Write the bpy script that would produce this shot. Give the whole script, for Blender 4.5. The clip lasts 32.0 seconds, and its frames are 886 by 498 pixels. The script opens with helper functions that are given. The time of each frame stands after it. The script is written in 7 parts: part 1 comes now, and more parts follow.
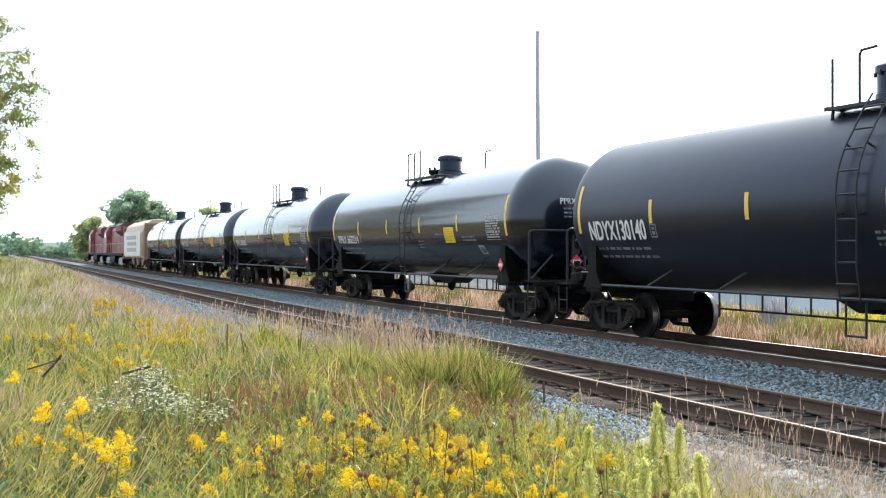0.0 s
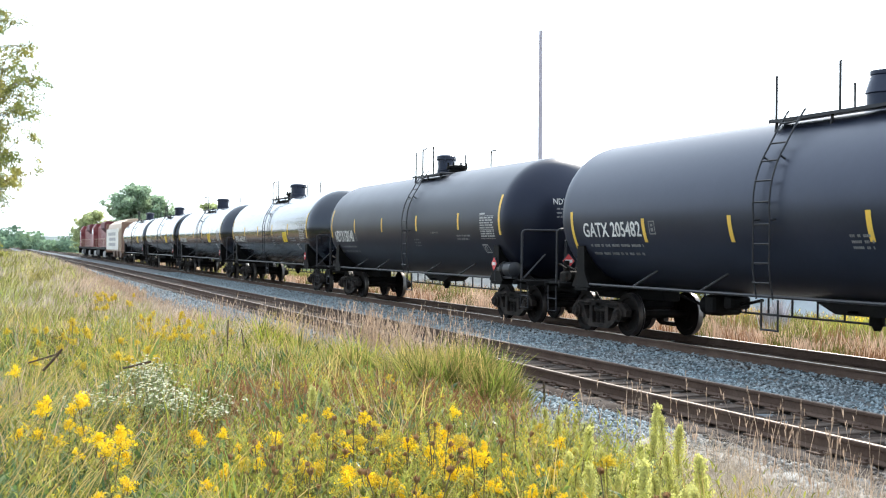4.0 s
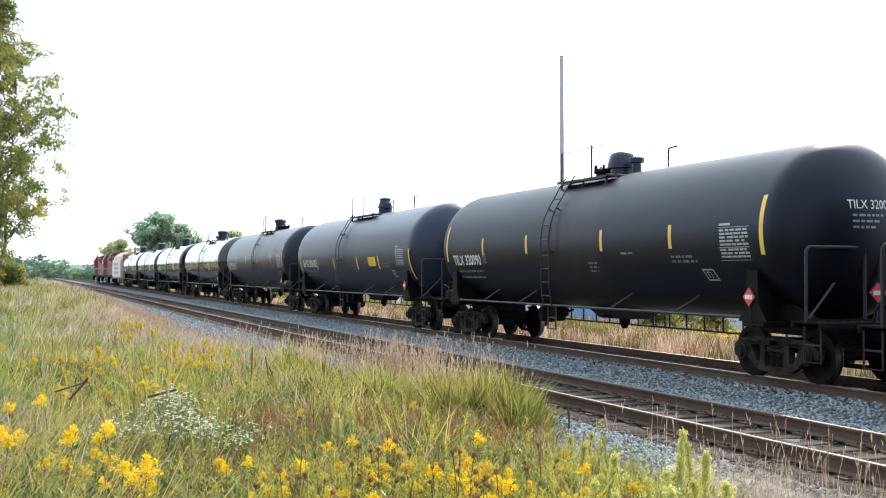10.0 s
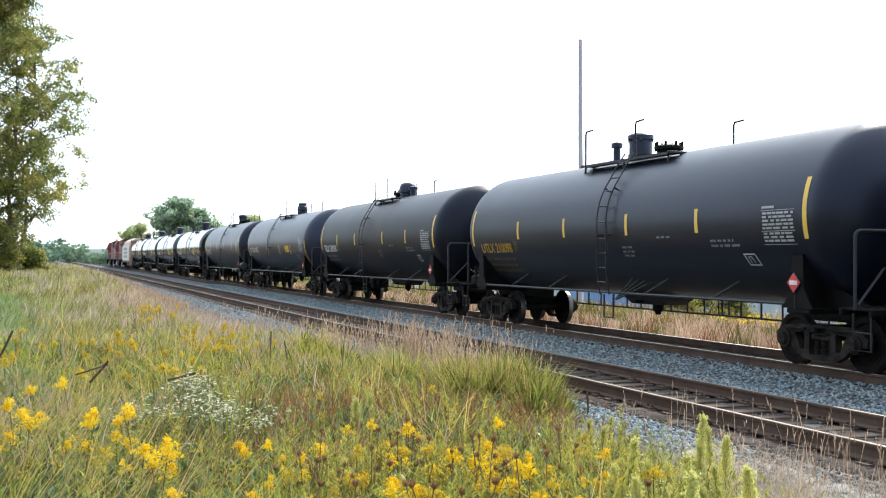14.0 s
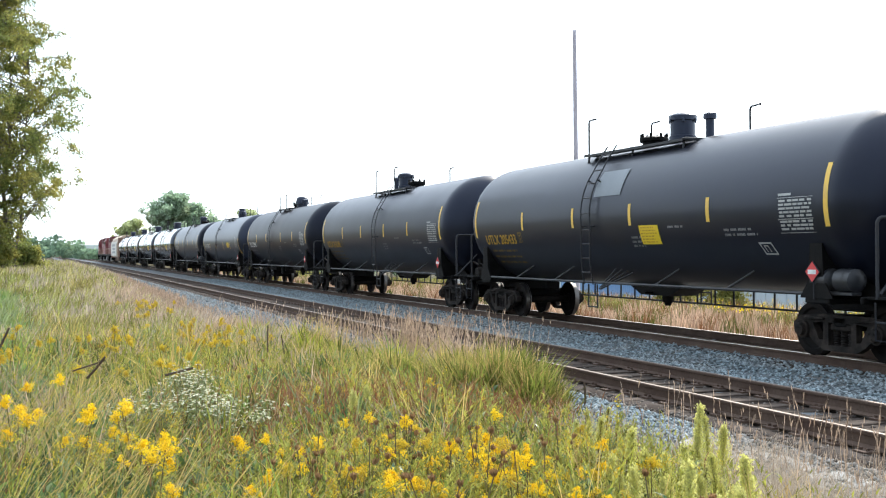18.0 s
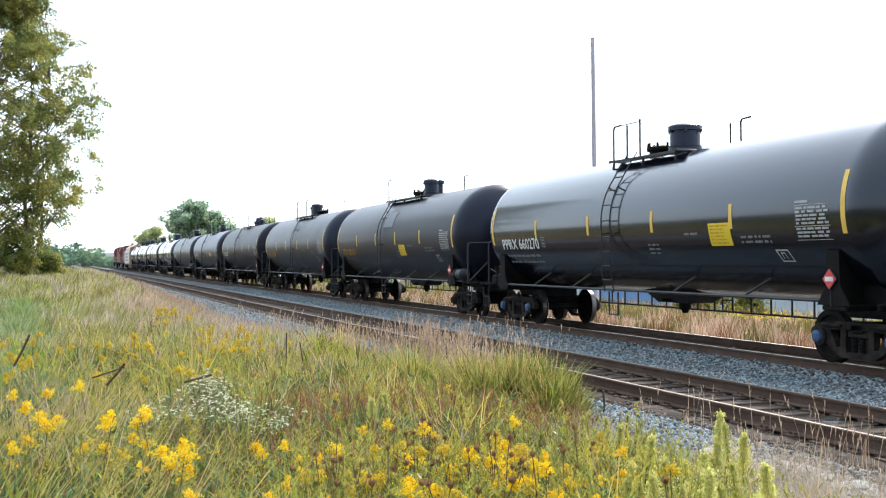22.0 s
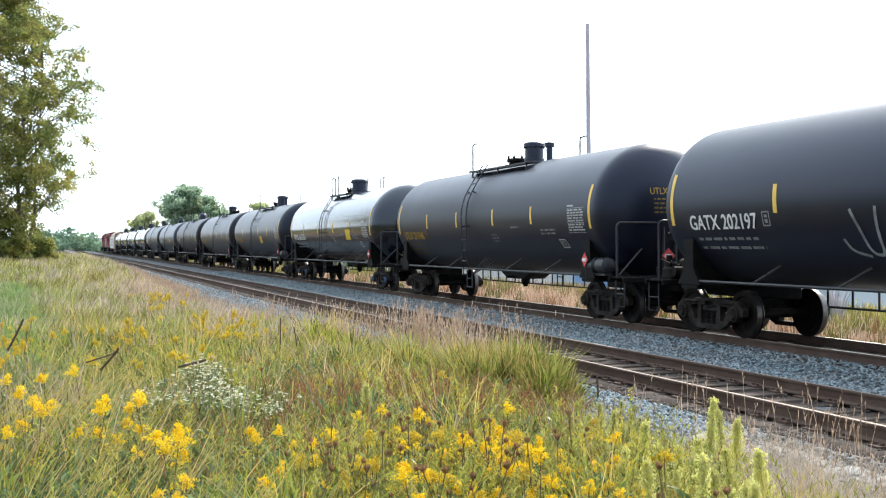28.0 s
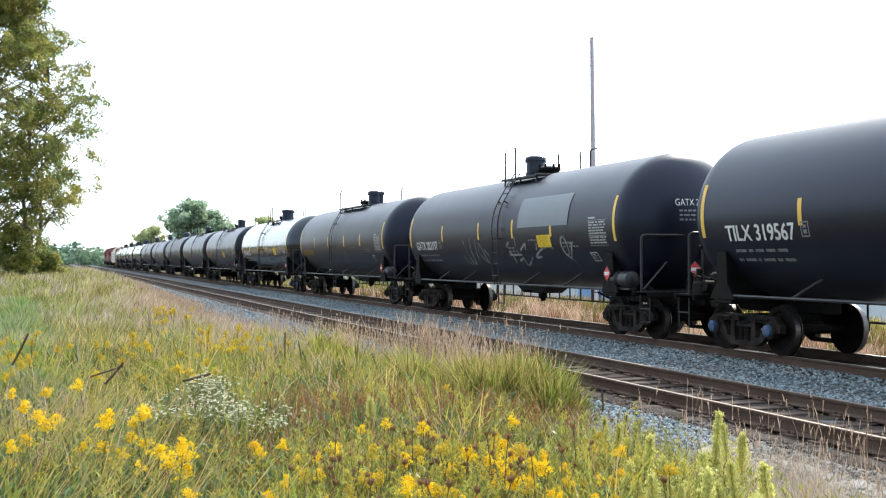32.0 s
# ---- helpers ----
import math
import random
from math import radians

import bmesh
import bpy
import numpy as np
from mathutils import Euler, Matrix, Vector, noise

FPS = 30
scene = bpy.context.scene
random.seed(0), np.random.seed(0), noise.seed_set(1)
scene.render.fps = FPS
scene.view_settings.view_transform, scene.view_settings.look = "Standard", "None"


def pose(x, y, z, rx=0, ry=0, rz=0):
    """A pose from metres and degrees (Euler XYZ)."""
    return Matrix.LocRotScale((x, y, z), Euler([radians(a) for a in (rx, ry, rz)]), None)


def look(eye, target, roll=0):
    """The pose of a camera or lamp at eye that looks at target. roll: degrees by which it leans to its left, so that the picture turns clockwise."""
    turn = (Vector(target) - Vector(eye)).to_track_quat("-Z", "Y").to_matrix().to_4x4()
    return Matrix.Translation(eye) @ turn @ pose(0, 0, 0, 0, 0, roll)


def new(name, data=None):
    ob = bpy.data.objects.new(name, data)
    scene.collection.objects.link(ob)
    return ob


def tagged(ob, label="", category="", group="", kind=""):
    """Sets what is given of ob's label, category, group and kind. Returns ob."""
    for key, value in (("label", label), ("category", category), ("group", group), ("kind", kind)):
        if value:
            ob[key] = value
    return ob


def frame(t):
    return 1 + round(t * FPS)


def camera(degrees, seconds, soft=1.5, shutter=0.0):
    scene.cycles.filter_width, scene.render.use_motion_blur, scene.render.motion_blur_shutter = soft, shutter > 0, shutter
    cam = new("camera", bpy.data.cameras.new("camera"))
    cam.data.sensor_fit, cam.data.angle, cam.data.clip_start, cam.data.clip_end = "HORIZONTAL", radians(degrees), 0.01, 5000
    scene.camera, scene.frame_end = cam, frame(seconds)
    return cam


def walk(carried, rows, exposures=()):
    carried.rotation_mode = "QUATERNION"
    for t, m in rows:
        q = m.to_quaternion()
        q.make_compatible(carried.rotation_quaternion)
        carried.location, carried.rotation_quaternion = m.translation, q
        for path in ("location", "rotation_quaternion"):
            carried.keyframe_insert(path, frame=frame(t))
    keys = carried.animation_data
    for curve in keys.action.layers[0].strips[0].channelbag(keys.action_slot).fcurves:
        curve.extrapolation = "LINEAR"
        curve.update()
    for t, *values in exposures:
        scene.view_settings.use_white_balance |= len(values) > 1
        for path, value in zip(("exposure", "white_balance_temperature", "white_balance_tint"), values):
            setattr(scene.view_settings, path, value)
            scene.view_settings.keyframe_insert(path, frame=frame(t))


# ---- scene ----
cam = camera(43.7, 32.0, soft=1.15)


def camera_path():
    rows = [
        (0, 0.019, -0.047, 1.844, 0.02, -0.09, 22.13), (0.5, 0.020, -0.046, 1.844, -0.14, -0.04, 22.15), (1, 0.005, -0.059, 1.852, -0.01, 0.10, 22.23),
        (1.5, 0.001, -0.065, 1.852, 0.23, 0.08, 22.28), (2, -0.003, -0.069, 1.853, 0.42, 0.33, 22.20), (2.5, -0.003, -0.060, 1.850, 0.38, 0.37, 22.17),
        (3, -0.001, -0.060, 1.851, 0.24, 0.49, 22.05), (3.5, 0.008, -0.041, 1.846, 0.07, 0.57, 22.10), (5.5, -0.001, -0.036, 1.844, -0.22, 0.48, 22.05),
        (6, 0.001, -0.045, 1.843, -0.09, 0.34, 22.09), (6.5, 0.009, -0.037, 1.843, 0.09, 0.23, 21.97), (7, 0.005, -0.045, 1.845, 0.18, 0.19, 21.91),
        (7.5, 0.005, -0.037, 1.843, 0.24, 0.21, 21.78), (8, -0.001, -0.046, 1.854, 0.55, 0.10, 21.54), (8.5, -0.011, -0.056, 1.856, 0.80, 0.09, 21.35),
        (9, -0.009, -0.045, 1.854, 0.79, 0.13, 21.24), (9.5, -0.005, -0.045, 1.856, 0.97, 0.14, 20.94), (10, -0.005, -0.052, 1.856, 1.25, 0.12, 20.92),
        (10.5, -0.003, -0.055, 1.852, 1.50, -0.26, 20.89), (11, -0.002, -0.049, 1.848, 1.09, -0.53, 20.81), (11.5, 0.002, -0.039, 1.849, 1.10, -0.90, 20.30),
        (12, 0.006, -0.030, 1.846, 0.60, -0.74, 20.32), (12.5, 0.011, -0.018, 1.844, 0.40, -0.45, 20.01), (13, -0.002, -0.029, 1.847, 0.41, -0.06, 20.10),
        (13.5, -0.000, -0.014, 1.849, 0.41, 0.10, 19.94), (14, -0.009, -0.016, 1.849, 0.45, 0.20, 20.01), (14.5, -0.010, -0.023, 1.853, 0.56, -0.01, 19.96),
        (16.5, -0.006, -0.001, 1.845, 0.20, -0.04, 19.97), (17, -0.014, -0.012, 1.847, 0.09, -0.11, 20.01), (17.5, -0.007, -0.005, 1.842, -0.09, -0.34, 20.18),
        (18, -0.004, -0.017, 1.850, 0.05, -0.40, 20.20), (18.5, -0.004, -0.015, 1.842, 0.28, -0.24, 20.20), (19, -0.016, -0.033, 1.845, 0.30, 0.02, 20.27),
        (19.5, -0.014, -0.020, 1.837, 0.10, -0.03, 20.30), (20, -0.004, -0.008, 1.840, -0.05, -0.17, 19.93), (20.5, -0.002, -0.003, 1.841, -0.07, -0.30, 19.54),
        (21, -0.001, -0.002, 1.846, 0.27, -0.23, 19.28), (21.5, -0.007, -0.015, 1.846, 0.38, -0.40, 19.24), (22, -0.003, -0.009, 1.841, 0.46, -0.42, 19.26),
        (22.5, 0.003, 0.002, 1.842, 0.30, -0.51, 19.22), (23, 0.002, 0.006, 1.841, 0.12, -0.41, 19.19), (23.5, -0.002, 0.009, 1.841, 0.00, -0.28, 19.32),
        (24, -0.005, 0.011, 1.838, -0.02, -0.31, 19.42), (24.5, -0.002, 0.000, 1.841, -0.01, -0.28, 19.47), (25, -0.001, -0.005, 1.841, 0.04, -0.24, 19.50),
        (25.5, -0.007, -0.005, 1.839, 0.07, -0.22, 19.61), (27.5, -0.006, -0.003, 1.843, -0.30, -0.26, 19.62), (28, -0.012, -0.003, 1.839, -0.27, -0.23, 19.58),
        (28.5, -0.012, 0.004, 1.838, -0.20, -0.11, 19.70), (29, -0.013, -0.013, 1.840, -0.15, -0.11, 19.71), (29.5, -0.008, -0.011, 1.844, 0.00, -0.28, 19.64),
        (30, -0.010, -0.011, 1.846, 0.23, -0.32, 19.49), (30.5, -0.006, -0.013, 1.848, 0.26, -0.37, 19.46), (31, -0.005, -0.001, 1.840, 0.41, -0.20, 19.40),
        (31.5, -0.006, -0.007, 1.839, 0.49, -0.17, 19.32), (32, -0.003, -0.008, 1.837, 0.44, -0.34, 19.32),
    ]
    walk(cam, [(t, pose(x, y, z, 90 + pitch, 0, -yaw) @ pose(0, 0, 0, 0, 0, roll)) for t, x, y, z, pitch, roll, yaw in rows],
         [(0, 0.42), (1, 0.52), (2, 0.55), (6, 0.63), (8, 0.67), (9, 0.55), (10, 0.4), (11, 0.2), (12, 0.1), (13, 0.18), (14, 0.24), (17, 0.29), (20, 0.42), (22, 0.3), (23, 0.25), (25, 0.27), (28, 0.38), (29, 0.43), (30, 0.4), (32, 0.31)])


camera_path()

# ---- light ----
SUN_FROM = Vector((0.62, 0.60, 0.72)).normalized()
world = bpy.data.worlds.new("hazy_sky")
scene.world = world
world.use_nodes = True
wn = world.node_tree
wn.nodes.clear()
w_out = wn.nodes.new("ShaderNodeOutputWorld")
w_add = wn.nodes.new("ShaderNodeAddShader")
w_sky = wn.nodes.new("ShaderNodeTexSky")
w_sky.sky_type = "NISHITA"
w_sky.sun_disc = False
w_sky.sun_elevation = math.asin(SUN_FROM.z)
w_sky.sun_rotation = math.atan2(SUN_FROM.x, SUN_FROM.y)
w_sky.air_density, w_sky.dust_density, w_sky.ozone_density = 1.0, 1.5, 1.0
w_b1 = wn.nodes.new("ShaderNodeBackground")
w_b1.inputs["Strength"].default_value = 0.05
w_b2 = wn.nodes.new("ShaderNodeBackground")
w_b2.inputs["Color"].default_value = (0.76, 0.88, 1.0, 1)
w_b2.inputs["Strength"].default_value = 0.95
# haze: whitest round the sun, dimming smoothly towards the far side of the sky
w_coord = wn.nodes.new("ShaderNodeTexCoord")
w_dot = wn.nodes.new("ShaderNodeVectorMath")
w_dot.operation = "DOT_PRODUCT"
w_dot.inputs[1].default_value = SUN_FROM
w_glow = wn.nodes.new("ShaderNodeMapRange")
w_glow.interpolation_type = "SMOOTHSTEP"
w_glow.inputs["From Min"].default_value, w_glow.inputs["From Max"].default_value = -0.9, 1.0
w_glow.inputs["To Min"].default_value, w_glow.inputs["To Max"].default_value = 0.62, 1.78
wn.links.new(w_coord.outputs["Generated"], w_dot.inputs[0])
wn.links.new(w_dot.outputs["Value"], w_glow.inputs["Value"])
wn.links.new(w_glow.outputs[0], w_b2.inputs["Strength"])
wn.links.new(w_sky.outputs[0], w_b1.inputs["Color"])
wn.links.new(w_b1.outputs[0], w_add.inputs[0])
wn.links.new(w_b2.outputs[0], w_add.inputs[1])
wn.links.new(w_add.outputs[0], w_out.inputs["Surface"])
sun = new("sun", bpy.data.lights.new("sun", "SUN"))
sun.data.energy = 4.4
sun.data.angle = radians(1.5)
sun.data.color = (1.0, 0.94, 0.84)
sun.matrix_world = look(SUN_FROM * 100, (0, 0, 0))

# ---- plan, in metres: y runs along the track, z = 0 is the top of the rails ----
X_SIDING, X_MAIN, HALF_GAUGE = 8.593, 13.353, 0.756
TANK_R, TANK_Z = 1.585, 2.600
WHEEL_R = 0.457


# ---- materials ----
def material(name, base, rough=0.7, metal=0.0, vary=0.25, scale=6.0, fine=60.0, bump=0.0, tint=None, amount=0.0, spec=0.5, stretch=(1, 1, 1), island=0.0, random_ob=0.0, through_light=0.0, contrast=(0.42, 0.66), sheen=(1, 1, 1), dust=0.0):
    """Principled material with variation at two scales; tint is a second colour laid on in patches."""
    m = bpy.data.materials.new(name)
    m.use_nodes = True
    nt = m.node_tree
    bsdf = nt.nodes["Principled BSDF"]
    out = nt.nodes["Material Output"]
    coord = nt.nodes.new("ShaderNodeTexCoord")
    mapping = nt.nodes.new("ShaderNodeMapping")
    mapping.inputs["Scale"].default_value = stretch
    nt.links.new(coord.outputs["Object"], mapping.inputs["Vector"])
    big = nt.nodes.new("ShaderNodeTexNoise")
    big.inputs["Scale"].default_value = scale
    big.inputs["Detail"].default_value = 5
    small = nt.nodes.new("ShaderNodeTexNoise")
    small.inputs["Scale"].default_value = fine
    small.inputs["Detail"].default_value = 3
    nt.links.new(mapping.outputs[0], big.inputs["Vector"])
    nt.links.new(mapping.outputs[0], small.inputs["Vector"])
    ramp = nt.nodes.new("ShaderNodeMapRange")
    ramp.inputs["From Min"].default_value, ramp.inputs["From Max"].default_value = contrast
    nt.links.new(big.outputs["Fac"], ramp.inputs["Value"])
    mix = nt.nodes.new("ShaderNodeMix")
    mix.data_type = "RGBA"
    mix.inputs["A"].default_value = (*base, 1)
    mix.inputs["B"].default_value = (*(tint or base), 1)
    scale_amount = nt.nodes.new("ShaderNodeMath")
    scale_amount.operation = "MULTIPLY"
    scale_amount.inputs[1].default_value = amount
    nt.links.new(ramp.outputs[0], scale_amount.inputs[0])
    nt.links.new(scale_amount.outputs[0], mix.inputs["Factor"])
    total = nt.nodes.new("ShaderNodeMath")
    total.operation = "MULTIPLY_ADD"
    nt.links.new(small.outputs["Fac"], total.inputs[0])
    total.inputs[1].default_value = 2 * vary
    total.inputs[2].default_value = 1 - vary
    last = total
    for wanted, node, socket in ((island, "ShaderNodeNewGeometry", "Random Per Island"), (random_ob, "ShaderNodeObjectInfo", "Random")):
        if wanted:
            src = nt.nodes.new(node)
            ma = nt.nodes.new("ShaderNodeMath")
            ma.operation = "MULTIPLY_ADD"
            nt.links.new(src.outputs[socket], ma.inputs[0])
            ma.inputs[1].default_value = 2 * wanted
            ma.inputs[2].default_value = 1 - wanted
            mu = nt.nodes.new("ShaderNodeMath")
            mu.operation = "MULTIPLY"
            nt.links.new(last.outputs[0], mu.inputs[0])
            nt.links.new(ma.outputs[0], mu.inputs[1])
            last = mu
    value = nt.nodes.new("ShaderNodeVectorMath")
    value.operation = "SCALE"
    nt.links.new(mix.outputs["Result"], value.inputs[0])
    nt.links.new(last.outputs[0], value.inputs["Scale"])
    nt.links.new(value.outputs[0], bsdf.inputs["Base Color"])
    bsdf.inputs["Roughness"].default_value = rough
    bsdf.inputs["Metallic"].default_value = metal
    bsdf.inputs["Specular IOR Level"].default_value = spec
    bsdf.inputs["Specular Tint"].default_value = (*sheen, 1)
    bsdf.inputs["Sheen Weight"].default_value = dust
    bsdf.inputs["Sheen Roughness"].default_value = 0.45
    if rough > 0.12:
        rr = nt.nodes.new("ShaderNodeMapRange")
        rr.inputs["To Min"].default_value, rr.inputs["To Max"].default_value = rough * 0.88, min(1, rough * 1.14)
        nt.links.new(big.outputs["Fac"], rr.inputs["Value"])
        nt.links.new(rr.outputs[0], bsdf.inputs["Roughness"])
    if bump:
        b = nt.nodes.new("ShaderNodeBump")
        b.inputs["Strength"].default_value = bump
        b.inputs["Distance"].default_value = 0.02
        nt.links.new(small.outputs["Fac"], b.inputs["Height"])
        nt.links.new(b.outputs[0], bsdf.inputs["Normal"])
    if through_light:
        tr = nt.nodes.new("ShaderNodeBsdfTranslucent")
        nt.links.new(value.outputs[0], tr.inputs["Color"])
        ms = nt.nodes.new("ShaderNodeMixShader")
        ms.inputs[0].default_value = through_light
        nt.links.new(bsdf.outputs[0], ms.inputs[1])
        nt.links.new(tr.outputs[0], ms.inputs[2])
        nt.links.new(ms.outputs[0], out.inputs["Surface"])
    return m


COOL = (0.70, 0.77, 1.0)
SHELLS = {
    "gloss": material("gloss_black_paint", (0.0020, 0.0031, 0.0085), 0.19, vary=0.12, scale=0.7, fine=9, tint=(0.006, 0.0065, 0.008), amount=0.5, spec=0.7, sheen=(0.78, 0.86, 1.0)),
    "matte": material("matte_black_paint", (0.0034, 0.0045, 0.0115), 0.36, dust=0.03, vary=0.2, scale=0.8, fine=11, tint=(0.008, 0.0086, 0.0125), amount=0.6, spec=0.44, sheen=COOL),
    "grey": material("dark_grey_paint", (0.015, 0.0185, 0.031), 0.36, vary=0.14, scale=0.6, fine=9, tint=(0.026, 0.029, 0.043), amount=0.6, spec=0.5, sheen=COOL),
    "rusty": material("weathered_black_paint", (0.0032, 0.0040, 0.0085), 0.40, vary=0.22, scale=0.5, fine=8, tint=(0.010, 0.0085, 0.0085), amount=0.6, spec=0.30, sheen=COOL),
    "faded": material("faded_black_paint", (0.0031, 0.0042, 0.0110), 0.38, dust=0.03, vary=0.18, scale=0.6, fine=9, tint=(0.0105, 0.0105, 0.012), amount=0.6, spec=0.36, sheen=COOL),
}

for key, weight, gloss in (("gloss", 0.45, 0.10), ("faded", 0.10, 0.10)):
    coat = SHELLS[key].node_tree.nodes["Principled BSDF"]
    coat.inputs["Coat Weight"].default_value, coat.inputs["Coat Roughness"].default_value = weight, gloss


def rust_band(m, y0, y1, colour):
    """A soft-edged, streaky band of rust round the shell between y0 and y1 along the car."""
    nt = m.node_tree
    bsdf = nt.nodes["Principled BSDF"]
    under = bsdf.inputs["Base Color"].links[0].from_socket
    coord = nt.nodes.new("ShaderNodeTexCoord")
    split = nt.nodes.new("ShaderNodeSeparateXYZ")
    nt.links.new(coord.outputs["Object"], split.inputs[0])
    mapping = nt.nodes.new("ShaderNodeMapping")
    mapping.inputs["Scale"].default_value = (0.6, 2.2, 0.35)
    nt.links.new(coord.outputs["Object"], mapping.inputs["Vector"])
    streak = nt.nodes.new("ShaderNodeTexNoise")
    streak.inputs["Scale"].default_value = 1.6
    streak.inputs["Detail"].default_value = 6
    nt.links.new(mapping.outputs[0], streak.inputs["Vector"])
    wob = nt.nodes.new("ShaderNodeMath")
    wob.operation = "MULTIPLY_ADD"
    nt.links.new(streak.outputs["Fac"], wob.inputs[0])
    wob.inputs[1].default_value = 0.9
    nt.links.new(split.outputs["Y"], wob.inputs[2])
    edges = []
    for lo, hi in ((y0 + 0.25, y0 + 0.75), (y1 + 0.65, y1 + 0.30)):
        e = nt.nodes.new("ShaderNodeMapRange")
        e.interpolation_type = "SMOOTHSTEP"
        e.inputs["From Min"].default_value, e.inputs["From Max"].default_value = lo, hi
        nt.links.new(wob.outputs[0], e.inputs["Value"])
        edges.append(e)
    both = nt.nodes.new("ShaderNodeMath")
    both.operation = "MULTIPLY"
    for k, e in enumerate(edges):
        nt.links.new(e.outputs[0], both.inputs[k])
    rust = nt.nodes.new("ShaderNodeMath")
    rust.operation = "MULTIPLY"
    nt.links.new(both.outputs[0], rust.inputs[0])
    nt.links.new(streak.outputs["Fac"], rust.inputs[1])
    mix = nt.nodes.new("ShaderNodeMix")
    mix.data_type = "RGBA"
    nt.links.new(rust.outputs[0], mix.inputs["Factor"])
    nt.links.new(under, mix.inputs["A"])
    mix.inputs["B"].default_value = (*colour, 1)
    nt.links.new(mix.outputs["Result"], bsdf.inputs["Base Color"])


rust_band(SHELLS["rusty"], -1.75, 1.15, (0.031, 0.0195, 0.015))
M_UNDER = material("grimy_black_steel", (0.004, 0.0038, 0.0038), 0.65, vary=0.35, scale=3, fine=30, tint=(0.012, 0.010, 0.009), amount=0.6, bump=0.2, spec=0.12)
M_TRUCK = material("dusty_cast_steel", (0.012, 0.0100, 0.0090), 0.75, vary=0.35, scale=4, fine=30, tint=(0.048, 0.038, 0.032), amount=0.8, bump=0.3, spec=0.14)
M_WHEEL = material("brown_wheel_steel", (0.006, 0.005, 0.0045), 0.7, metal=0.0, vary=0.3, scale=5, fine=30, tint=(0.016, 0.011, 0.009), amount=0.7, spec=0.1)
M_TREAD = material("worn_wheel_tread", (0.22, 0.21, 0.20), 0.42, metal=1.0, vary=0.15, scale=6, fine=40, tint=(0.12, 0.10, 0.09), amount=0.5)
M_RAILING = material("black_railing_paint", (0.026, 0.027, 0.032), 0.42, vary=0.25, scale=4, fine=30, tint=(0.034, 0.027, 0.022), amount=0.4, spec=0.25)
M_PIPE = material("black_pipe_paint", (0.020, 0.021, 0.025), 0.42, vary=0.25, scale=3, fine=25, tint=(0.042, 0.038, 0.035), amount=0.6, spec=0.4)
M_TABLE = material("white_table_stencil", (0.40, 0.40, 0.39), 0.6, vary=0.2, scale=4, fine=40, tint=(0.30, 0.30, 0.30), amount=0.6)
M_YELLOW = material("yellow_reflective_tape", (0.80, 0.50, 0.07), 0.45, vary=0.12, scale=4, fine=30, tint=(0.62, 0.40, 0.10), amount=0.5)
M_SIGN_YELLOW = material("yellow_sign_paint", (0.80, 0.56, 0.02), 0.5, vary=0.08, scale=4, fine=30)
M_WHITE = material("white_stencil_paint", (0.72, 0.72, 0.70), 0.6, vary=0.12, scale=5, fine=40, tint=(0.45, 0.45, 0.44), amount=0.5)
M_DULL_WHITE = material("dull_white_stencil", (0.22, 0.22, 0.225), 0.6, vary=0.25, scale=3, fine=30, tint=(0.13, 0.13, 0.13), amount=0.7)
M_DULL_YELLOW = material("dull_yellow_stencil", (0.50, 0.28, 0.02), 0.6, vary=0.2, scale=5, fine=40, tint=(0.28, 0.17, 0.04), amount=0.5)
M_WORN_YELLOW = material("worn_yellow_stencil", (0.20, 0.125, 0.022), 0.6, vary=0.3, scale=5, fine=40, tint=(0.06, 0.045, 0.02), amount=0.9)
M_RED = material("red_placard", (0.62, 0.05, 0.05), 0.5, vary=0.1, scale=5, fine=40)
M_BLUE = material("blue_bearing_cap", (0.045, 0.10, 0.22), 0.5, vary=0.2, scale=5, fine=40, tint=(0.06, 0.08, 0.1), amount=0.5)
M_PATCH = material("pale_grey_patch_paint", (0.20, 0.22, 0.24), 0.55, vary=0.12, scale=3, fine=30)
M_LOCO = material("dark_red_loco_paint", (0.19, 0.026, 0.032), 0.5, vary=0.2, scale=1.5, fine=12, tint=(0.30, 0.12, 0.11), amount=0.6)
M_LOCO_ROOF = material("sooty_maroon_roof_paint", (0.11, 0.022, 0.026), 0.6, vary=0.25, scale=1.5, fine=12)
M_HOPPER = material("tan_hopper_paint", (0.50, 0.38, 0.28), 0.6, vary=0.15, scale=0.8, fine=8, tint=(0.48, 0.38, 0.28), amount=0.6)
M_SHEET = material("chalky_white_paint", (0.74, 0.72, 0.66), 0.6, vary=0.12, scale=0.6, fine=8, tint=(0.60, 0.55, 0.46), amount=0.6)
M_HOPPER_END = material("brown_hopper_steel", (0.20, 0.11, 0.075), 0.6, vary=0.2, scale=1.5, fine=12, tint=(0.3, 0.2, 0.14), amount=0.6)
M_GLASS = material("dark_window_glass", (0.02, 0.025, 0.03), 0.08, vary=0.05, scale=2, fine=10)
M_RUST = material("rusty_rail_steel", (0.085, 0.055, 0.042), 0.8, vary=0.3, scale=2, fine=30, tint=(0.12, 0.085, 0.065), amount=0.7, bump=0.2, spec=0.15)
M_RAILTOP = material("polished_rail_head", (0.36, 0.33, 0.30), 0.42, metal=1.0, vary=0.15, scale=1, fine=20, tint=(0.30, 0.22, 0.17), amount=0.5)
M_TIE = material("weathered_tie_wood", (0.056, 0.042, 0.034), 0.9, vary=0.35, scale=2, fine=24, tint=(0.115, 0.092, 0.078), amount=0.8, bump=0.5, random_ob=0.3, stretch=(0.4, 3, 3), spec=0.1)
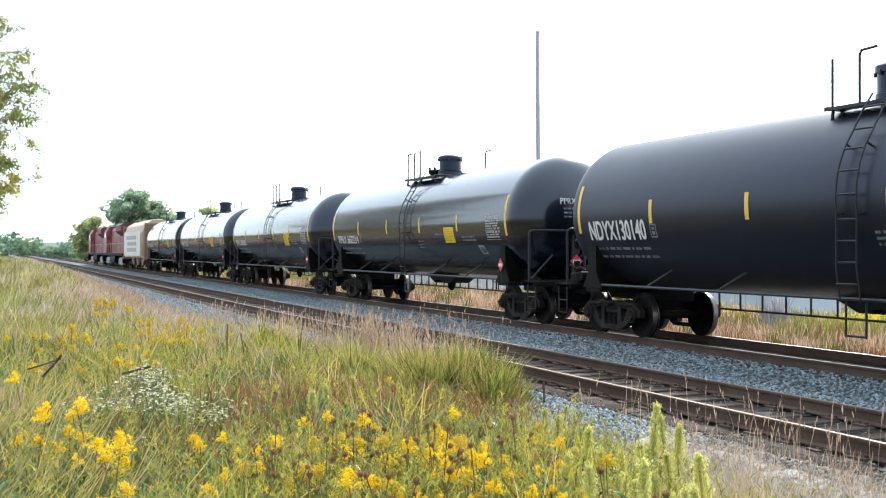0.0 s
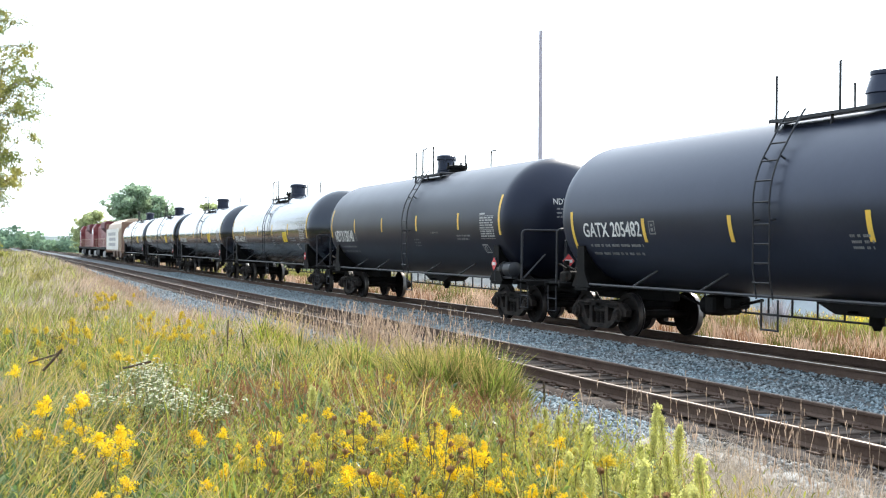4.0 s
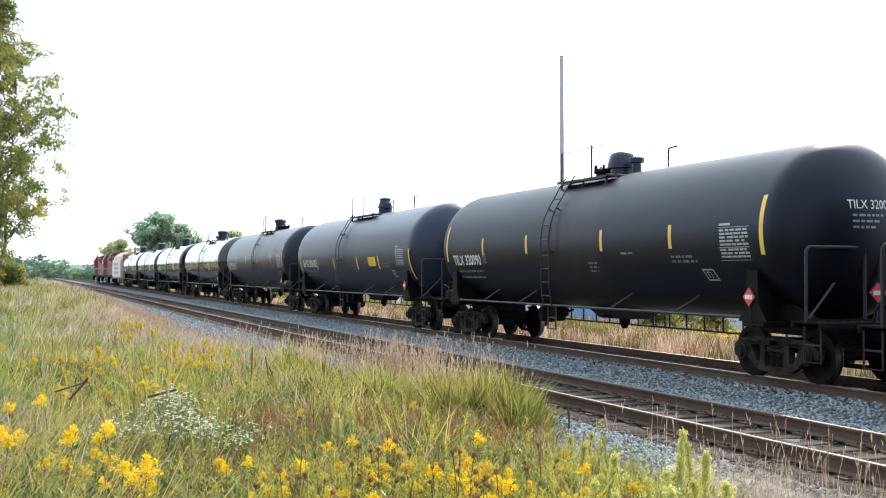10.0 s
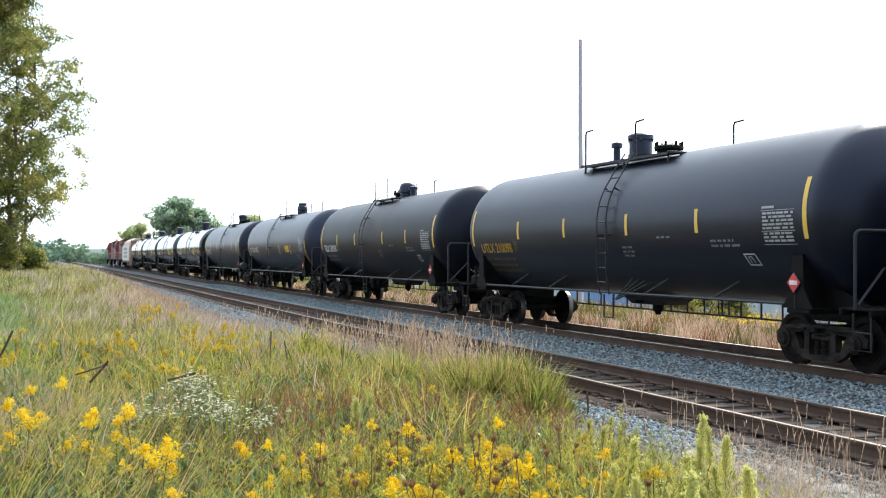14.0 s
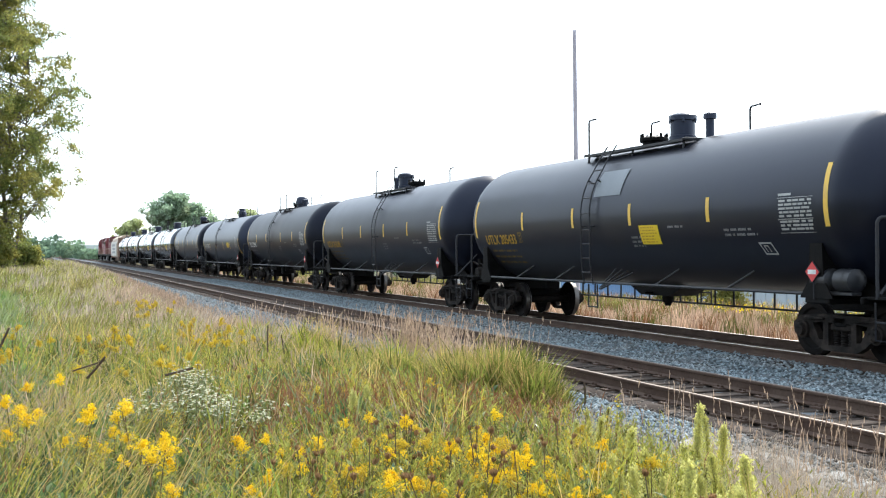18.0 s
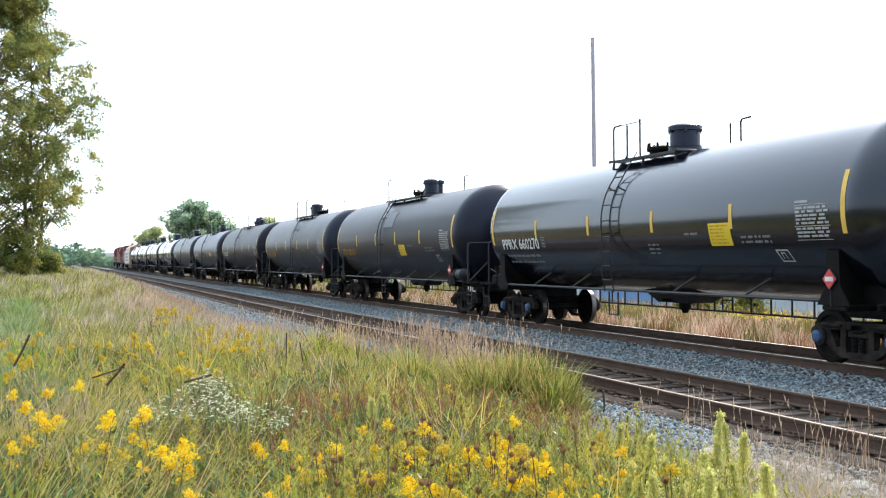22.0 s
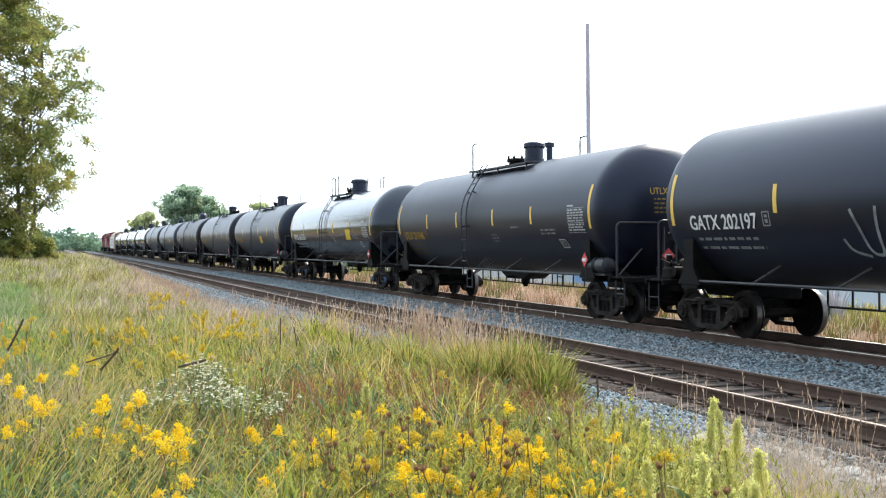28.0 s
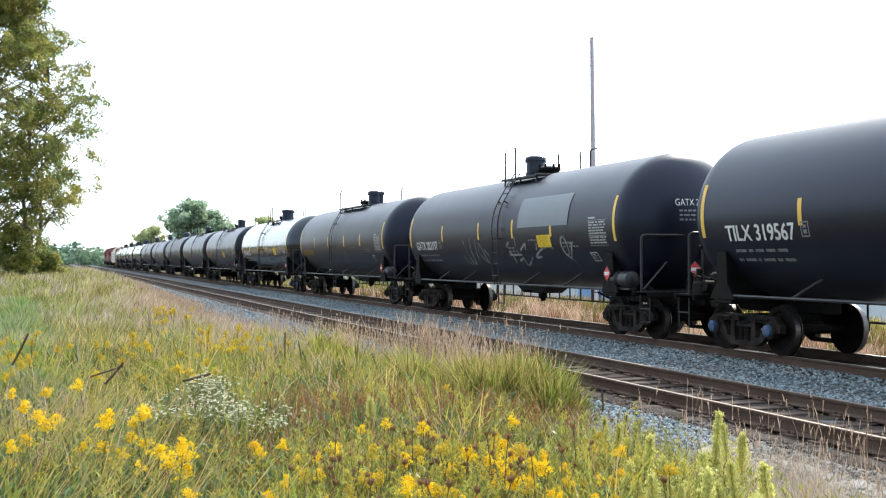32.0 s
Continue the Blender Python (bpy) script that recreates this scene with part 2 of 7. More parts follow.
M_STONE = material("ballast_stone", (0.20, 0.245, 0.265), 0.9, vary=0.25, scale=1.2, fine=25, tint=(0.28, 0.285, 0.28), amount=0.6, island=0.55, bump=0.3, spec=0.2)
M_BED = material("ballast_bed_gravel", (0.125, 0.138, 0.148), 0.95, vary=0.55, scale=0.8, fine=16, tint=(0.135, 0.125, 0.115), amount=0.8, bump=0.8, spec=0.1)
M_GROUND = material("meadow_soil_and_thatch", (0.045, 0.038, 0.018), 0.95, vary=0.4, scale=0.25, fine=9, tint=(0.105, 0.080, 0.040), amount=0.9, bump=0.6, spec=0.1)
M_GRASS = material("yellow_green_grass", (0.25, 0.275, 0.04), 0.6, vary=0.15, scale=0.35, fine=3, tint=(0.40, 0.375, 0.08), amount=0.85, island=0.55, through_light=0.5, spec=0.25)
M_DRY = material("dry_tan_grass", (0.52, 0.36, 0.26), 0.7, vary=0.15, scale=0.6, fine=4, tint=(0.62, 0.44, 0.31), amount=0.8, island=0.45, through_light=0.35, spec=0.15)
M_RUSSET = material("russet_dead_leaf", (0.27, 0.125, 0.06), 0.8, vary=0.2, scale=2, fine=10, tint=(0.19, 0.11, 0.05), amount=0.6, island=0.4, through_light=0.3, spec=0.2)
M_HERB = material("herb_leaf", (0.275, 0.285, 0.06), 0.6, vary=0.15, scale=1.5, fine=10, tint=(0.42, 0.40, 0.09), amount=0.8, island=0.45, through_light=0.45, spec=0.25)
M_SAGE = material("pale_green_spike", (0.64, 0.62, 0.22), 0.7, vary=0.12, scale=3, fine=20, tint=(0.58, 0.57, 0.25), amount=0.6, island=0.3, through_light=0.5, spec=0.15)
M_BLOOM = material("goldenrod_bloom", (0.91, 0.675, 0.03), 0.7, vary=0.12, scale=6, fine=50, tint=(0.82, 0.53, 0.02), amount=0.7, island=0.3, through_light=0.35, spec=0.2)
M_OCHRE = material("fading_goldenrod_bloom", (0.66, 0.49, 0.05), 0.7, vary=0.15, scale=6, fine=50, tint=(0.46, 0.34, 0.05), amount=0.7, island=0.35, through_light=0.35, spec=0.2)
M_ASTER = material("creamy_aster_petal", (0.66, 0.66, 0.50), 0.7, vary=0.1, scale=6, fine=50, island=0.25, through_light=0.35, spec=0.2)
M_SEED = material("brown_seed_head", (0.30, 0.175, 0.085), 0.9, vary=0.3, scale=6, fine=60, tint=(0.20, 0.11, 0.055), amount=0.6, island=0.4, through_light=0.4)
M_STEM = material("brown_green_stem", (0.13, 0.11, 0.045), 0.8, vary=0.25, scale=4, fine=30, tint=(0.17, 0.09, 0.05), amount=0.6, island=0.3)
M_LEAF = material("cottonwood_leaf", (0.20, 0.24, 0.07), 0.5, vary=0.15, scale=0.6, fine=4, tint=(0.44, 0.38, 0.10), amount=0.9, island=0.5, through_light=0.6, spec=0.3)
# leaves of far trees: the haze in front is mixed into these pale colours
M_HAZED_LEAF = material("hazed_tree_leaf", (0.36, 0.47, 0.33), 0.7, vary=0.15, scale=0.12, fine=1, tint=(0.42, 0.46, 0.28), amount=0.7, island=0.4, through_light=0.6, spec=0.2)
M_HAZED_YELLOW = material("hazed_yellowing_leaf", (0.44, 0.49, 0.26), 0.7, vary=0.15, scale=0.12, fine=1, tint=(0.55, 0.54, 0.26), amount=0.7, island=0.4, through_light=0.6, spec=0.2)
M_BARK = material("grey_bark", (0.17, 0.145, 0.12), 0.9, vary=0.3, scale=3, fine=25, tint=(0.10, 0.085, 0.07), amount=0.7, bump=0.6, stretch=(1, 1, 0.3))
M_POLE = material("weathered_pole_wood", (0.46, 0.42, 0.46), 0.85, vary=0.25, scale=2, fine=25, tint=(0.56, 0.52, 0.58), amount=0.7, bump=0.4, stretch=(2, 2, 0.2))
M_BLUE_WALL = material("blue_sheet_metal", (0.20, 0.36, 0.62), 0.5, vary=0.1, scale=0.4, fine=6, tint=(0.30, 0.45, 0.66), amount=0.5)
M_PALE_WALL = material("pale_blue_grey_sheet_metal", (0.52, 0.60, 0.66), 0.5, vary=0.1, scale=0.4, fine=6, tint=(0.62, 0.66, 0.68), amount=0.5)
M_CONCRETE = material("pale_concrete", (0.45, 0.44, 0.43), 0.9, vary=0.2, scale=2, fine=20, tint=(0.33, 0.32, 0.32), amount=0.6)
M_HILL = material("distant_wooded_hill", (0.10, 0.135, 0.13), 0.9, vary=0.25, scale=0.03, fine=0.3, tint=(0.14, 0.18, 0.17), amount=0.7)
M_TUSSOCK = material("bright_tussock_grass", (0.155, 0.19, 0.035), 0.55, vary=0.15, scale=1.4, fine=4, tint=(0.34, 0.29, 0.09), amount=0.8, island=0.6, through_light=0.5, spec=0.25)
M_PALE_DRY = material("bleached_dry_grass", (0.45, 0.38, 0.30), 0.8, vary=0.15, scale=0.8, fine=4, tint=(0.50, 0.40, 0.32), amount=0.7, island=0.4, through_light=0.35, spec=0.15)
M_DIRT = material("cinder_and_mud_fill", (0.038, 0.028, 0.023), 0.95, vary=0.45, scale=1.5, fine=18, tint=(0.085, 0.070, 0.062), amount=0.8, bump=0.7, spec=0.08)
M_LIME = material("broad_lime_blade", (0.225, 0.285, 0.06), 0.5, vary=0.15, scale=1.2, fine=6, tint=(0.13, 0.24, 0.09), amount=0.8, island=0.4, through_light=0.5, spec=0.3)
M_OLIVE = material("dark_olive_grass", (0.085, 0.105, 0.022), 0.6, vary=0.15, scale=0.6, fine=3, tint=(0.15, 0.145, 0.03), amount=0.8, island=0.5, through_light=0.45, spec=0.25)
M_STRAW = material("golden_straw", (0.58, 0.435, 0.16), 0.7, vary=0.15, scale=0.6, fine=4, tint=(0.46, 0.32, 0.13), amount=0.8, island=0.4, through_light=0.4, spec=0.2)
M_VERGE = material("pinkish_dry_grass", (0.50, 0.38, 0.285), 0.8, vary=0.15, scale=0.8, fine=4, tint=(0.40, 0.285, 0.20), amount=0.8, island=0.4, through_light=0.4, spec=0.15)
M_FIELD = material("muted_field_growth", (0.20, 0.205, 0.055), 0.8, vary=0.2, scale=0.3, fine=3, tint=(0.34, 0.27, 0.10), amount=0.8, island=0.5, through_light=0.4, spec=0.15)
M_SPRAY = material("grey_white_spray_paint", (0.24, 0.245, 0.24), 0.7, vary=0.3, scale=2.5, fine=14, tint=(0.06, 0.062, 0.065), amount=0.9)
M_SIDING_HEAD = material("dull_siding_rail_head", (0.20, 0.165, 0.14), 0.6, metal=0.6, vary=0.2, scale=1, fine=20, tint=(0.15, 0.10, 0.075), amount=0.6)
M_SHOULDER = material("dusty_shoulder_gravel", (0.28, 0.272, 0.256), 0.95, vary=0.4, scale=1.0, fine=18, tint=(0.24, 0.215, 0.18), amount=0.7, bump=0.6, island=0.35, spec=0.1)
M_FAR_GRASS = material("sunlit_far_grass", (0.33, 0.37, 0.105), 0.7, vary=0.2, scale=0.15, fine=2, tint=(0.58, 0.48, 0.22), amount=0.9, island=0.5, through_light=0.5, spec=0.2)
M_DEEP = material("deep_green_leaf", (0.075, 0.145, 0.055), 0.45, vary=0.15, scale=1.2, fine=6, tint=(0.12, 0.17, 0.05), amount=0.7, island=0.4, through_light=0.4, spec=0.35)
# blue-green woods colour with the distance haze painted in
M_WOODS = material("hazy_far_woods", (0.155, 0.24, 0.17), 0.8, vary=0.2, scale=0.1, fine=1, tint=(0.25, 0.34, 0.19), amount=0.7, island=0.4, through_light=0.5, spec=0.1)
M_SIDING_STONE = material("brown_siding_stone", (0.125, 0.108, 0.096), 0.95, vary=0.3, scale=1.2, fine=25, tint=(0.20, 0.185, 0.17), amount=0.6, island=0.5, bump=0.3, spec=0.1)
M_CREAM_LEAF = material("pale_yellowing_leaf", (0.62, 0.60, 0.34), 0.6, vary=0.12, scale=4, fine=20, tint=(0.45, 0.48, 0.18), amount=0.7, island=0.4, through_light=0.45, spec=0.25)
M_BLEACHED = material("bleached_dead_stem", (0.62, 0.60, 0.64), 0.8, vary=0.15, scale=2, fine=20, tint=(0.45, 0.42, 0.42), amount=0.7, island=0.3, spec=0.15)
M_DARK_FILL = material("dark_brown_ballast", (0.030, 0.024, 0.020), 0.9, vary=0.5, scale=1.2, fine=18, tint=(0.055, 0.045, 0.038), amount=0.8, bump=0.7, spec=0.1)
M_GREYGREEN = material("grey_green_leaf", (0.20, 0.255, 0.12), 0.6, vary=0.15, scale=1.2, fine=8, tint=(0.33, 0.36, 0.17), amount=0.7, island=0.4, through_light=0.4, spec=0.25)
M_DEAD = material("dark_dead_stalk", (0.075, 0.048, 0.032), 0.9, vary=0.3, scale=6, fine=60, tint=(0.11, 0.075, 0.05), amount=0.6)


# ---- mesh building ----
class Geo:
    """Collects vertices and faces of one mesh."""

    def __init__(self):
        self.v, self.f = [], []

    def add(self, verts, faces, m=None):
        k = len(self.v)
        self.v += [tuple(m @ Vector(p)) for p in verts] if m is not None else [tuple(p) for p in verts]
        self.f += [tuple(i + k for i in face) for face in faces]
        return self

    def box(self, c, s, m=None, bev=0.0):
        x, y, z = (a / 2 for a in s)
        b = min(bev, x * 0.9, y * 0.9, z * 0.9)
        if b <= 0:
            vs = [(c[0] + i * x, c[1] + j * y, c[2] + k * z) for k in (-1, 1) for i, j in ((-1, -1), (1, -1), (1, 1), (-1, 1))]
            return self.add(vs, [(3, 2, 1, 0), (4, 5, 6, 7), (0, 1, 5, 4), (1, 2, 6, 5), (2, 3, 7, 6), (3, 0, 4, 7)], m)
        vs, rings = [], []
        for zz, inset in ((-z, b), (-z + b, 0), (z - b, 0), (z, b)):
            ring = []
            for px, py in ((-x + b, -y), (x - b, -y), (x, -y + b), (x, y - b), (x - b, y), (-x + b, y), (-x, y - b), (-x, -y + b)):
                qx = px - math.copysign(min(inset, abs(px)), px)
                qy = py - math.copysign(min(inset, abs(py)), py)
                ring.append(len(vs))
                vs.append((c[0] + qx, c[1] + qy, c[2] + zz))
            rings.append(ring)
        fs = [tuple(reversed(rings[0])), tuple(rings[-1])]
        for a, d in zip(rings, rings[1:]):
            fs += [(a[i], a[(i + 1) % 8], d[(i + 1) % 8], d[i]) for i in range(8)]
        return self.add(vs, fs, m)

    def cyl(self, p, q, r, n=10, r2=None, caps=True):
        p, q = Vector(p), Vector(q)
        d = (q - p).normalized()
        a = d.orthogonal().normalized()
        b = d.cross(a)
        r2 = r if r2 is None else r2
        vs = [p + (a * math.cos(t) + b * math.sin(t)) * r for t in (2 * math.pi * i / n for i in range(n))]
        vs += [q + (a * math.cos(t) + b * math.sin(t)) * r2 for t in (2 * math.pi * i / n for i in range(n))]
        fs = [(i, (i + 1) % n, n + (i + 1) % n, n + i) for i in range(n)]
        if caps:
            fs += [tuple(range(n - 1, -1, -1)), tuple(range(n, 2 * n))]
        return self.add(vs, fs)

    def tube(self, pts, r, n=8):
        pts = [Vector(p) for p in pts]
        vs, fs = [], []
        ref = None
        for i, p in enumerate(pts):
            d = (pts[min(i + 1, len(pts) - 1)] - pts[max(i - 1, 0)]).normalized()
            ref = d.orthogonal().normalized() if ref is None else (ref - d * ref.dot(d)).normalized()
            b = d.cross(ref)
            vs += [p + (ref * math.cos(t) + b * math.sin(t)) * r for t in (2 * math.pi * j / n for j in range(n))]
        for i in range(len(pts) - 1):
            fs += [(i * n + j, i * n + (j + 1) % n, (i + 1) * n + (j + 1) % n, (i + 1) * n + j) for j in range(n)]
        fs += [tuple(range(n - 1, -1, -1)), tuple(range((len(pts) - 1) * n, len(pts) * n))]
        return self.add(vs, fs)

    def lathe(self, prof, o=(0, 0, 0), axis="x", n=32):
        """prof: (along, radius) pairs turned about an axis through o; closed at the ends where the radius is 0."""
        vs, rings = [], []
        put = {"x": lambda u, c, s: (o[0] + u, o[1] + c, o[2] + s), "y": lambda u, c, s: (o[0] + s, o[1] + u, o[2] + c), "z": lambda u, c, s: (o[0] + c, o[1] + s, o[2] + u)}[axis]
        for u, r in prof:
            if r < 1e-6:
                rings.append([len(vs)])
                vs.append(put(u, 0, 0))
            else:
                rings.append(list(range(len(vs), len(vs) + n)))
                vs += [put(u, r * math.cos(t), r * math.sin(t)) for t in (2 * math.pi * i / n for i in range(n))]
        fs = []
        for a, b in zip(rings, rings[1:]):
            for i in range(n):
                j = (i + 1) % n
                if len(a) == 1:
                    fs.append((a[0], b[j], b[i]))
                elif len(b) == 1:
                    fs.append((a[i], a[j], b[0]))
                else:
                    fs.append((a[i], a[j], b[j], b[i]))
        return self.add(vs, fs)

    def prism(self, poly, a, b, axis="x"):
        """A polygon given in the plane across the axis, from a to b along it."""
        n = len(poly)
        put = {"x": lambda u, p: (u, p[0], p[1]), "y": lambda u, p: (p[0], u, p[1]), "z": lambda u, p: (p[0], p[1], u)}[axis]
        vs = [put(a, p) for p in poly] + [put(b, p) for p in poly]
        return self.add(vs, [tuple(range(n - 1, -1, -1)), tuple(range(n, 2 * n))] + [(i, (i + 1) % n, n + (i + 1) % n, n + i) for i in range(n)])

    def mesh(self, name, mat, smooth=35):
        me = bpy.data.meshes.new(name)
        me.from_pydata(self.v, [], self.f)
        if smooth:
            me.polygons.foreach_set("use_smooth", [True] * len(me.polygons))
        if smooth and smooth < 180:
            me.set_sharp_from_angle(angle=radians(smooth))
        for one in mat if isinstance(mat, (list, tuple)) else [mat]:
            me.materials.append(one)
        return me


MESHES = {}


def shared(key, build, mat, smooth=35):
    """The mesh of that key, built on the first call."""
    if key not in MESHES:
        g = Geo()
        build(g)
        MESHES[key] = g.mesh(key, mat, smooth)
    return MESHES[key]


def part(name, data, parent, m=None, label=""):
    """One mesh object, a part of its parent."""
    ob = new(name, data)
    ob.parent = parent
    if m is not None:
        ob.matrix_basis = m
    return tagged(ob, label)


def raw_mesh(name, verts, faces, mat, smooth=False):
    """A mesh from arrays whose faces all have the same number of corners."""
    verts = np.asarray(verts, np.float32).reshape(-1, 3)
    faces = np.asarray(faces, np.int32)
    n, k = faces.shape
    me = bpy.data.meshes.new(name)
    me.vertices.add(len(verts))
    me.vertices.foreach_set("co", verts.ravel())
    me.loops.add(n * k)
    me.loops.foreach_set("vertex_index", faces.ravel())
    me.polygons.add(n)
    me.polygons.foreach_set("loop_start", np.arange(0, n * k, k, dtype=np.int32))
    if smooth:
        me.polygons.foreach_set("use_smooth", np.ones(n, bool))
    me.update(calc_edges=True)
    me.materials.append(mat)
    return me


RNG = np.random.default_rng(7)


def smoothstep(a, b, x):
    t = np.clip((x - a) / (b - a), 0, 1)
    return t * t * (3 - 2 * t)


# ---- ground, ballast and tracks ----
def ground_z(x, y):
    """Height of the soil: a low meadow, a rise towards the far verge, a shallow ditch past the main track."""
    x, y = np.asarray(x, float), np.asarray(y, float)
    z = -0.42 + 0.05 * np.sin(x * 0.9 + 1) * np.sin(y * 0.37) + 0.03 * np.sin(x * 2.3 + y * 1.7)
    z = z + 0.75 * smoothstep(20, 75, y) * (1 - smoothstep(3.5, 6.0, x)) * smoothstep(-60, -5, x)
    z = z - 0.12 * smoothstep(16, 19, x) - 1.7 * smoothstep(19, 46, x)
    return z


def build_ground():
    xs = np.unique(np.concatenate([np.linspace(-2500, -60, 14), np.linspace(-60, -8, 18), np.linspace(-8, 20, 57), np.linspace(20, 80, 20), np.linspace(80, 2500, 14)]))
    ys = np.unique(np.concatenate([np.linspace(-1500, -40, 12), np.linspace(-40, 0, 14), np.linspace(0, 40, 60), np.linspace(40, 140, 50), np.linspace(140, 500, 20), np.linspace(500, 3500, 12)]))
    gx, gy = np.meshgrid(xs, ys)
    gz = ground_z(gx, gy)
    nx, ny = len(xs), len(ys)
    idx = np.arange(nx * ny).reshape(ny, nx)
    faces = np.stack([idx[:-1, :-1], idx[:-1, 1:], idx[1:, 1:], idx[1:, :-1]], -1).reshape(-1, 4)
    ob = new("ground", raw_mesh("ground", np.stack([gx, gy, gz], -1), faces, M_GROUND, True))
    tagged(ob, "meadow soil with dry thatch beside the tracks", "ground", kind="structure")


TRACK_Y0, TRACK_Y1 = -60.0, 520.0


def bed_z(x):
    """Top of the ballast across both tracks."""
    pts = [(4.9, -0.56), (5.3, -0.41), (6.3, -0.37), (6.95, -0.25), (7.2, -0.20), (7.55, -0.205), (7.8, -0.232), (9.5, -0.232), (10.1, -0.21), (11.0, -0.27), (11.6, -0.20), (12.1, -0.185), (14.6, -0.185), (15.2, -0.22), (16.6, -0.72)]
    return np.interp(x, [p[0] for p in pts], [p[1] for p in pts])


def build_ballast():
    xs = np.linspace(4.9, 16.6, 48)
    ys = np.concatenate([np.linspace(-60, 5, 14), np.linspace(6, 60, 160), np.linspace(61, 160, 90), np.linspace(165, 520, 30)])
    gx, gy = np.meshgrid(xs, ys)
    gz = bed_z(gx) + RNG.normal(0, 0.012, gx.shape)
    idx = np.arange(gx.size).reshape(gx.shape)
    faces = np.stack([idx[:-1, :-1], idx[:-1, 1:], idx[1:, 1:], idx[1:, :-1]], -1).reshape(-1, 4)
    bed = tagged(new("ballast", raw_mesh("ballast", np.stack([gx, gy, gz], -1), faces, M_BED, True)), "blue-grey crushed stone bed under both tracks", "ballast", kind="structure")
    xs = np.linspace(7.12, 9.95, 16)
    gx, gy = np.meshgrid(xs, ys)
    gz = bed_z(gx) + 0.020 + RNG.normal(0, 0.007, gx.shape) - 0.13 * (np.abs(gx - X_SIDING) > 1.36)
    idx = np.arange(gx.size).reshape(gx.shape)
    faces = np.stack([idx[:-1, :-1], idx[:-1, 1:], idx[1:, 1:], idx[1:, :-1]], -1).reshape(-1, 4)
    tagged(part("cinder_fill", raw_mesh("cinder_fill", np.stack([gx, gy, gz], -1), faces, M_DIRT, True), bed), "brown mud and cinders between the siding's ties")
    # darker brown sheet over the bed between the main track's ties
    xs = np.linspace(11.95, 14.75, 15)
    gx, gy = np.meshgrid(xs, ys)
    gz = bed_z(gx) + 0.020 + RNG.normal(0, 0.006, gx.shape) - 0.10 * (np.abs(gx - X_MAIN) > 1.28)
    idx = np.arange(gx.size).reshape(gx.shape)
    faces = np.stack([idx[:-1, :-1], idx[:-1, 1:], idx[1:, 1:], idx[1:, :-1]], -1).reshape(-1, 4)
    tagged(part("dark_fill", raw_mesh("dark_fill", np.stack([gx, gy, gz], -1), faces, M_DARK_FILL, True), bed), "dark brown ballast between the main track's ties")
    # loose stones: squashed, turned lumps
    n = 66000
    y = 5 + 78 * RNG.random(n) ** 1.5
    x = np.where(RNG.random(n) < 0.66, RNG.uniform(9.45, 12.62, n), RNG.uniform(5.2, 9.4, n))
    keep = ~((x > 7.2) & (x < 9.5) & (RNG.random(n) < 0.66))
    x, y = np.concatenate([x[keep], RNG.uniform(5.5, 7.15, 9000), RNG.uniform(6.8, 7.3, 1600), RNG.uniform(5.4, 12.5, 9000)]), np.concatenate([y[keep], RNG.uniform(5.5, 14.5, 9000), RNG.uniform(9.5, 22, 1600), RNG.uniform(-8, 5.5, 9000)])
    n = len(x)
    base = np.array([(1, 0.2, -0.1), (-0.9, 0.3, 0.1), (0.1, 1, 0.1), (-0.1, -1, -0.15), (0.2, 0.1, 0.8), (-0.2, -0.1, -0.8)])
    tri = np.array([(0, 2, 4), (2, 1, 4), (1, 3, 4), (3, 0, 4), (2, 0, 5), (1, 2, 5), (3, 1, 5), (0, 3, 5)])
    size = RNG.uniform(0.018, 0.042, n)[:, None, None]
    v = base[None] * size * RNG.uniform(0.65, 1.3, (n, 6, 1)) * np.array([1, 1, 0.8])
    a = RNG.uniform(0, 6.28, n)
    c, s = np.cos(a)[:, None], np.sin(a)[:, None]
    v = np.stack([v[..., 0] * c - v[..., 1] * s, v[..., 0] * s + v[..., 1] * c, v[..., 2]], -1)
    v = v + np.stack([x, y, bed_z(x) + 0.012 + 0.02 * RNG.random(n)], -1)[:, None, :]
    for sel, mat, label in (((x >= 9.5) | ((x < 7.15) & (y > 10.5)), M_STONE, "loose blue-grey ballast stones"), ((x < 9.5) & (x >= 7.15), M_SIDING_STONE, "loose brown-grey stones along the siding"), ((x < 7.15) & (y <= 10.5), M_SHOULDER, "loose pale dusty stones on the shoulder")):
        f = (tri[None] + (np.arange(int(sel.sum())) * 6)[:, None, None]).reshape(-1, 3)
        tagged(part("stones", raw_mesh("stones", v[sel], f, mat), bed), label, kind="stuff")
    # dusty gravel of the near shoulder
    xs, ys = np.linspace(5.0, 7.12, 12), np.concatenate([np.linspace(-60, 3, 60), np.linspace(3.2, 10.5, 50)])
    gx, gy = np.meshgrid(xs, ys)
    gz = bed_z(gx) + 0.03 + RNG.normal(0, 0.006, gx.shape) - 0.10 * (gx > 7.1)
    idx = np.arange(gx.size).reshape(gx.shape)
    faces = np.stack([idx[:-1, :-1], idx[:-1, 1:], idx[1:, 1:], idx[1:, :-1]], -1).reshape(-1, 4)
    tagged(part("shoulder", raw_mesh("shoulder", np.stack([gx, gy, gz], -1), faces, M_SHOULDER, True), bed), "dusty pale gravel beside the siding")


RAIL_PROFILE = [(-0.07, -0.172), (0.07, -0.172), (0.07, -0.158), (0.012, -0.135), (0.010, -0.045), (0.034, -0.036), (0.036, -0.008), (0.028, 0.0), (-0.028, 0.0), (-0.036, -0.008), (-0.034, -0.036), (-0.010, -0.045), (-0.012, -0.135), (-0.07, -0.158)]


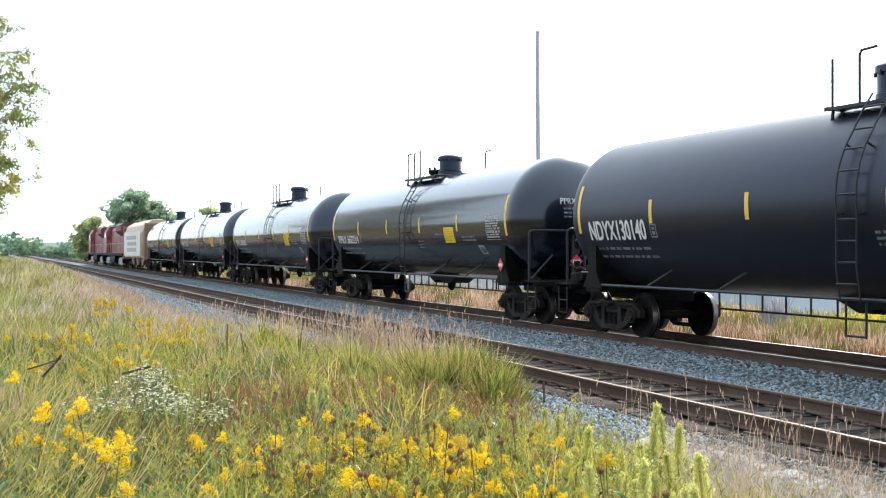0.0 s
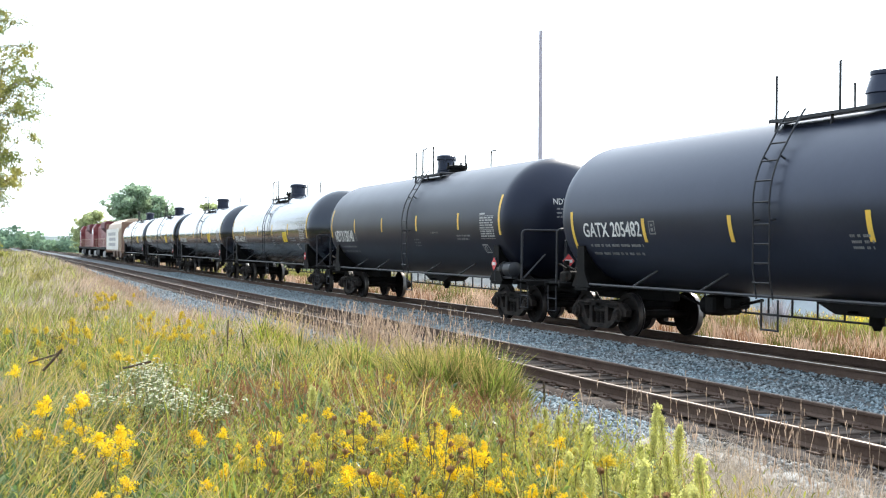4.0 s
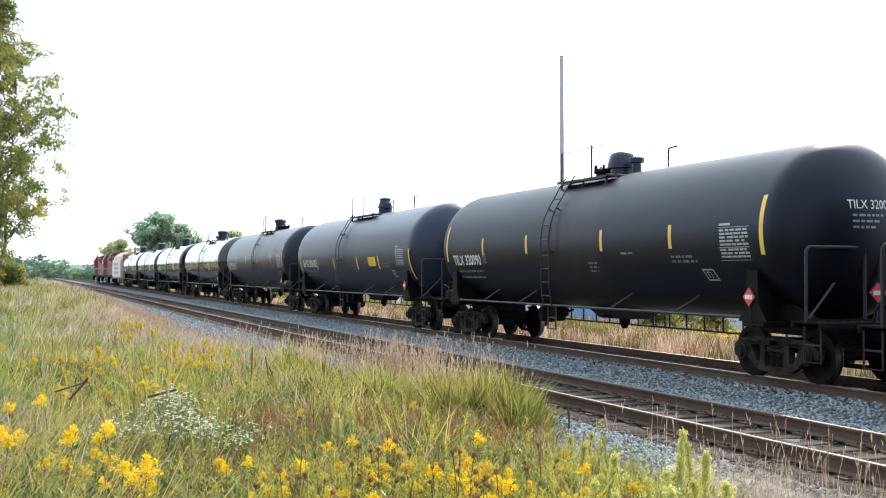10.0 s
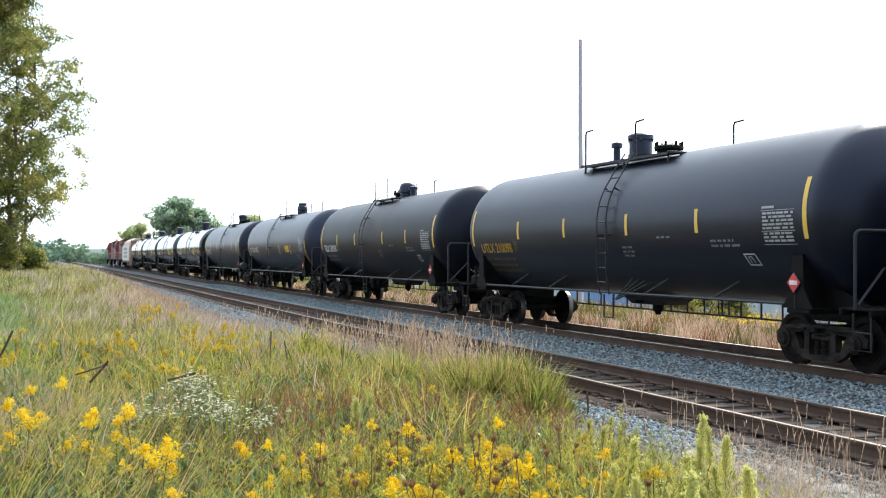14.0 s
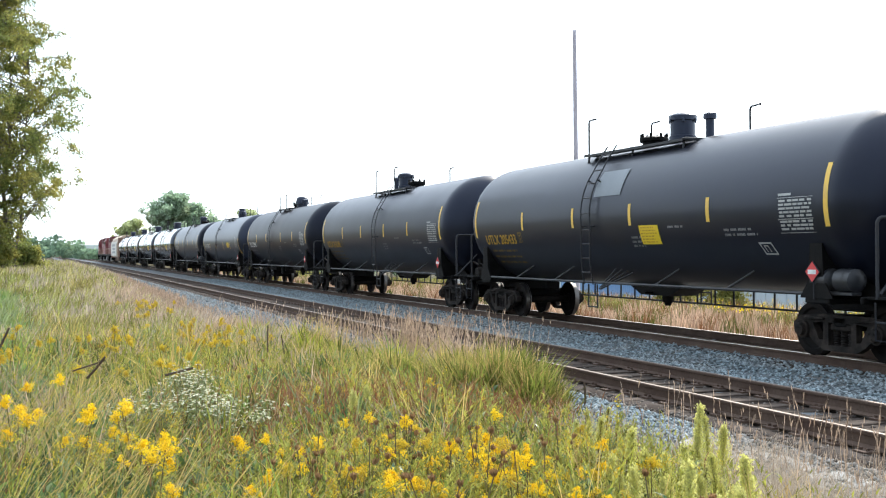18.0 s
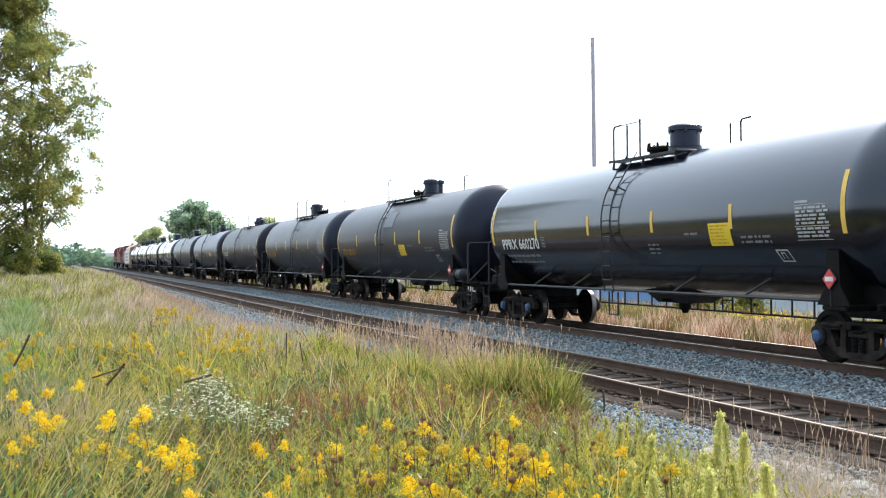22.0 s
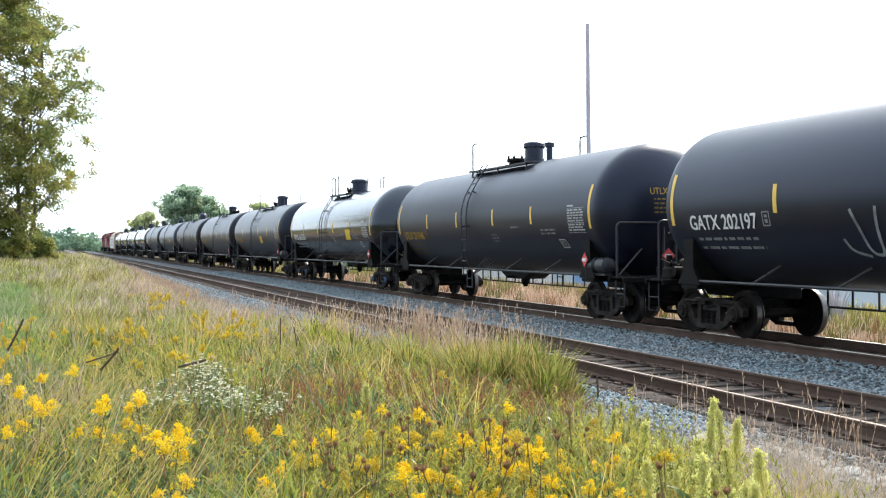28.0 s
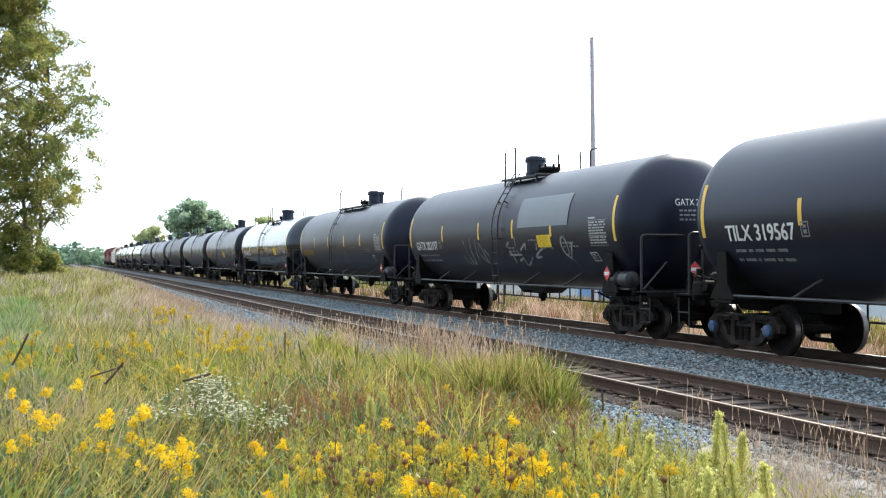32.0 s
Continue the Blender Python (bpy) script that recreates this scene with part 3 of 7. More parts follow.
def build_tracks():
    def rail(g):
        g.prism(RAIL_PROFILE, TRACK_Y0, TRACK_Y1, "y")

    def head(g):
        g.prism([(-0.027, -0.004), (0.027, -0.004), (0.0265, 0.0025), (-0.0265, 0.0025)], TRACK_Y0, TRACK_Y1, "y")

    def tie(g):
        g.box((0, 0, -0.09), (2.6, 0.23, 0.18), bev=0.012)

    def plate(g):
        g.box((0, 0, 0.012), (0.36, 0.19, 0.024))
        for dx in (-0.11, 0.11):
            for dy in (-0.05, 0.05):
                g.box((dx, dy, 0.035), (0.035, 0.02, 0.03))

    me_rail, me_tie = shared("rail", rail, M_RUST), shared("tie", tie, M_TIE)
    me_plate = shared("tie_plate", plate, M_RUST, 0)
    for name, xc, bury, label in (("siding_track", X_SIDING, 0.0, "empty siding with rusty rails on weathered wooden ties"), ("main_track", X_MAIN, 0.02, "main line with polished rails under the train")):
        track = tagged(new(name), label, "railway track", kind="structure")
        track.location = (xc, 0, 0)
        me_head = shared("rail_head_" + name, head, M_SIDING_HEAD if name == "siding_track" else M_RAILTOP)
        for side in (-1, 1):
            r = part("rail", me_rail, track, pose(side * HALF_GAUGE, 0, 0))
            part("rail_head", me_head, r, None, "shiny worn running surface")
        rnd = random.Random(3)
        y = 4.0
        count = 0
        while y < 150 and count < 280:
            z = -0.176 - bury - rnd.uniform(0, 0.018)
            t = part("tie", me_tie, track, pose(rnd.uniform(-0.04, 0.04), y, z, 0, 0, rnd.uniform(-1.5, 1.5)))
            if y < 60:
                for side in (-1, 1):
                    part("tie_plate", me_plate, t, pose(side * HALF_GAUGE, 0, 0.0))
            y += 0.53 + rnd.uniform(-0.02, 0.02)
            count += 1


build_ground()
build_ballast()
build_tracks()


# ---- the train ----
def on_shell(y, a, lift=0.006):
    """A point of the tank's near side: y along the car, a metres up the shell from its mid-height."""
    t = a / TANK_R
    r = TANK_R + lift
    return (-r * math.cos(t), y, TANK_Z + r * math.sin(t))


def shell_patch(g, y0, y1, a0, a1, lift=0.006, lean=0.0, n=8):
    """A painted patch on the shell; y0 is its end nearer the front of the train."""
    vs = []
    for i in range(n + 1):
        a = a0 + (a1 - a0) * i / n
        k = lean * (i / n - 0.5)
        vs += [on_shell(y0 + k, a, lift), on_shell(y1 + k, a, lift)]
    g.add(vs, [(2 * i, 2 * i + 1, 2 * i + 3, 2 * i + 2) for i in range(n)])
    return g


def shell_bars(g, y0, width, a_top, lines, height, gap, rnd, lift=0.007):
    """Lines of small unreadable stencil: rows of short bars."""
    for k in range(lines):
        y = y0 - rnd.uniform(0, 0.3) * height
        end = y0 - width * rnd.uniform(0.75, 1.0)
        left = rnd.randint(2, 7)
        while y > end:
            w = min(rnd.uniform(0.45, 0.8) * height, y - end + 0.01)
            shell_patch(g, y, y - w, a_top - k * (height + gap) - height, a_top - k * (height + gap), lift, n=1)
            left -= 1
            y -= w + height * (0.16 if left else 1.3)
            left = left or rnd.randint(2, 7)


def lettering(text, width, height):
    """Flat lettering from the built-in font: arrays of vertices (x right, y up) scaled to that size, and faces."""
    cu = bpy.data.curves.new("lettering", "FONT")
    cu.body = text
    cu.resolution_u = 3
    ob = bpy.data.objects.new("lettering", cu)
    scene.collection.objects.link(ob)
    me = bpy.data.meshes.new_from_object(ob.evaluated_get(bpy.context.evaluated_depsgraph_get()))
    bm = bmesh.new()
    bm.from_mesh(me)
    low, high = min(v.co.y for v in bm.verts), max(v.co.y for v in bm.verts)
    for k in range(1, 6):
        bmesh.ops.bisect_plane(bm, geom=bm.verts[:] + bm.edges[:] + bm.faces[:], plane_co=(0, low + (high - low) * k / 6, 0), plane_no=(0, 1, 0))
    bmesh.ops.triangulate(bm, faces=bm.faces[:])
    bm.to_mesh(me)
    bm.free()
    co = np.array([v.co[:] for v in me.vertices])
    fs = [tuple(p.vertices) for p in me.polygons]
    scene.collection.objects.unlink(ob)
    bpy.data.objects.remove(ob)
    bpy.data.meshes.remove(me)
    co -= co.min(0)
    co[:, 0] *= width / co[:, 0].max()
    co[:, 1] *= height / co[:, 1].max()
    return co, fs


def split_letters(co, fs):
    owner = list(range(len(co)))

    def root(i):
        while owner[i] != i:
            i = owner[i]
        return i

    for f in fs:
        for i in f[1:]:
            owner[root(i)] = root(f[0])
    letters = {}
    for f in fs:
        letters.setdefault(root(f[0]), []).append(f)
    for faces in letters.values():
        used = sorted({i for f in faces for i in f})
        at = {i: k for k, i in enumerate(used)}
        yield used, [tuple(at[i] for i in f) for f in faces]


def shell_text(text, y0, a0, width, height, name, mat, parent, label=""):
    co, fs = lettering(text, width, height)
    for used, faces in split_letters(co, fs):
        g = Geo()
        for k, (dx, dh) in enumerate(((0, 0), (0.075 * height, 0), (0.04 * height, 0.04 * height))):
            g.add([on_shell(y0 - co[i][0] - dx, a0 + co[i][1] + dh, 0.010 + 0.0012 * k) for i in used], faces)
        part(name, g.mesh(name, mat, 0), parent, None, label)


def head_y(r, length, depth):
    """y of the near end's outside at distance r from the tank's axis."""
    return -(length / 2 + depth * math.sqrt(max(0.0, 1 - (r / TANK_R) ** 2)))


TANK_LEN, HEAD_DEPTH = 15.08, 0.86


def build_truck_meshes():
    def frame_side(g):
        # a cast side frame: arch bar with two pedestals, openings and a spring window
        outer = [(-1.14, 0.42), (-1.16, 0.56), (-0.98, 0.69), (-0.55, 0.73), (0.55, 0.73), (0.98, 0.69), (1.16, 0.56), (1.14, 0.42), (0.82, 0.40), (0.62, 0.24), (0.40, 0.13), (-0.40, 0.13), (-0.62, 0.24), (-0.82, 0.40)]
        holes = [[(-0.66, 0.58), (-0.40, 0.60), (-0.40, 0.30), (-0.50, 0.30)], [(-0.27, 0.60), (0.27, 0.60), (0.27, 0.22), (-0.27, 0.22)], [(0.66, 0.58), (0.40, 0.60), (0.40, 0.30), (0.50, 0.30)]]
        bm = bmesh.new()
        loops = []
        for poly in [outer] + holes:
            vs = [bm.verts.new((0, p[0], p[1])) for p in poly]
            loops += [bm.edges.new((vs[i], vs[(i + 1) % len(vs)])) for i in range(len(vs))]
        bmesh.ops.triangle_fill(bm, use_beauty=True, use_dissolve=False, edges=loops)
        flat = list(bm.faces)
        ret = bmesh.ops.extrude_face_region(bm, geom=flat)
        for v in ret["geom"]:
            if isinstance(v, bmesh.types.BMVert):
                v.co.x += 0.13
        bm.verts.ensure_lookup_table()
        for i, v in enumerate(bm.verts):
            v.index = i
        g.add([v.co[:] for v in bm.verts], [[v.index for v in f.verts] for f in bm.faces])
        bm.free()
        for y in (-0.889, 0.889):
            g.cyl((-0.05, y, WHEEL_R), (0.1, y, WHEEL_R), 0.155, 14)
        for y in (-0.6, 0.6):
            g.box((-0.02, y, 0.66), (0.06, 0.5, 0.05), bev=0.015)

    def springs(g):
        g.lathe([(0.16 + 0.02 * i, 0.075 if i % 2 else 0.06) for i in range(17)], (0.06, 0, 0), "z", 10)

    def spring_seat(g):
        g.box((0.06, 0, 0.53), (0.2, 0.5, 0.12), bev=0.02)

    def cap(g):
        g.lathe([(-0.075, 0), (-0.075, 0.06), (-0.06, 0.105), (0.0, 0.115), (0.0, 0)], (0, 0, 0), "x", 14)
        for k in range(3):
            t = 2.1 * k + 0.5
            g.cyl((-0.09, 0.06 * math.cos(t), 0.06 * math.sin(t)), (-0.06, 0.06 * math.cos(t), 0.06 * math.sin(t)), 0.018, 6)

    def wheelset(g):
        g.cyl((-0.95, 0, 0), (0.95, 0, 0), 0.085, 14)
        for s in (-1, 1):
            prof = [(-0.035, 0.0), (-0.035, 0.13), (0.01, 0.15), (0.02, 0.33), (0.05, 0.36), (0.055, 0.44), (0.05, WHEEL_R), (-0.06, WHEEL_R + 0.004), (-0.075, WHEEL_R + 0.027), (-0.09, WHEEL_R + 0.02), (-0.09, 0.37), (-0.05, 0.33), (-0.055, 0.15), (-0.09, 0.13), (-0.09, 0.0)]
            g.lathe([(s * u, r) for u, r in (prof if s > 0 else prof)], (s * 0.756, 0, 0), "x", 36)
            for k in range(3):
                t = k * 2.094 + 0.4
                g.box((s * 0.79, 0.24 * math.cos(t), 0.24 * math.sin(t)), (0.03, 0.05, 0.05), bev=0.01)

    def bolster(g):
        g.box((0, 0, 0.62), (2.0, 0.36, 0.22), bev=0.05)
        g.cyl((0, 0, 0.7), (0, 0, 0.82), 0.2, 16)
        g.box((0, -0.45, 0.48), (1.5, 0.08, 0.10), bev=0.02)
        g.box((0, 0.45, 0.48), (1.5, 0.08, 0.10), bev=0.02)

    side = Geo()
    frame_side(side)
    MESHES["side_frame"] = side.mesh("side_frame", M_TRUCK)
    shared("spring", springs, M_TRUCK)
    shared("bolster_end", spring_seat, M_TRUCK)
    shared("bearing_cap", cap, M_TRUCK)
    shared("bearing_cap_blue", cap, M_BLUE)
    shared("truck_bolster", bolster, M_UNDER)
    me = shared("wheelset", wheelset, [M_WHEEL, M_TREAD])
    for p in me.polygons:
        r = math.hypot(p.center.y, p.center.z)
        if r > WHEEL_R - 0.02 and abs(p.normal.x) < 0.75:
            p.material_index = 1


WHEELSETS = []


def add_truck(car, y, blue):
    truck = part("truck", MESHES["truck_bolster"], car, pose(0, y, 0), "two-axle freight truck, dusty brown cast steel")
    for s in (-1, 1):
        part("side_frame", MESHES["side_frame"], truck, pose(s * 1.0, 0, 0, 0, 0, 0 if s < 0 else 180))
        part("bolster_end", MESHES["bolster_end"], truck, pose(s * 0.94, 0, 0, 0, 0, 0 if s < 0 else 180))
        if s < 0:
            for k in (-0.18, 0.0, 0.18):
                part("spring", MESHES["spring"], truck, pose(s * 0.94, k, 0))
        for d in (-0.889, 0.889):
            part("bearing_cap", MESHES["bearing_cap_blue" if blue else "bearing_cap"], truck, pose(s * 1.06, d, WHEEL_R, 0, 0, 0 if s < 0 else 180))
    for d in (-0.889, 0.889):
        WHEELSETS.append((part("wheelset", MESHES["wheelset"], truck, pose(0, d, WHEEL_R), "brown steel wheels with bright treads on an axle"), d))
    return truck


def build_tank_meshes():
    def tank(g):
        prof = [(-(TANK_LEN / 2 + HEAD_DEPTH), 0)]
        for i in range(1, 15):
            t = i / 14 * math.pi / 2
            prof.append((-(TANK_LEN / 2 + HEAD_DEPTH * math.cos(t)), TANK_R * math.sin(t)))
        prof += [(-TANK_LEN / 2 + 0.12, TANK_R), (-TANK_LEN / 4, TANK_R), (0, TANK_R), (TANK_LEN / 4, TANK_R), (TANK_LEN / 2 - 0.12, TANK_R)]
        prof += [(-u, r) for u, r in reversed(prof[:15])]
        g.lathe(prof, (0, 0, TANK_Z), "y", 96)

    def saddle(g):
        # cradle between the tank and the truck: two webs, a flange below and a tapering cover plate at each side
        for dy in (-0.13, 0.13):
            g.prism([(-1.40, 1.02), (1.40, 1.02), (1.46, 1.90), (1.2, 1.70), (0.7, 1.25), (0.0, 1.1), (-0.7, 1.25), (-1.2, 1.70), (-1.46, 1.90)], dy - 0.012, dy + 0.012, "y")
        for s in (-1, 1):
            g.prism([(-0.40, 1.02), (0.40, 1.02), (0.17, 1.35), (0.15, 1.92), (-0.15, 1.92), (-0.17, 1.35)], s * 1.41 - 0.02, s * 1.41 + 0.05 * s, "x")
        g.box((0, 0, 0.98), (2.9, 0.6, 0.10), bev=0.02)

    def head_brace(g):
        g.prism([(0.35, 1.0), (-1.0, 1.0), (-0.95, 1.06), (0.1, 1.45), (0.35, 1.45)], -0.012, 0.012, "x")

    def sill(g):
        g.box((0, 0, 0.92), (0.42, 3.3, 0.36), bev=0.03)

    def coupler(g):
        g.box((0, 0, 0.85), (0.14, 0.55, 0.18), bev=0.03)
        g.box((0.03, -0.30, 0.85), (0.3, 0.28, 0.30), bev=0.06)
        g.tube([(0.2, 0.15, 0.8), (0.22, -0.05, 0.45), (0.2, -0.35, 0.36), (0.18, -0.55, 0.5)], 0.03, 8)

    def platform(g):
        g.box((0, 0, 1.06), (2.75, 0.62, 0.05), bev=0.015)
        for dx in range(-6, 7):
            g.box((dx * 0.2, 0, 1.095), (0.025, 0.6, 0.02))
        g.box((0, -0.34, 1.02), (2.9, 0.07, 0.13), bev=0.02)
        g.box((0, 0.34, 1.02), (2.9, 0.07, 0.12), bev=0.02)

    def hoop(g):
        w, top_z = 0.60, 2.30
        pts = [(w, 0, 1.05), (w, 0, top_z - 0.1)] + [(w - 0.1 + 0.1 * math.cos(t), 0, top_z - 0.1 + 0.1 * math.sin(t)) for t in (0.4, 0.8, 1.2, 1.57)]
        pts += [(-w + 0.1 - 0.1 * math.cos(t), 0, top_z - 0.1 + 0.1 * math.sin(t)) for t in (1.57, 1.2, 0.8, 0.4)] + [(-w, 0, top_z - 0.1), (-w, 0, 1.05)]
        g.tube(pts, 0.03, 8)
        g.tube([(-w + 0.05, 0, 1.12), (w * 0.9, 0.30, 2.05)], 0.024, 6)

    def step(g):
        g.tube([(0, 0.2, 1.0), (0, 0.2, 0.42), (0, -0.2, 0.42), (0, -0.2, 1.0)], 0.018, 6)
        g.tube([(0, 0.2, 0.7), (0, -0.2, 0.7)], 0.015, 6)

    def pipe(g):
        g.tube([(0, -7.2, 1.09), (0, 7.2, 1.09)], 0.03, 8)

    def brace(g):
        g.tube([(0, 0, 1.09), (0.40, -0.40, 1.46)], 0.024, 6)

    def guard(g):
        g.tube([(0, -6.2, 0.93), (0, 6.3, 0.93)], 0.024, 6)
        g.tube([(0, -6.2, 0.56), (0, 6.3, 0.56)], 0.024, 6)

    def guard_post(g):
        g.tube([(0, 0, 0.54), (0, 0, 1.12)], 0.024, 6)

    def outlet(g):
        g.prism([(-1.35, 1.10), (1.35, 1.10), (0.6, 0.80), (-0.6, 0.80)], -0.34, 0.34, "x")
        g.cyl((0, 0, 0.82), (0, 0, 0.64), 0.13, 14)
        g.cyl((0, 0, 0.66), (0, 0, 0.56), 0.10, 14, 0.06)
        g.box((-0.3, 0.1, 0.86), (0.5, 0.05, 0.05), bev=0.01)

    def reservoir(g):
        for y0, y1 in ((-0.52, -0.02), (0.02, 0.52)):
            g.lathe([(y0, 0), (y0 + 0.02, 0.12), (y0 + 0.07, 0.19), (y1 - 0.07, 0.19), (y1 - 0.02, 0.12), (y1, 0)], (0, 0, 0), "y", 18)
        for y in (-0.3, 0.3):
            g.lathe([(y - 0.02, 0.196), (y + 0.02, 0.196)], (0, 0, 0), "y", 18)
        g.box((0, 0, -0.21), (0.2, 0.9, 0.06), bev=0.01)

    def valve_gear(g):
        g.box((0, 0, 0.1), (0.3, 0.35, 0.25), bev=0.04)
        g.cyl((0, 0.1, 0.2), (0, 0.1, 0.48), 0.07, 10)
        g.cyl((-0.1, -0.22, 0.14), (0.1, -0.22, 0.14), 0.11, 12)
        g.lathe([(-0.12, 0), (-0.12, 0.10), (-0.05, 0.15), (0.16, 0.15), (0.18, 0.0)], (0.35, 0.05, 0.26), "x", 14)
        g.cyl((0.62, 0.0, 0.0), (0.62, 0.0, 0.55), 0.03, 8)
        g.box((0.62, 0.02, 0.50), (0.30, 0.07, 0.06), bev=0.015)
        for k in range(4):
            x = -0.16 + 0.22 * k
            g.tube([(x, -0.2, 0.3 - 0.04 * k), (x - 0.08, 0.0, 0.40 - 0.05 * k), (x - 0.02, 0.28, 0.2), (x + 0.1, 0.45, -0.02 - 0.05 * k)], 0.022, 6)

    def control_valve(g):
        g.box((0, 0, 0.78), (0.7, 0.34, 0.40), bev=0.05)
        g.lathe([(-0.30, 0), (-0.30, 0.16), (-0.22, 0.20), (0.25, 0.20), (0.31, 0.12), (0.31, 0)], (0.1, 0.42, 0.74), "y", 16)
        g.box((0, -0.42, 0.84), (0.45, 0.3, 0.26), bev=0.04)
        g.tube([(0, -0.55, 0.8), (0, -1.2, 0.92)], 0.03, 6)
        g.tube([(0, 0.7, 0.74), (0, 1.5, 0.9)], 0.035, 6)

    top_z = TANK_Z + TANK_R

    def ladder(g):
        # straight down from the walkway's edge, round the shoulder of the shell, then to the step
        for dy in (-0.21, 0.21):
            arc = [(-(TANK_R + 0.11) * math.cos(a), dy, TANK_Z + (TANK_R + 0.11) * math.sin(a)) for a in np.linspace(0.62, -0.12, 10)]
            g.tube([(-0.98, dy, top_z + 0.02), (-1.18, dy, top_z - 0.26), *arc, (-(TANK_R + 0.10), dy, 1.55), (-(TANK_R + 0.02), dy, 1.05)], 0.016, 6)
        for a in (0.5, -0.15):
            for dy in (-0.21, 0.21):
                g.tube([(-(TANK_R - 0.02) * math.cos(a), dy, TANK_Z + (TANK_R - 0.02) * math.sin(a)), (-(TANK_R + 0.11) * math.cos(a), dy, TANK_Z + (TANK_R + 0.11) * math.sin(a))], 0.018, 6)

    def rung(g):
        g.tube([(0, -0.21, 0), (0, 0.21, 0)], 0.016, 6)

    def low_step(g):
        for dy in (-0.21, 0.21):
            g.tube([(0, dy, 1.05), (0, dy, 0.52)], 0.02, 6)
        for z in (0.54, 0.8):
            g.tube([(0, -0.21, z), (0, 0.21, z)], 0.018, 6)

    def fan_brace(g):
        for k in range(4):
            g.tube([(0.0, -0.3 - 0.02 * k, 0.95), (0.3, -0.55 - 0.25 * k, 1.42 - 0.03 * k)], 0.018, 6)

    top = TANK_Z + TANK_R

    def hatbox(g):
        g.lathe([(0, 0.40), (0.0, 0.44), (0.03, 0.44), (0.04, 0.40), (0.36, 0.40), (0.37, 0.45), (0.47, 0.45), (0.49, 0.42), (0.53, 0.25), (0.54, 0)], (0, 0, top + 0.10), "z", 28)
        g.lathe([(-0.2, 0.44), (0.12, 0.44)], (0, 0, top), "z", 28)
        for k in range(6):
            t = k * 1.047
            g.box((0.45 * math.cos(t), 0.45 * math.sin(t), top + 0.46), (0.07, 0.07, 0.08), bev=0.01)

    def cone_hat(g):
        g.lathe([(-0.2, 0.40), (0.22, 0.40), (0.24, 0.44), (0.52, 0.31), (0.54, 0.33), (0.60, 0.33), (0.62, 0.0)], (0, 0, top), "z", 24)
        g.box((0, -0.42, top + 0.30), (0.35, 0.35, 0.28), bev=0.05)

    def dome_hat(g):
        g.lathe([(-0.2, 0.42), (0.15, 0.42), (0.17, 0.53), (0.21, 0.53), (0.44, 0.45), (0.52, 0.38), (0.565, 0.2), (0.58, 0)], (0, 0, top), "z", 24)

    def manway(g):
        g.lathe([(-0.2, 0.27), (0.12, 0.27), (0.13, 0.33), (0.20, 0.33), (0.24, 0.2), (0.25, 0)], (0, 0, top), "z", 20)

    def bolt(g):
        g.cyl((0, 0, top + 0.1), (0, 0, top + 0.3), 0.03, 6)

    def vent(g):
        g.lathe([(-0.2, 0.09), (0.38, 0.09), (0.39, 0.14), (0.50, 0.14), (0.52, 0.07), (0.56, 0)], (0, 0, top), "z", 14)

    for key, shell in SHELLS.items():
        shared("tank_" + key, tank, shell, 50)
    for key, fn, mat in (("saddle", saddle, M_UNDER), ("head_brace", head_brace, M_UNDER), ("center_sill", sill, M_UNDER), ("coupler", coupler, M_TRUCK), ("end_platform", platform, M_UNDER), ("end_railing", hoop, M_RAILING), ("stirrup_step", step, M_RAILING), ("side_pipe", pipe, M_PIPE), ("side_brace", brace, M_PIPE), ("brake_pipe_guard", guard, M_RAILING), ("bottom_outlet", outlet, M_UNDER), ("air_reservoir", reservoir, M_PIPE), ("brake_valve", valve_gear, M_TRUCK), ("control_valve", control_valve, M_UNDER), ("side_ladder", ladder, M_RAILING), ("rung", rung, M_RAILING), ("guard_post", guard_post, M_RAILING), ("ladder_step", low_step, M_RAILING), ("step_brace", fan_brace, M_RAILING), ("hatbox", hatbox, SHELLS["grey"]), ("cone_hat", cone_hat, SHELLS["grey"]), ("dome_hat", dome_hat, SHELLS["grey"]), ("manway", manway, M_UNDER), ("bolt", bolt, M_UNDER), ("vent", vent, SHELLS["grey"])):
        shared(key, fn, mat)


def walkway(g, y0, y1):
    """Two grating walks beside the fittings from y1 to y0, tied across at their ends, on brackets."""
    top = TANK_Z + TANK_R - 0.09
    for s in (-1, 1):
        g.box((s * 0.80, (y0 + y1) / 2, top - 0.02), (0.30, y0 - y1, 0.025), bev=0.008)
        g.box((s * 0.955, (y0 + y1) / 2, top - 0.02), (0.02, y0 - y1, 0.055))
        for k in range(int((y0 - y1) / 0.15)):
            g.box((s * 0.80, y1 + 0.08 + k * 0.15, top + 0.002), (0.28, 0.03, 0.02))
        for y in (y1 + 0.1, (y0 + y1) / 2, y0 - 0.1):
            g.tube([(s * 0.86, y, top - 0.02), (s * 0.90, y, top - 0.30)], 0.028, 6)
    for y in (y1 + 0.02, y0 - 0.02):
        g.box((0, y, top + 0.0), (1.86, 0.10, 0.06), bev=0.01)


def railing_post(g, y, z1, hook):
    top = TANK_Z + TANK_R
    x = -0.86
    pts = [(x, y, top - 0.1), (x, y, z1 - 0.06)]
    if hook:
        pts += [(x, y - 0.04, z1), (x, y - 0.36, z1 + 0.01)]
    else:
        pts += [(x, y, z1)]
    g.tube(pts, 0.023, 6)


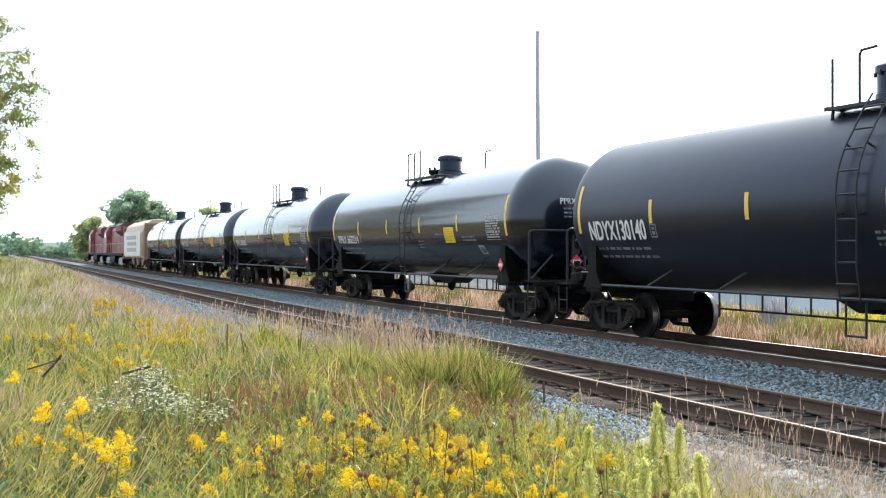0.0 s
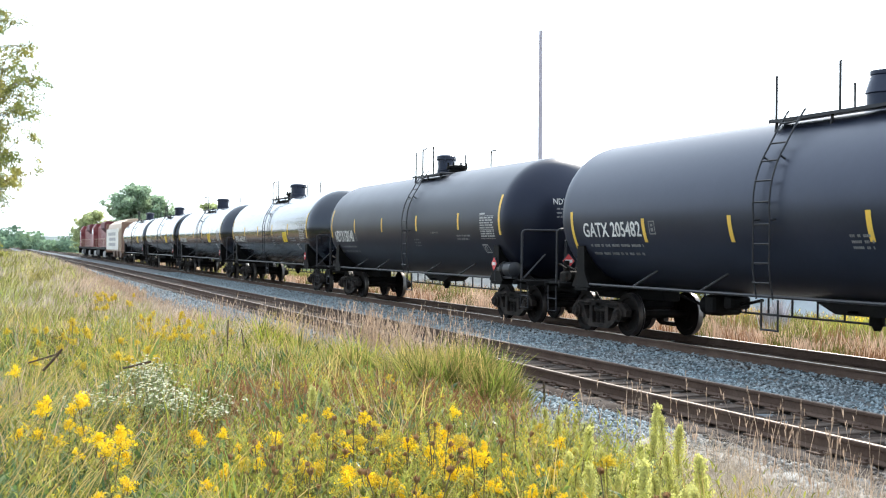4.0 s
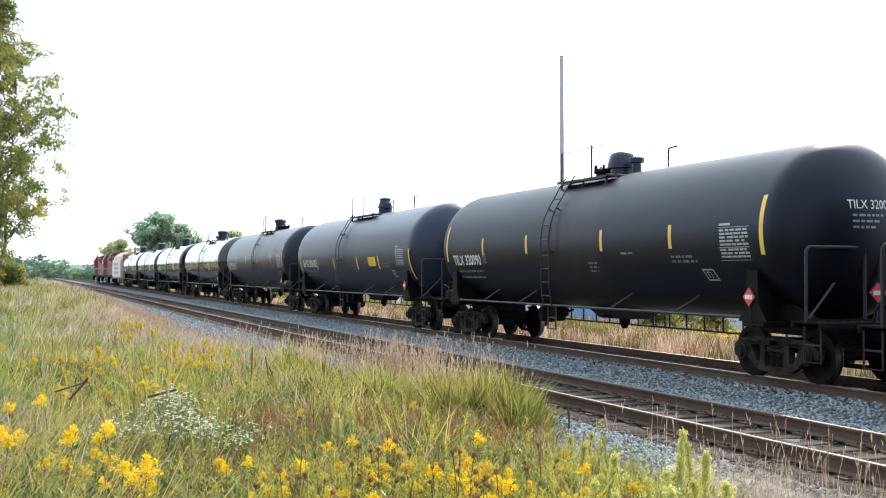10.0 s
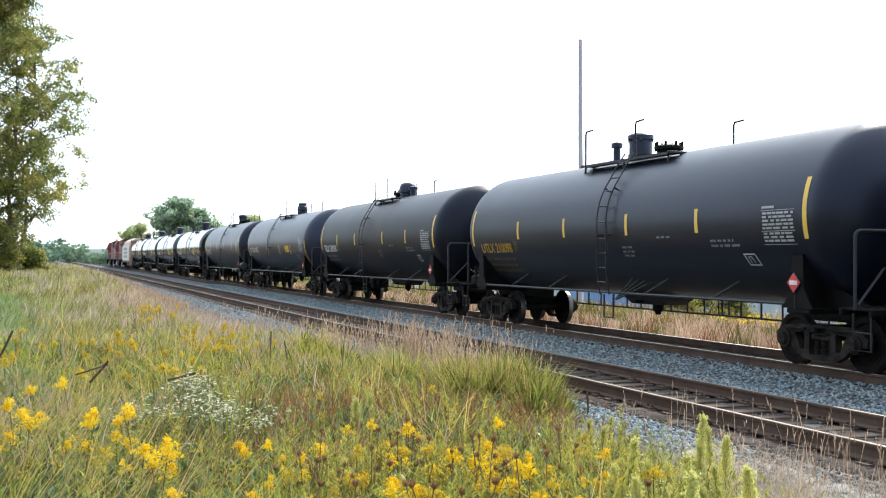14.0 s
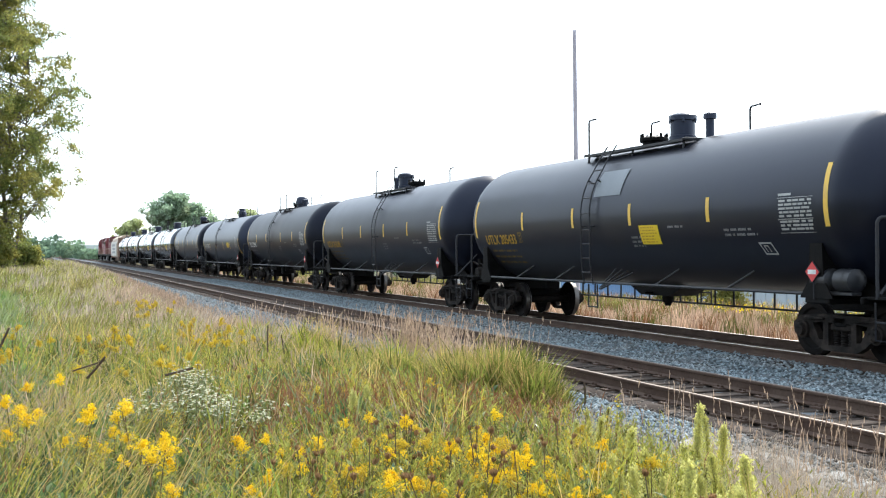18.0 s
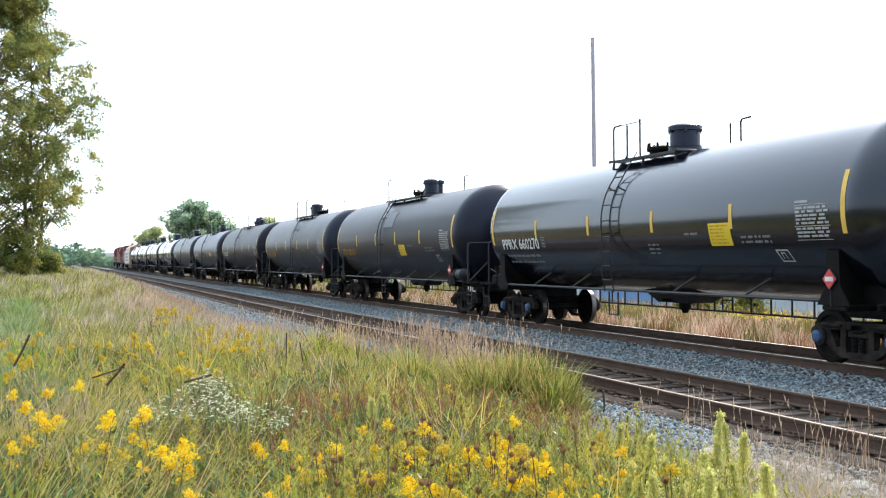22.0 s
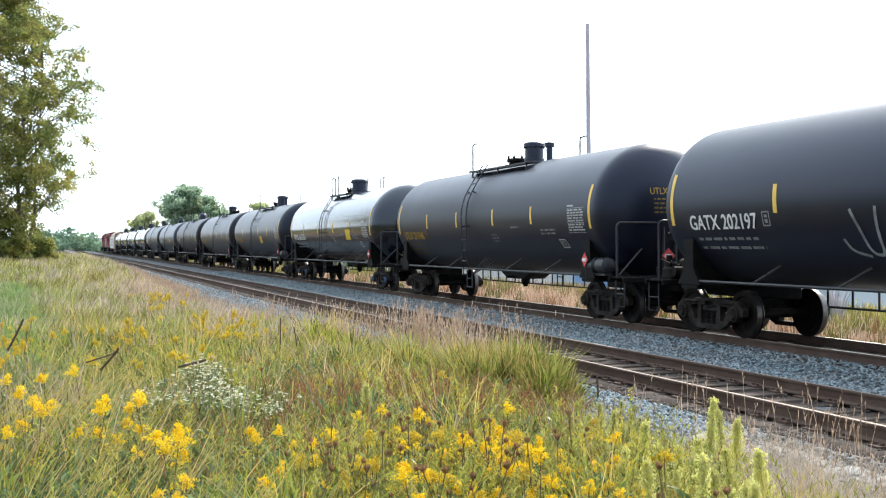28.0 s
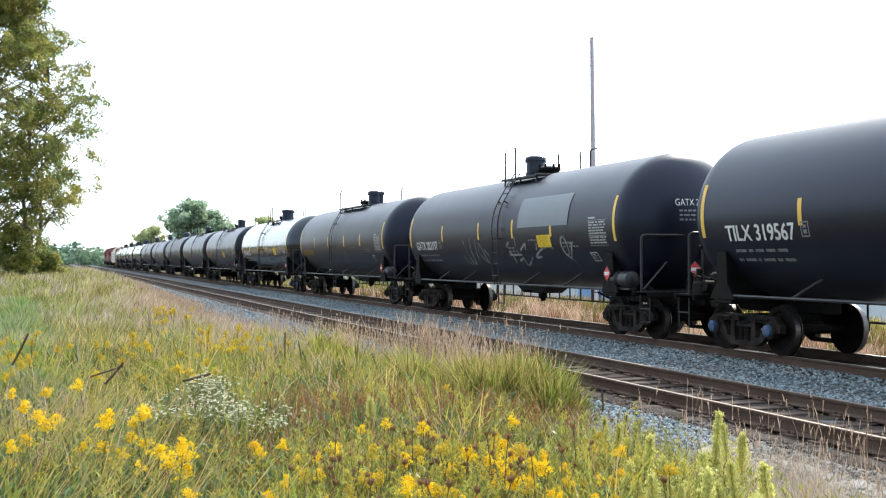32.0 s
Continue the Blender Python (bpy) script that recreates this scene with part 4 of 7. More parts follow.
def build_tank_car(spec):
    """One tank car; its origin is on the rail tops at its middle, the front of the train towards +y."""
    rnd = random.Random(spec["seed"])
    car = tagged(new("tank_car"), spec["label"], "tank car", "tank cars of the train")
    tank = part("tank", MESHES["tank_" + spec["shell"]], car)
    top = TANK_Z + TANK_R
    for end in (1, -1):
        m = pose(0, end * 7.05, 0, 0, 0, 0 if end < 0 else 180)
        add_truck(car, end * 7.05, spec.get("blue", False))
        part("saddle", MESHES["saddle"], car, m)
        part("center_sill", MESHES["center_sill"], car, pose(0, end * 7.35, 0))
        part("coupler", MESHES["coupler"], car, pose(0, end * 8.88, 0, 0, 0, 0 if end < 0 else 180), "rusty knuckle coupler with an air hose")
        plat = part("end_platform", MESHES["end_platform"], car, pose(0, end * 8.42, 0))
        for s in (-1, 1):
            part("end_railing", MESHES["end_railing"], plat, pose(s * 0.76, -end * 0.08, 0, 0, 0, 0 if end < 0 else 180))
            part("stirrup_step", MESHES["stirrup_step"], plat, pose(s * 1.38, end * 0.1, 0))
            part("head_brace", MESHES["head_brace"], car, m @ pose(s * 0.95, -0.3, 0))
    for s in (-1, 1):
        part("side_pipe", MESHES["side_pipe"], car, pose(s * 1.42, 0, 0))
        for y in (5.0, 2.7, -2.0, -4.5):
            part("side_brace", MESHES["side_brace"], car, pose(s * 1.42, y, 0, 0, 0, 0 if s < 0 else 180))
    pipes = part("brake_pipe_guard", MESHES["brake_pipe_guard"], car, pose(1.15, 0, 0))
    for k in range(18):
        part("guard_post", MESHES["guard_post"], pipes, pose(0, -6.1 + 0.72 * k, 0))
    part("bottom_outlet", MESHES["bottom_outlet"], car, pose(0, -0.2, 0))
    if spec.get("reservoir"):
        part("air_reservoir", MESHES["air_reservoir"], car, pose(-1.28, -7.35, 1.32), "grey twin air reservoir")
    part("brake_valve", MESHES["brake_valve"], car, pose(-1.05, 8.35, 1.1), "brake valve with bent hoses")
    if "valve" in spec:
        part("control_valve", MESHES["control_valve"], car, pose(0, spec["valve"], 0), "dark brake valve and cylinder hung under the tank")
    # ladder, walkway and fittings
    ly = spec["ladder"] - 0.15
    for turn in (0, 180):
        rails = part("side_ladder", MESHES["side_ladder"], car, pose(0, ly, 0, 0, 0, turn))
        part("rung", MESHES["rung"], rails, pose(-1.14, 0, top - 0.2))
        for a in (0.66, 0.45, 0.24, 0.03):
            part("rung", MESHES["rung"], rails, pose(-(TANK_R + 0.11) * math.cos(a), 0, TANK_Z + (TANK_R + 0.11) * math.sin(a)))
        for z in (2.28, 1.96, 1.64, 1.32):
            part("rung", MESHES["rung"], rails, pose(-(TANK_R + 0.09), 0, z))
    part("ladder_step", MESHES["ladder_step"], car, pose(-1.5, ly, 0))
    part("ladder_step", MESHES["ladder_step"], car, pose(1.5, ly, 0))
    if spec.get("fan"):
        part("step_brace", MESHES["step_brace"], car, pose(-1.5, ly, 0))
    wy = spec.get("deck", 0.0)
    g = Geo()
    fronts = [p[0] for p in spec["posts"]] + [f[1] for f in spec["fittings"]]
    walkway(g, max(fronts) + 0.08 - wy, min(fronts) - 0.25 - wy)
    deck = part("walkway", g.mesh("walkway", M_RAILING), car, pose(0, wy, 0), "black steel grating round the fittings")
    for y, z1, hook, sides in spec["posts"]:
        g = Geo()
        railing_post(g, y, top + z1, hook)
        post = g.mesh("railing_post", M_RAILING)
        for side in sides:
            part("railing_post", post, deck, pose(0 if side < 0 else 1.72, -wy, 0))
    if spec.get("top_rail"):
        y0, y1, z1 = spec["top_rail"]
        g = Geo()
        g.tube([(-0.86, y0, top + z1), (-0.86, y1, top + z1)], 0.012 if spec["shell"] == "gloss" else 0.009, 6)
        part("top_rail", g.mesh("top_rail", M_RAILING), deck, pose(0, -wy, 0))
    k_hat = 0.85 if spec["shell"] == "gloss" else 0.68
    vent_m = pose(0, 0, -0.14) @ Matrix.Diagonal((1.3, 1.3, 1, 1)) if spec.get("low_vent") else pose(0, 0, 0)
    for kind, y in spec["fittings"]:
        fitting = part({"hatbox": "valve_housing", "cone_hat": "valve_housing", "dome_hat": "valve_housing", "manway": "manway", "vent": "safety_vent"}[kind], MESHES[kind], car, pose(0, y, 0) @ (Matrix.Diagonal((k_hat, k_hat, 1, 1)) if kind in ("hatbox", "cone_hat", "dome_hat") else vent_m if kind == "vent" else pose(0, 0, 0)))
        if kind == "manway":
            for k in range(8):
                part("bolt", MESHES["bolt"], fitting, pose(0.3 * math.cos(k * 0.785), 0.3 * math.sin(k * 0.785), 0))
    # markings on the near side
    for y, a0, a1 in spec["stripes"]:
        g = Geo()
        shell_patch(g, y + 0.055, y - 0.055, a0, a1, 0.006, spec.get("lean", 0.0))
        part("reflective_stripe", g.mesh("reflective_stripe", M_YELLOW), tank)
    ink = M_DULL_YELLOW if spec.get("yellow_ink") else M_WHITE
    small = M_WORN_YELLOW if spec.get("yellow_ink") else M_DULL_WHITE
    text, ty, ta, tw, thh = spec["marks"]
    shell_text(text, ty, ta, tw, thh, "letter", ink, tank, "yellow stencilled lettering" if spec.get("yellow_ink") else "white stencilled lettering")
    g = Geo()
    shell_bars(g, ty - 0.15, tw * 1.05, ta - 0.16, 2 + spec.get("extra_line", 0), 0.06, 0.13, rnd)
    tagged(part("stencil_print", g.mesh("stencil_print", small, 0), tank), kind="stuff")
    # boxed letter beside the marks
    by = ty - tw - spec.get("box_gap", 0.18)
    g = Geo()
    for q in ((by, by - 0.025, 0, 0.27), (by - 0.19, by - 0.215, 0, 0.27), (by, by - 0.215, 0, 0.025), (by, by - 0.215, 0.245, 0.27), (by - 0.065, by - 0.15, 0.06, 0.13), (by - 0.065, by - 0.15, 0.16, 0.21)):
        shell_patch(g, q[0], q[1], ta + 0.04 + q[2], ta + 0.04 + q[3], 0.007, n=3)
    part("boxed_stencil", g.mesh("boxed_stencil", small, 0), tank)
    if spec.get("sign"):
        y0, y1, a0, a1 = spec["sign"]
        g = Geo()
        shell_patch(g, y0, y1, a0, a1, 0.008)
        sign = part("warning_sign", g.mesh("warning_sign", M_SIGN_YELLOW, 0), tank, None, "bright yellow rectangular notice")
        g = Geo()
        lh = (a1 - a0) / 12
        shell_bars(g, y0 - 0.05, (y0 - y1) * 0.84, a1 - lh, 6, lh * 0.8, lh, rnd, 0.012)
        tagged(part("notice_print", g.mesh("notice_print", M_DULL_YELLOW, 0), sign), kind="stuff")
    # data table near the rear end
    py = -6.25
    g = Geo()
    for q0, q1, c0, c1 in ((py + 0.02, py - 0.89, 0.08, 0.088), (py + 0.02, py - 0.89, -0.515, -0.507), (py, py - 0.34, 0.12, 0.16), (py + 0.02, py - 0.89, -0.28, -0.268)):
        shell_patch(g, q0, q1, c0, c1, 0.008, n=6)
    for r in range(8):
        y = py - rnd.uniform(0.01, 0.03)
        c = 0.052 - r * 0.064 - 0.03 * (r > 4)
        while y > py - 0.80:
            w = rnd.uniform(0.08, 0.2)
            shell_patch(g, y, max(y - w, py - 0.86), c - 0.036, c, 0.008, n=1)
            y -= w + rnd.choice((0.02, 0.03, 0.06))
    tagged(part("data_table", g.mesh("data_table", M_TABLE, 0), tank, None, "block of white stencilled table rows"), kind="stuff")
    g = Geo()
    ey = py + spec.get("panel", 0.75)
    for q in ((0, 0.035, 0, 0.30), (0.40, 0.435, 0, 0.30), (0, 0.435, 0, 0.035), (0, 0.435, 0.265, 0.30), (0.12, 0.145, 0.07, 0.23), (0.145, 0.24, 0.205, 0.23), (0.24, 0.265, 0.07, 0.23)):
        lean = 0.10
        for u0, u1, c0, c1 in (q,):
            g.add([on_shell(ey - u - lean * (0.3 - c) / 0.3, -0.92 + c, 0.007) for u, c in ((0.8 * u0, 0.82 * c0), (0.8 * u1, 0.82 * c0), (0.8 * u1, 0.82 * c1), (0.8 * u0, 0.82 * c1))], [(0, 1, 2, 3)])
    part("boxed_panel", g.mesh("boxed_panel", M_TABLE, 0), tank)
    g = Geo()
    shell_bars(g, -2.7, 0.6, -0.30, 1, 0.045, 0.05, rnd)
    shell_bars(g, -4.6, 1.0, -0.40, 2, 0.045, 0.05, rnd)
    shell_bars(g, -1.2, 0.5, -0.5, 3, 0.045, 0.05, rnd)
    tagged(part("stencil_print", g.mesh("stencil_print", M_DULL_WHITE, 0), tank), kind="stuff")
    # writing on the rear head
    r_at = lambda x, z: head_y(math.hypot(x, z - TANK_Z), TANK_LEN, HEAD_DEPTH) - 0.006
    co, fs = lettering(text, 1.0, 0.15)
    for used, faces in split_letters(co, fs):
        g = Geo()
        g.add([(-0.5 + co[i][0], r_at(-0.5 + co[i][0], 2.95 + co[i][1]), 2.95 + co[i][1]) for i in used], faces)
        part("end_letter", g.mesh("end_letter", ink, 0), tank)
    g = Geo()
    for k in range(3 + spec.get("extra_line", 0)):
        x = -0.42
        while x < 0.2 - 0.12 * k:
            w = rnd.uniform(0.05, 0.13)
            z = 2.82 - 0.10 * k
            g.add([(px, r_at(px, pz), pz) for px, pz in ((x, z), (x + w, z), (x + w, z + 0.040), (x, z + 0.040))], [(0, 1, 2, 3)])
            x += w + 0.03
    tagged(part("end_stencil_block", g.mesh("end_stencil_block", small, 0), tank), kind="stuff")
    # hazard placards
    for px, pyy, pz, rz in ((-1.48, -7.0, 1.45, 0), (-0.35, -8.85, 1.55, 90)):
        holder = part("placard_holder", shared("placard_holder", lambda g: (g.box((0, 0, 0), (0.02, 0.26, 0.26), pose(0, 0, 0, 45), 0.006), g.tube([(0.02, 0, -0.1), (0.02, 0, -0.45)], 0.016, 6)), M_RAILING), car, pose(px, pyy, pz, 0, 0, rz))
        part("placard", shared("placard", lambda g: g.box((-0.014, 0, 0), (0.006, 0.235, 0.235), pose(0, 0, 0, 45)), M_RED), holder, None, "red and white diamond hazard placard")
        part("placard_band", shared("placard_band", lambda g: g.box((-0.019, 0, 0), (0.004, 0.20, 0.075)), M_WHITE), holder)
    # extras of single cars
    for y0, y1, a0, a1, mat, name, lab in spec.get("patches", ()):
        g = Geo()
        shell_patch(g, y0, y1, a0, a1, 0.012, n=28)
        part(name, g.mesh(name, mat), tank, None, lab)
    for stroke in spec.get("scrawl", ()):
        g = Geo()
        pts = np.array(stroke, float)
        tt = np.linspace(0, len(pts) - 1, 10 * (len(pts) - 1) + 1)
        ys, aa = np.interp(tt, range(len(pts)), pts[:, 0]), np.interp(tt, range(len(pts)), pts[:, 1])
        for i in range(2, len(tt) - 2):
            ys[i], aa[i] = pts_smooth(tt, pts, i)
        vs = []
        for i in range(len(tt)):
            dy, da = ys[min(i + 1, len(tt) - 1)] - ys[max(i - 1, 0)], aa[min(i + 1, len(tt) - 1)] - aa[max(i - 1, 0)]
            k = 0.032 / max(math.hypot(dy, da), 1e-6)
            vs += [on_shell(ys[i] - da * k, aa[i] + dy * k, 0.008), on_shell(ys[i] + da * k, aa[i] - dy * k, 0.008)]
        g.add(vs, [(2 * i, 2 * i + 1, 2 * i + 3, 2 * i + 2) for i in range(len(tt) - 1)])
        part("paint_scrawl", g.mesh("paint_scrawl", M_SPRAY, 0), tank, None, "loose white spray-paint stroke")
    return car


def pts_smooth(tt, pts, i):
    """Rounded corners along a stroke."""
    near = [tt[i] + d for d in (-0.35, -0.2, 0, 0.2, 0.35)]
    return (np.mean(np.interp(near, range(len(pts)), pts[:, 0])), np.mean(np.interp(near, range(len(pts)), pts[:, 1])))


END_STRIPE, MID_STRIPE = (-0.42, 0.62), (-0.26, 0.2)


def stripes_at(ys, end=END_STRIPE, mid=MID_STRIPE):
    return [(y, *(end if i in (0, len(ys) - 1) else mid)) for i, y in enumerate(ys)]


B, N, F = (-1, 1), (-1,), (1,)
POSTS = [(1.5, 0.72, True, B), (0.85, 0.70, False, N), (0.25, 0.78, False, N), (-0.75, 0.62, False, F), (-1.15, 0.66, True, F)]
EVEN = (7.45, 4.47, 1.48, -1.47, -4.35, -7.46)
CARS = [
    dict(y=86.2, shell="gloss", deck=0.1, top_rail=(1.5, 0.25, 0.72), marks=("PPRX 000000", 6.85, -0.55, 2.3, 0.28), ladder=-0.1, stripes=stripes_at(EVEN), sign=(-3.4, -4.2, -0.58, -0.06), fittings=[("hatbox", -0.1)], posts=POSTS,
         label="glossy black tank car, clean, coupled behind the covered hopper"),
    dict(y=68.6, shell="gloss", deck=0.1, top_rail=(1.5, 0.25, 0.72), marks=("PPRX 000000", 6.85, -0.55, 2.3, 0.28), ladder=-0.1, stripes=stripes_at(EVEN), sign=(-3.4, -4.2, -0.58, -0.06), fittings=[("hatbox", -0.1)], posts=POSTS,
         label="glossy black tank car with a yellow notice, clean"),
    dict(y=50.8, shell="gloss", deck=0.1, top_rail=(1.5, 0.25, 0.72), marks=("PPRX 000000", 6.85, -0.55, 2.3, 0.28), ladder=-0.2, stripes=stripes_at(EVEN), sign=(-3.4, -4.2, -0.58, -0.06), fittings=[("hatbox", -0.1)], posts=POSTS,
         label="glossy black tank car with yellow stripes and notice"),
    dict(y=32.2, shell="gloss", deck=0.1, marks=("PPRX 660214", 6.92, -0.55, 2.32, 0.28), ladder=-0.1, stripes=stripes_at(EVEN), sign=(-3.38, -4.1, -0.58, -0.14), fittings=[("hatbox", -0.1), ("manway", 0.9)], posts=[(1.4, 0.72, True, B), (0.8, 0.72, False, N), (0.3, 0.78, False, N), (-0.9, 0.7, True, F)], top_rail=(1.4, 0.3, 0.72),
         label="glossy black tank car with white lettering and yellow notice"),
    dict(y=13.6, shell="matte", panel=0.12, marks=("NDYX130140", 7.0, -0.58, 2.15, 0.40), ladder=-0.66, stripes=stripes_at((7.4, 4.6, 1.65, -1.55, -4.8, -7.46)), reservoir=True, fittings=[("hatbox", -0.05), ("manway", -0.95)], posts=[(0.4, 0.7, False, B), (-0.2, 0.74, True, N), (-1.1, 0.76, False, N), (-1.6, 0.66, True, F)],
         label="matt black tank car with large white lettering"),
    dict(y=-4.9, shell="grey", marks=("GATX 205482", 6.77, -0.50, 2.25, 0.30), ladder=0.78, valve=3.9, stripes=stripes_at((7.24, 4.39, 1.64, -1.65, -4.3, -7.66), (-1.0, 0.06), (-0.62, -0.14)), sign=(-3.1, -3.98, -0.50, -0.17), fittings=[("cone_hat", -0.3)], posts=[(1.3, 0.68, False, B), (-0.25, 0.72, False, N), (-1.3, 0.66, True, F)],
         label="dull dark grey tank car with white lettering", box_gap=0.32),
    dict(y=-23.4, shell="rusty", marks=("TILX 320090", 6.9, -0.52, 1.98, 0.28), deck=0.5, ladder=0.78, valve=3.6, stripes=stripes_at((7.36, 4.67, 1.9, -1.9, -4.63, -7.47)), fittings=[("manway", 0.62), ("dome_hat", -0.1), ("vent", -0.75)], low_vent=True, top_rail=(1.35, -0.75, 0.62), posts=[(1.35, 0.64, False, B), (-0.17, 0.68, False, N), (-0.75, 0.62, True, F)],
         label="weathered black tank car, rust-stained round its ladder"),
    dict(y=-41.80, shell="matte", marks=("UTLX 210098", 6.85, -0.62, 2.1, 0.26), ladder=-0.45, stripes=stripes_at((7.4, 4.2, 1.5, -1.5, -4.2, -7.4)), fittings=[("vent", 1.75), ("hatbox", 0.6), ("manway", -0.65)], posts=[(1.75, 0.74, True, N), (-0.65, 0.72, True, N), (-1.9, 0.64, True, F)], fan=True, yellow_ink=True,
         label="faded black tank car with yellow lettering", extra_line=1),
    dict(y=-59.72, shell="faded", marks=("UTLX 205433", 6.8, -0.62, 2.0, 0.26), ladder=0.7, stripes=stripes_at((7.45, 4.25, 1.4, -1.25, -4.15, -7.45)), sign=(-1.6, -2.35, -0.68, -0.27), fittings=[("manway", 0.35), ("hatbox", -0.85), ("vent", -1.9)], posts=[(1.9, 0.74, True, B), (-2.1, 0.66, True, F)], fan=True, yellow_ink=True, reservoir=True,
         patches=[(0.42, -0.78, 0.42, 1.06, M_PATCH, "repaint_patch", "pale grey repainted patch")],
         label="faded black tank car with yellow lettering and a pale patch", extra_line=1),
    dict(y=-78.15, shell="gloss", deck=0.1, top_rail=(1.5, 0.25, 0.72), marks=("PPRX 660270", 6.8, -0.55, 2.42, 0.28), ladder=0.52, stripes=stripes_at(EVEN), sign=(-3.6, -4.32, -0.58, -0.14), fittings=[("manway", 0.8), ("hatbox", -0.26)], posts=POSTS, blue=True,
         label="glossy black tank car with white lettering and yellow notice"),
    dict(y=-96.90, shell="matte", marks=("UTLX 211946", 6.85, -0.62, 2.05, 0.26), ladder=0.70, stripes=stripes_at((7.37, 4.3, 1.5, -1.45, -4.1, -7.4)), fittings=[("manway", 0.35), ("hatbox", -0.85), ("vent", -1.9)], posts=[(1.9, 0.74, True, N), (-2.1, 0.66, True, F)], fan=True, yellow_ink=True, reservoir=True,
         label="faded black tank car with yellow lettering", extra_line=1),
    dict(y=-115.4, shell="matte", panel=0.2, marks=("GATX 202197", 6.85, -0.52, 2.15, 0.28), top_rail=(0.65, -0.25, 0.78), valve=-5.2, ladder=-0.52, stripes=stripes_at((7.46, 4.12, 0.9, -1.66, -4.15, -7.5), END_STRIPE, (-0.25, 0.25)), sign=(-3.27, -4.09, -0.52, -0.20), deck=-0.35, fittings=[("hatbox", 0.25), ("manway", -0.7)], posts=[(0.5, 0.72, False, B), (-0.25, 0.80, False, N), (-0.95, 0.66, False, F), (-1.6, 0.66, True, F)], reservoir=True,
         patches=[(-2.05, -5.15, 0.02, 0.84, M_PATCH, "repaint_patch", "pale grey repainted patch")],
         scrawl=[[(2.25, -0.24), (2.08, -0.6), (2.03, -1.01), (1.76, -1.04), (1.72, -0.69), (1.68, -0.21)], [(2.54, -0.73), (2.45, -0.96), (2.09, -1.06)], [(1.23, -0.23), (1.31, -0.69), (1.5, -1.08)], [(0.98, -0.33), (0.74, -0.59), (0.69, -1.05), (0.87, -0.88), (1.16, -0.65), (0.91, -0.36)], [(0.65, -0.55), (0.53, -0.66), (0.41, -0.74)], [(-1.1, -0.45), (-1.38, -0.33), (-1.14, -0.49)], [(-1.21, -0.61), (-1.38, -0.75), (-1.37, -0.97)], [(-1.79, -0.23), (-1.77, -0.41), (-1.83, -0.7)], [(-1.17, -0.72), (-2.0, -0.73)], [(-2.02, -0.6), (-2.49, -0.37), (-2.36, -0.59)], [(-1.66, -0.92), (-2.07, -0.8), (-1.96, -1.01), (-2.11, -1.08), (-2.64, -0.8)], [(-3.19, -0.4), (-3.08, -0.59)], [(-4.16, -0.56), (-3.88, -0.5), (-3.43, -0.55), (-2.92, -0.76), (-2.9, -0.83), (-3.24, -0.78)], [(-4.85, -0.25), (-4.67, -0.31), (-4.66, -0.53), (-4.77, -0.77), (-4.98, -0.7), (-4.98, -0.44), (-4.85, -0.25)], [(-5.16, -0.44), (-5.28, -0.43), (-5.13, -0.64), (-4.99, -0.81)], [(-4.82, -0.77), (-5.08, -0.88), (-5.09, -1.11)]],
         label="matt black tank car with spray-painted scrawls and a grey patch"),
    dict(y=-134.0, shell="matte", marks=("TILX 319567", 6.76, -0.50, 2.02, 0.29), ladder=-0.4, stripes=stripes_at((7.5, 4.55, 1.6, -1.5, -4.6, -7.5)), fittings=[("hatbox", 0)], posts=POSTS, blue=True,
         label="matt black tank car with large white lettering"),
]


